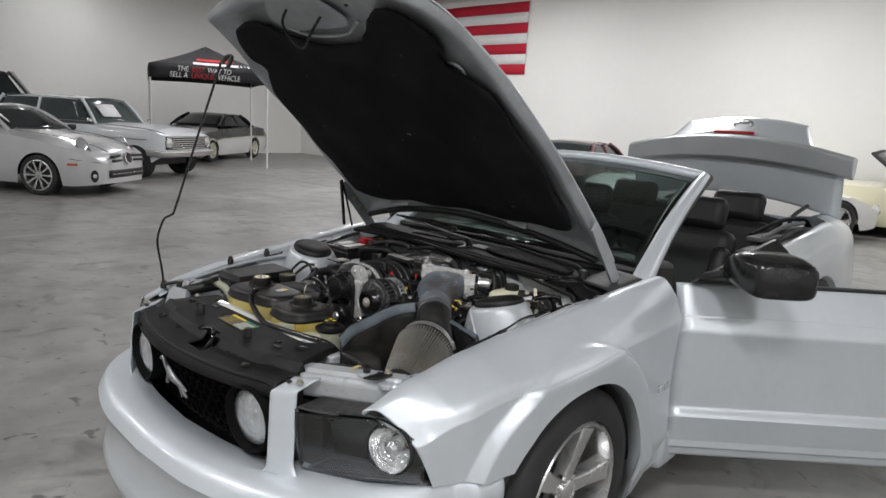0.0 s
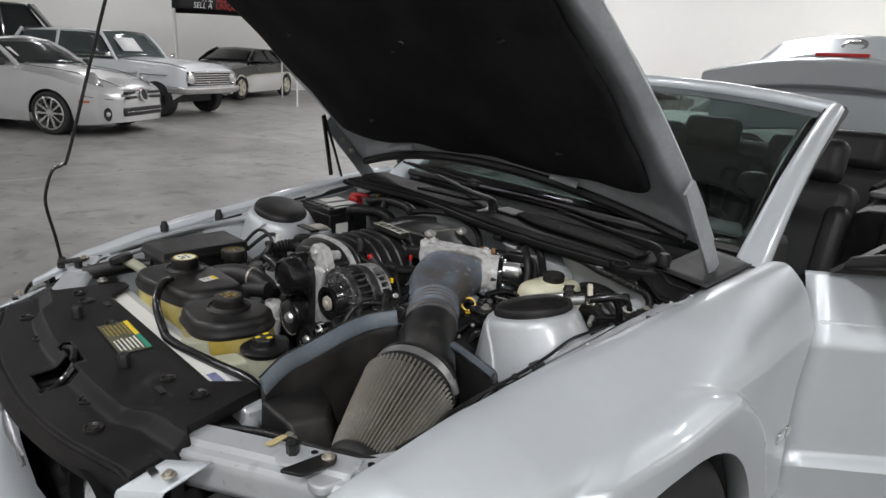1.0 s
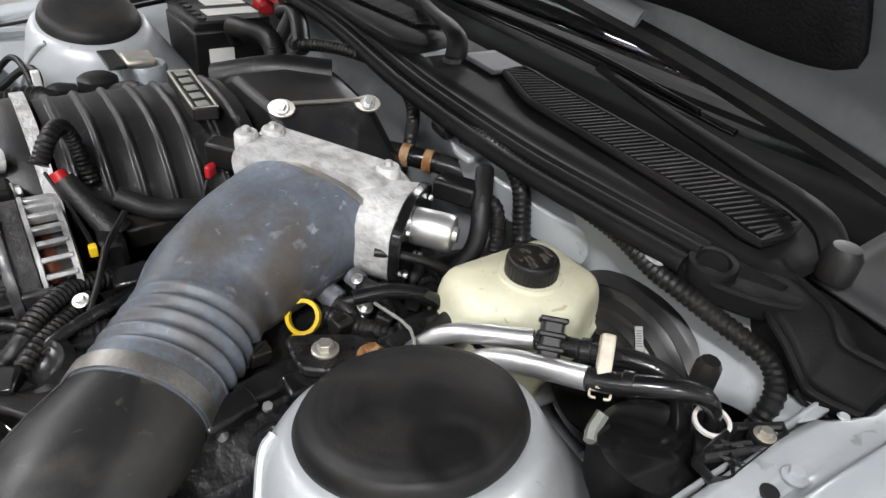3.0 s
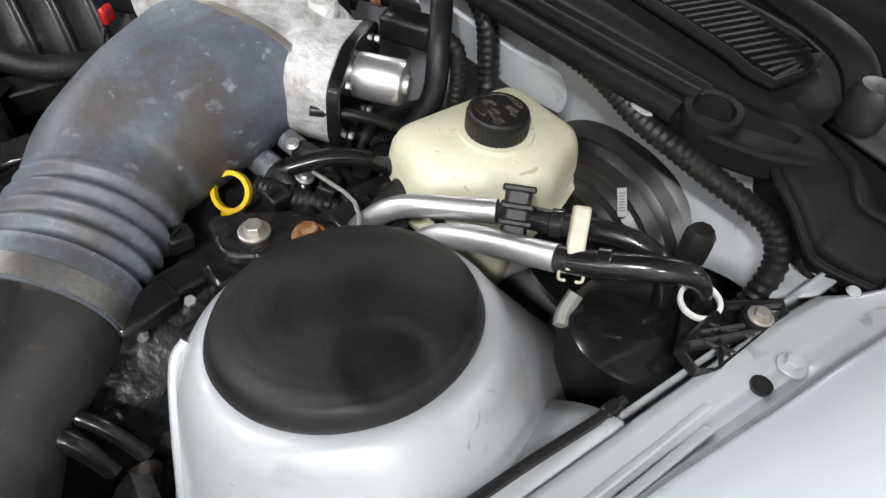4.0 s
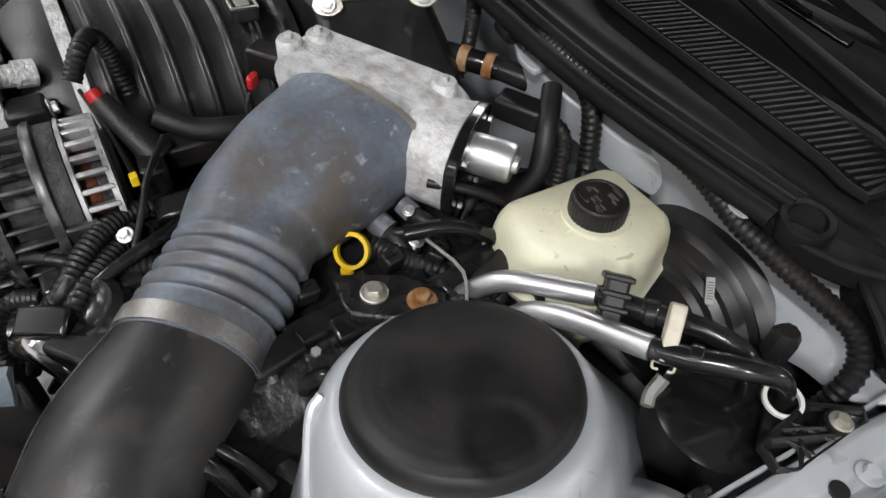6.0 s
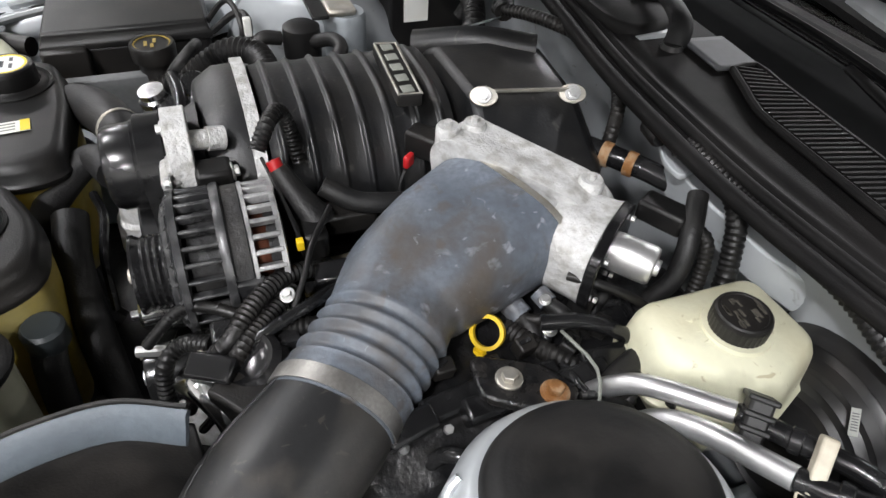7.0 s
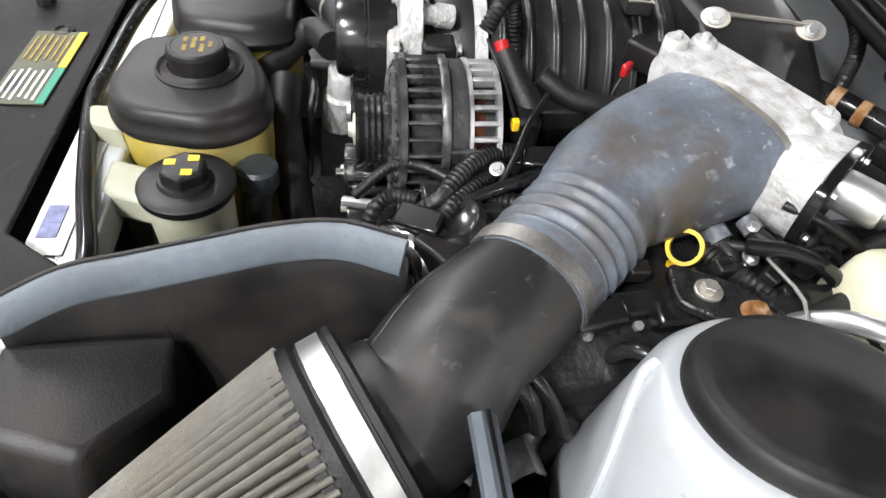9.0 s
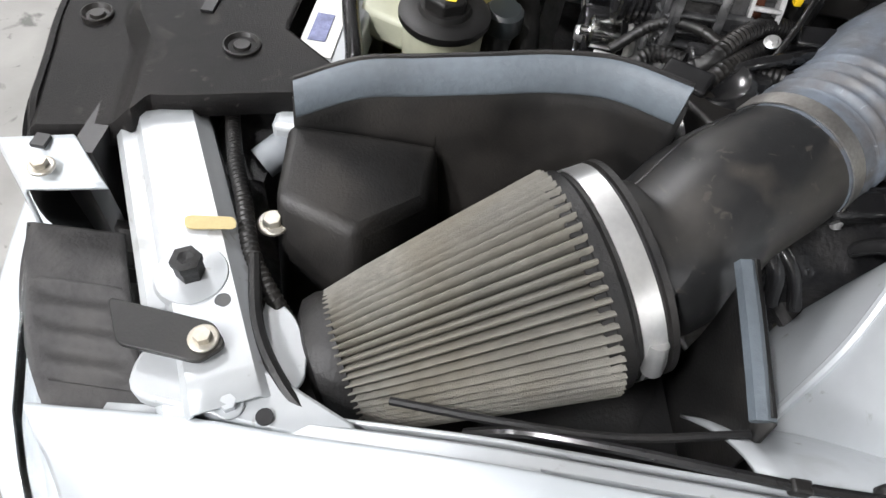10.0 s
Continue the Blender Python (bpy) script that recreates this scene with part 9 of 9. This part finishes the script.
part("valve_hose", tube([(-0.31, 0.03, 0.85), (-0.28, 0.055, 0.865), (-0.25, 0.06, 0.86), (-0.235, 0.03, 0.84)], 0.0115, 12, 6), RUBBER, vs)
part("alloy_can", lathe([(0.036, -0.10), (0.036, 0.0), (0.032, 0.008), (0, 0.008)], Matrix.Translation((-0.365, 0.095, 0.865)), 28), mat("dull_alloy_can", (0.35, 0.38, 0.40), 0.5, 0.5, 0.1, 12.0), main_car)
part("can_bracket", box((-0.365, 0.085, 0.880), (0.055, 0.05, 0.014)), DULLZINC, main_car, bevel=0.006)
part("tower_wire", tube([(-0.43, -0.12, 0.83), (-0.40, -0.08, 0.87), (-0.36, -0.065, 0.875), (-0.34, -0.07, 0.83)], 0.006, 8, 7), RUBBER, main_car)
part("tower_wire", tube([(-0.46, -0.13, 0.83), (-0.42, -0.09, 0.885), (-0.37, -0.075, 0.86), (-0.38, -0.085, 0.80)], 0.005, 8, 7), RUBBER, main_car)
part("wire_tag", box((-0.345, -0.068, 0.87), (0.012, 0.012, 0.03)), LABELWHITE, main_car, bevel=0.002)
bt2 = part("battery", box((-0.60, 0.30, 0.79), (0.20, 0.165, 0.17)), PLASTIC, main_car, "black car battery with white labels", bevel=0.006)
part("battery_top", box((-0.60, 0.30, 0.882), (0.19, 0.155, 0.018)), PLASTIC, bt2, bevel=0.004)
part("battery_label", box((-0.565, 0.315, 0.892), (0.045, 0.105, 0.0015)), LABELWHITE, bt2)
part("battery_label", box((-0.64, 0.325, 0.892), (0.05, 0.085, 0.0015)), LABELWHITE, bt2)
part("battery_label", box((-0.498, 0.27, 0.81), (0.0015, 0.05, 0.06)), LABELWHITE, bt2)
for k in range(6):
    part("cell_plug", lathe([(0.009, 0), (0.009, 0.004), (0, 0.005)], Matrix.Translation((-0.675 + 0.03 * k, 0.245, 0.891)), 14), BLACKOUT, bt2)
part("terminal_cover", loft([[Vector((-0.60 + x * k, 0.40 + y * k, z)) for x, y in ((-0.035, -0.02), (0.035, -0.025), (0.04, 0.02), (-0.03, 0.025))] for z, k in ((0.875, 0.72), (0.900, 0.72), (0.908, 0.5))]), RED, bt2, "red terminal cover", bevel=0.006)
part("red_cable", tube([(-0.62, 0.40, 0.905), (-0.56, 0.405, 0.915), (-0.52, 0.41, 0.91)], 0.009, 8, 5), RED, bt2)
part("battery_cable", tube([(-0.49, 0.30, 0.86), (-0.46, 0.285, 0.89), (-0.40, 0.28, 0.905), (-0.30, 0.29, 0.915), (-0.22, 0.27, 0.90), (-0.2, 0.25, 0.86)], 0.019, 12, 7, rib=0.002, pitch=0.008), PLASTIC, main_car)
part("battery_cable", tube([(-0.53, 0.41, 0.90), (-0.44, 0.40, 0.925), (-0.38, 0.37, 0.93), (-0.36, 0.34, 0.90), (-0.37, 0.31, 0.84)], 0.013, 12, 7), RUBBER, main_car)
part("small_wire", tube([(-0.58, 0.42, 0.91), (-0.50, 0.43, 0.935), (-0.43, 0.41, 0.93)], 0.006, 8, 5), RUBBER, main_car)
part("yellow_clip", box((-0.46, 0.40, 0.93), (0.014, 0.012, 0.01)), YELLOW, main_car, bevel=0.002)
# stops, clips and braces along the passenger's wing
for x, y, z in ((-0.672, -0.28, 0.86), (-0.675, -0.10, 0.875)):
    part("wing_stop", lathe([(0.012, -0.01), (0.013, 0.008), (0.009, 0.014), (0.009, 0.022), (0, 0.024)], Matrix.Translation((x, y, z)), 14), RUBBER, main_car)
part("apron_brace", tube([(-0.66, -0.45, 0.81), (-0.645, -0.30, 0.84), (-0.64, -0.12, 0.86), (-0.625, 0.0, 0.865)], 0.014, 8, 6, flat=0.5), BAYSILVER, main_car)
part("apron_brace", tube([(-0.60, -0.50, 0.80), (-0.60, -0.40, 0.82), (-0.61, -0.25, 0.835)], 0.010, 8, 6, flat=0.6), BAYSILVER, main_car)
part("lamp_top_duct", tube([(-0.55, -0.56, 0.795), (-0.50, -0.47, 0.815), (-0.46, -0.40, 0.82)], [0.02, 0.022, 0.016], 10, 5), PLASTIC, main_car)
rng = random.Random(11)
for k in range(46):
    x, y = rng.uniform(-0.42, 0.5), rng.uniform(-0.42, 0.30)
    z = rng.uniform(0.56, 0.74)
    if 0.44 < x and y < -0.12:
        continue
    a = rng.uniform(0, 6.28)
    d = Vector((math.cos(a), math.sin(a), rng.uniform(-0.3, 0.3))) * rng.uniform(0.05, 0.12)
    p = Vector((x, y, z))
    part("hidden_hose", tube([p - d, p + Vector((0, 0, rng.uniform(0, 0.05))), p + d, p + d * 1.4 - Vector((0, 0, 0.06))], rng.uniform(0.006, 0.015), 8, 5), rng.choice((RUBBER, DARKBAY, GLOSSBLACK, PLASTIC)), main_car)

# coils, plugs and short hoses along the cam cover
rng = random.Random(23)
for k in range(9):
    y = -0.17 + 0.042 * k
    x = 0.395 + 0.012 * (k % 2)
    cbx = part("coil_pack", box((0, 0, 0), (0.05 + 0.01 * (k % 3), 0.024, 0.024), aim((x, y, 0.836), (0.35, 0.05, 1), rng.uniform(-18, 18))), GLOSSBLACK, main_car, bevel=0.004)
    part("coil_plug", box((0, 0, 0), (0.020, 0.016, 0.018), aim((x - 0.032, y + 0.004, 0.846), (0.2, 0.1, 1), rng.uniform(-25, 25))), PLASTIC, cbx, bevel=0.002)
    part("plug_clip", box((0, 0, 0), (0.012, 0.004, 0.003), aim((x - 0.030, y + 0.002, 0.8565), (0.2, 0.1, 1), rng.uniform(-25, 25))), rng.choice((LABELGREY, BLACKOUT, GLOSSBLACK)), cbx)
    if k % 2 == 0:
        bolt((x + 0.026, y - 0.012, 0.840), (0.5, 0, 1), 0.0075, main_car, STEEL, False)
for k in range(22):
    x, y = rng.uniform(0.315, 0.46), rng.uniform(-0.19, 0.21)
    if 0.32 < x < 0.46 and 0.0 < y < 0.12:
        y += 0.12
    p = Vector((x, y, rng.uniform(0.815, 0.845)))
    a = rng.uniform(0, 6.28)
    d = Vector((math.cos(a), math.sin(a), rng.uniform(-0.1, 0.1))) * rng.uniform(0.03, 0.06)
    r = rng.uniform(0.0035, 0.0085)
    part("short_hose" if r > 0.006 else "engine_wire", tube([p - d - Vector((0, 0, 0.03)), p - d * 0.6, p + Vector((rng.uniform(-0.01, 0.01), rng.uniform(-0.01, 0.01), 0.012)), p + d * 0.7, p + d - Vector((0, 0, 0.035))], r, 10, 5, rib=0.0009 if k % 3 == 0 else 0.0, pitch=0.005), rng.choice((GLOSSBLACK, RUBBER, PLASTIC)), main_car)
for p, d in (((0.352, 0.118, 0.848), (0.4, 0.1, 1)), ((0.44, 0.155, 0.832), (0.3, 0, 1)), ((0.30, -0.13, 0.868), (0.1, 0, 1)), ((0.335, -0.16, 0.858), (0.1, -0.3, 1)), ((0.262, -0.05, 0.868), (0, 0, 1))):
    bolt(p, d, 0.0085, main_car, STEEL)

# wires, plugs and bright fastenings in the gap beside the alternator
GAP = [((0.20, -0.06, 0.925), (0.235, -0.085, 0.915), (0.262, -0.10, 0.90), (0.285, -0.115, 0.885)),
       ((0.262, -0.07, 0.878), (0.285, -0.10, 0.886), (0.300, -0.135, 0.884), (0.310, -0.17, 0.872)),
       ((0.285, -0.15, 0.880), (0.262, -0.185, 0.885), (0.245, -0.215, 0.872), (0.25, -0.25, 0.84)),
       ((0.36, 0.10, 0.872), (0.372, 0.135, 0.876), (0.385, 0.165, 0.868), (0.392, 0.20, 0.84)),
       ((0.33, 0.14, 0.895), (0.352, 0.17, 0.892), (0.366, 0.20, 0.878), (0.37, 0.23, 0.85))]
for k, pts in enumerate(GAP):
    part("engine_wire", tube(pts, (0.003, 0.0065, 0.006, 0.008, 0.005)[k], 10, 6, rib=0.0009 if k in (1, 2) else 0.0, pitch=0.005), GLOSSBLACK if k % 2 else PLASTIC, main_car)
for p, d, r, m in (((0.240, -0.058, 0.878), (0.4, -0.2, 1), 0.008, STEEL), ((0.272, -0.118, 0.890), (0.3, -0.3, 1), 0.0075, STEEL), ((0.298, -0.20, 0.862), (0.3, -0.4, 1), 0.009, DULLZINC), ((0.335, 0.118, 0.872), (0.3, -0.3, 1), 0.006, STEEL)):
    bolt(p, d, r, main_car, m)
for p, s3, d, m in (((0.250, -0.072, 0.884), (0.034, 0.022, 0.018), (0.4, -0.2, 1), GLOSSBLACK), ((0.242, -0.040, 0.872), (0.05, 0.03, 0.010), (0.5, -0.1, 1), DULLZINC), ((0.318, -0.192, 0.868), (0.045, 0.024, 0.020), (0.3, -0.4, 1), GLOSSBLACK)):
    part("plug_body", box((0, 0, 0), s3, aim(p, d, 20)), m, main_car, bevel=0.003)

# dark strips put in for the shaded gaps and slots along the passenger's wing
for y0, y1 in ((-0.42, -0.28), (-0.20, -0.02), (0.10, 0.24)):
    part("wing_gap_shade", tube([(-table([(-0.6, 0.648), (0.0, 0.675), (0.7, 0.722)], y), y, table(ZIN, y) - 0.016) for y in (y0, (y0 + y1) / 2, y1)], 0.007, 8, 5, flat=0.5), RUBBER, main_car)
for y in (-0.36, -0.25, -0.12, 0.02, 0.16, 0.30):
    bolt((-table(XIN, y) + 0.018, y, table(ZIN, y) - 0.014), UP, 0.0095, main_car, BAYSILVER)
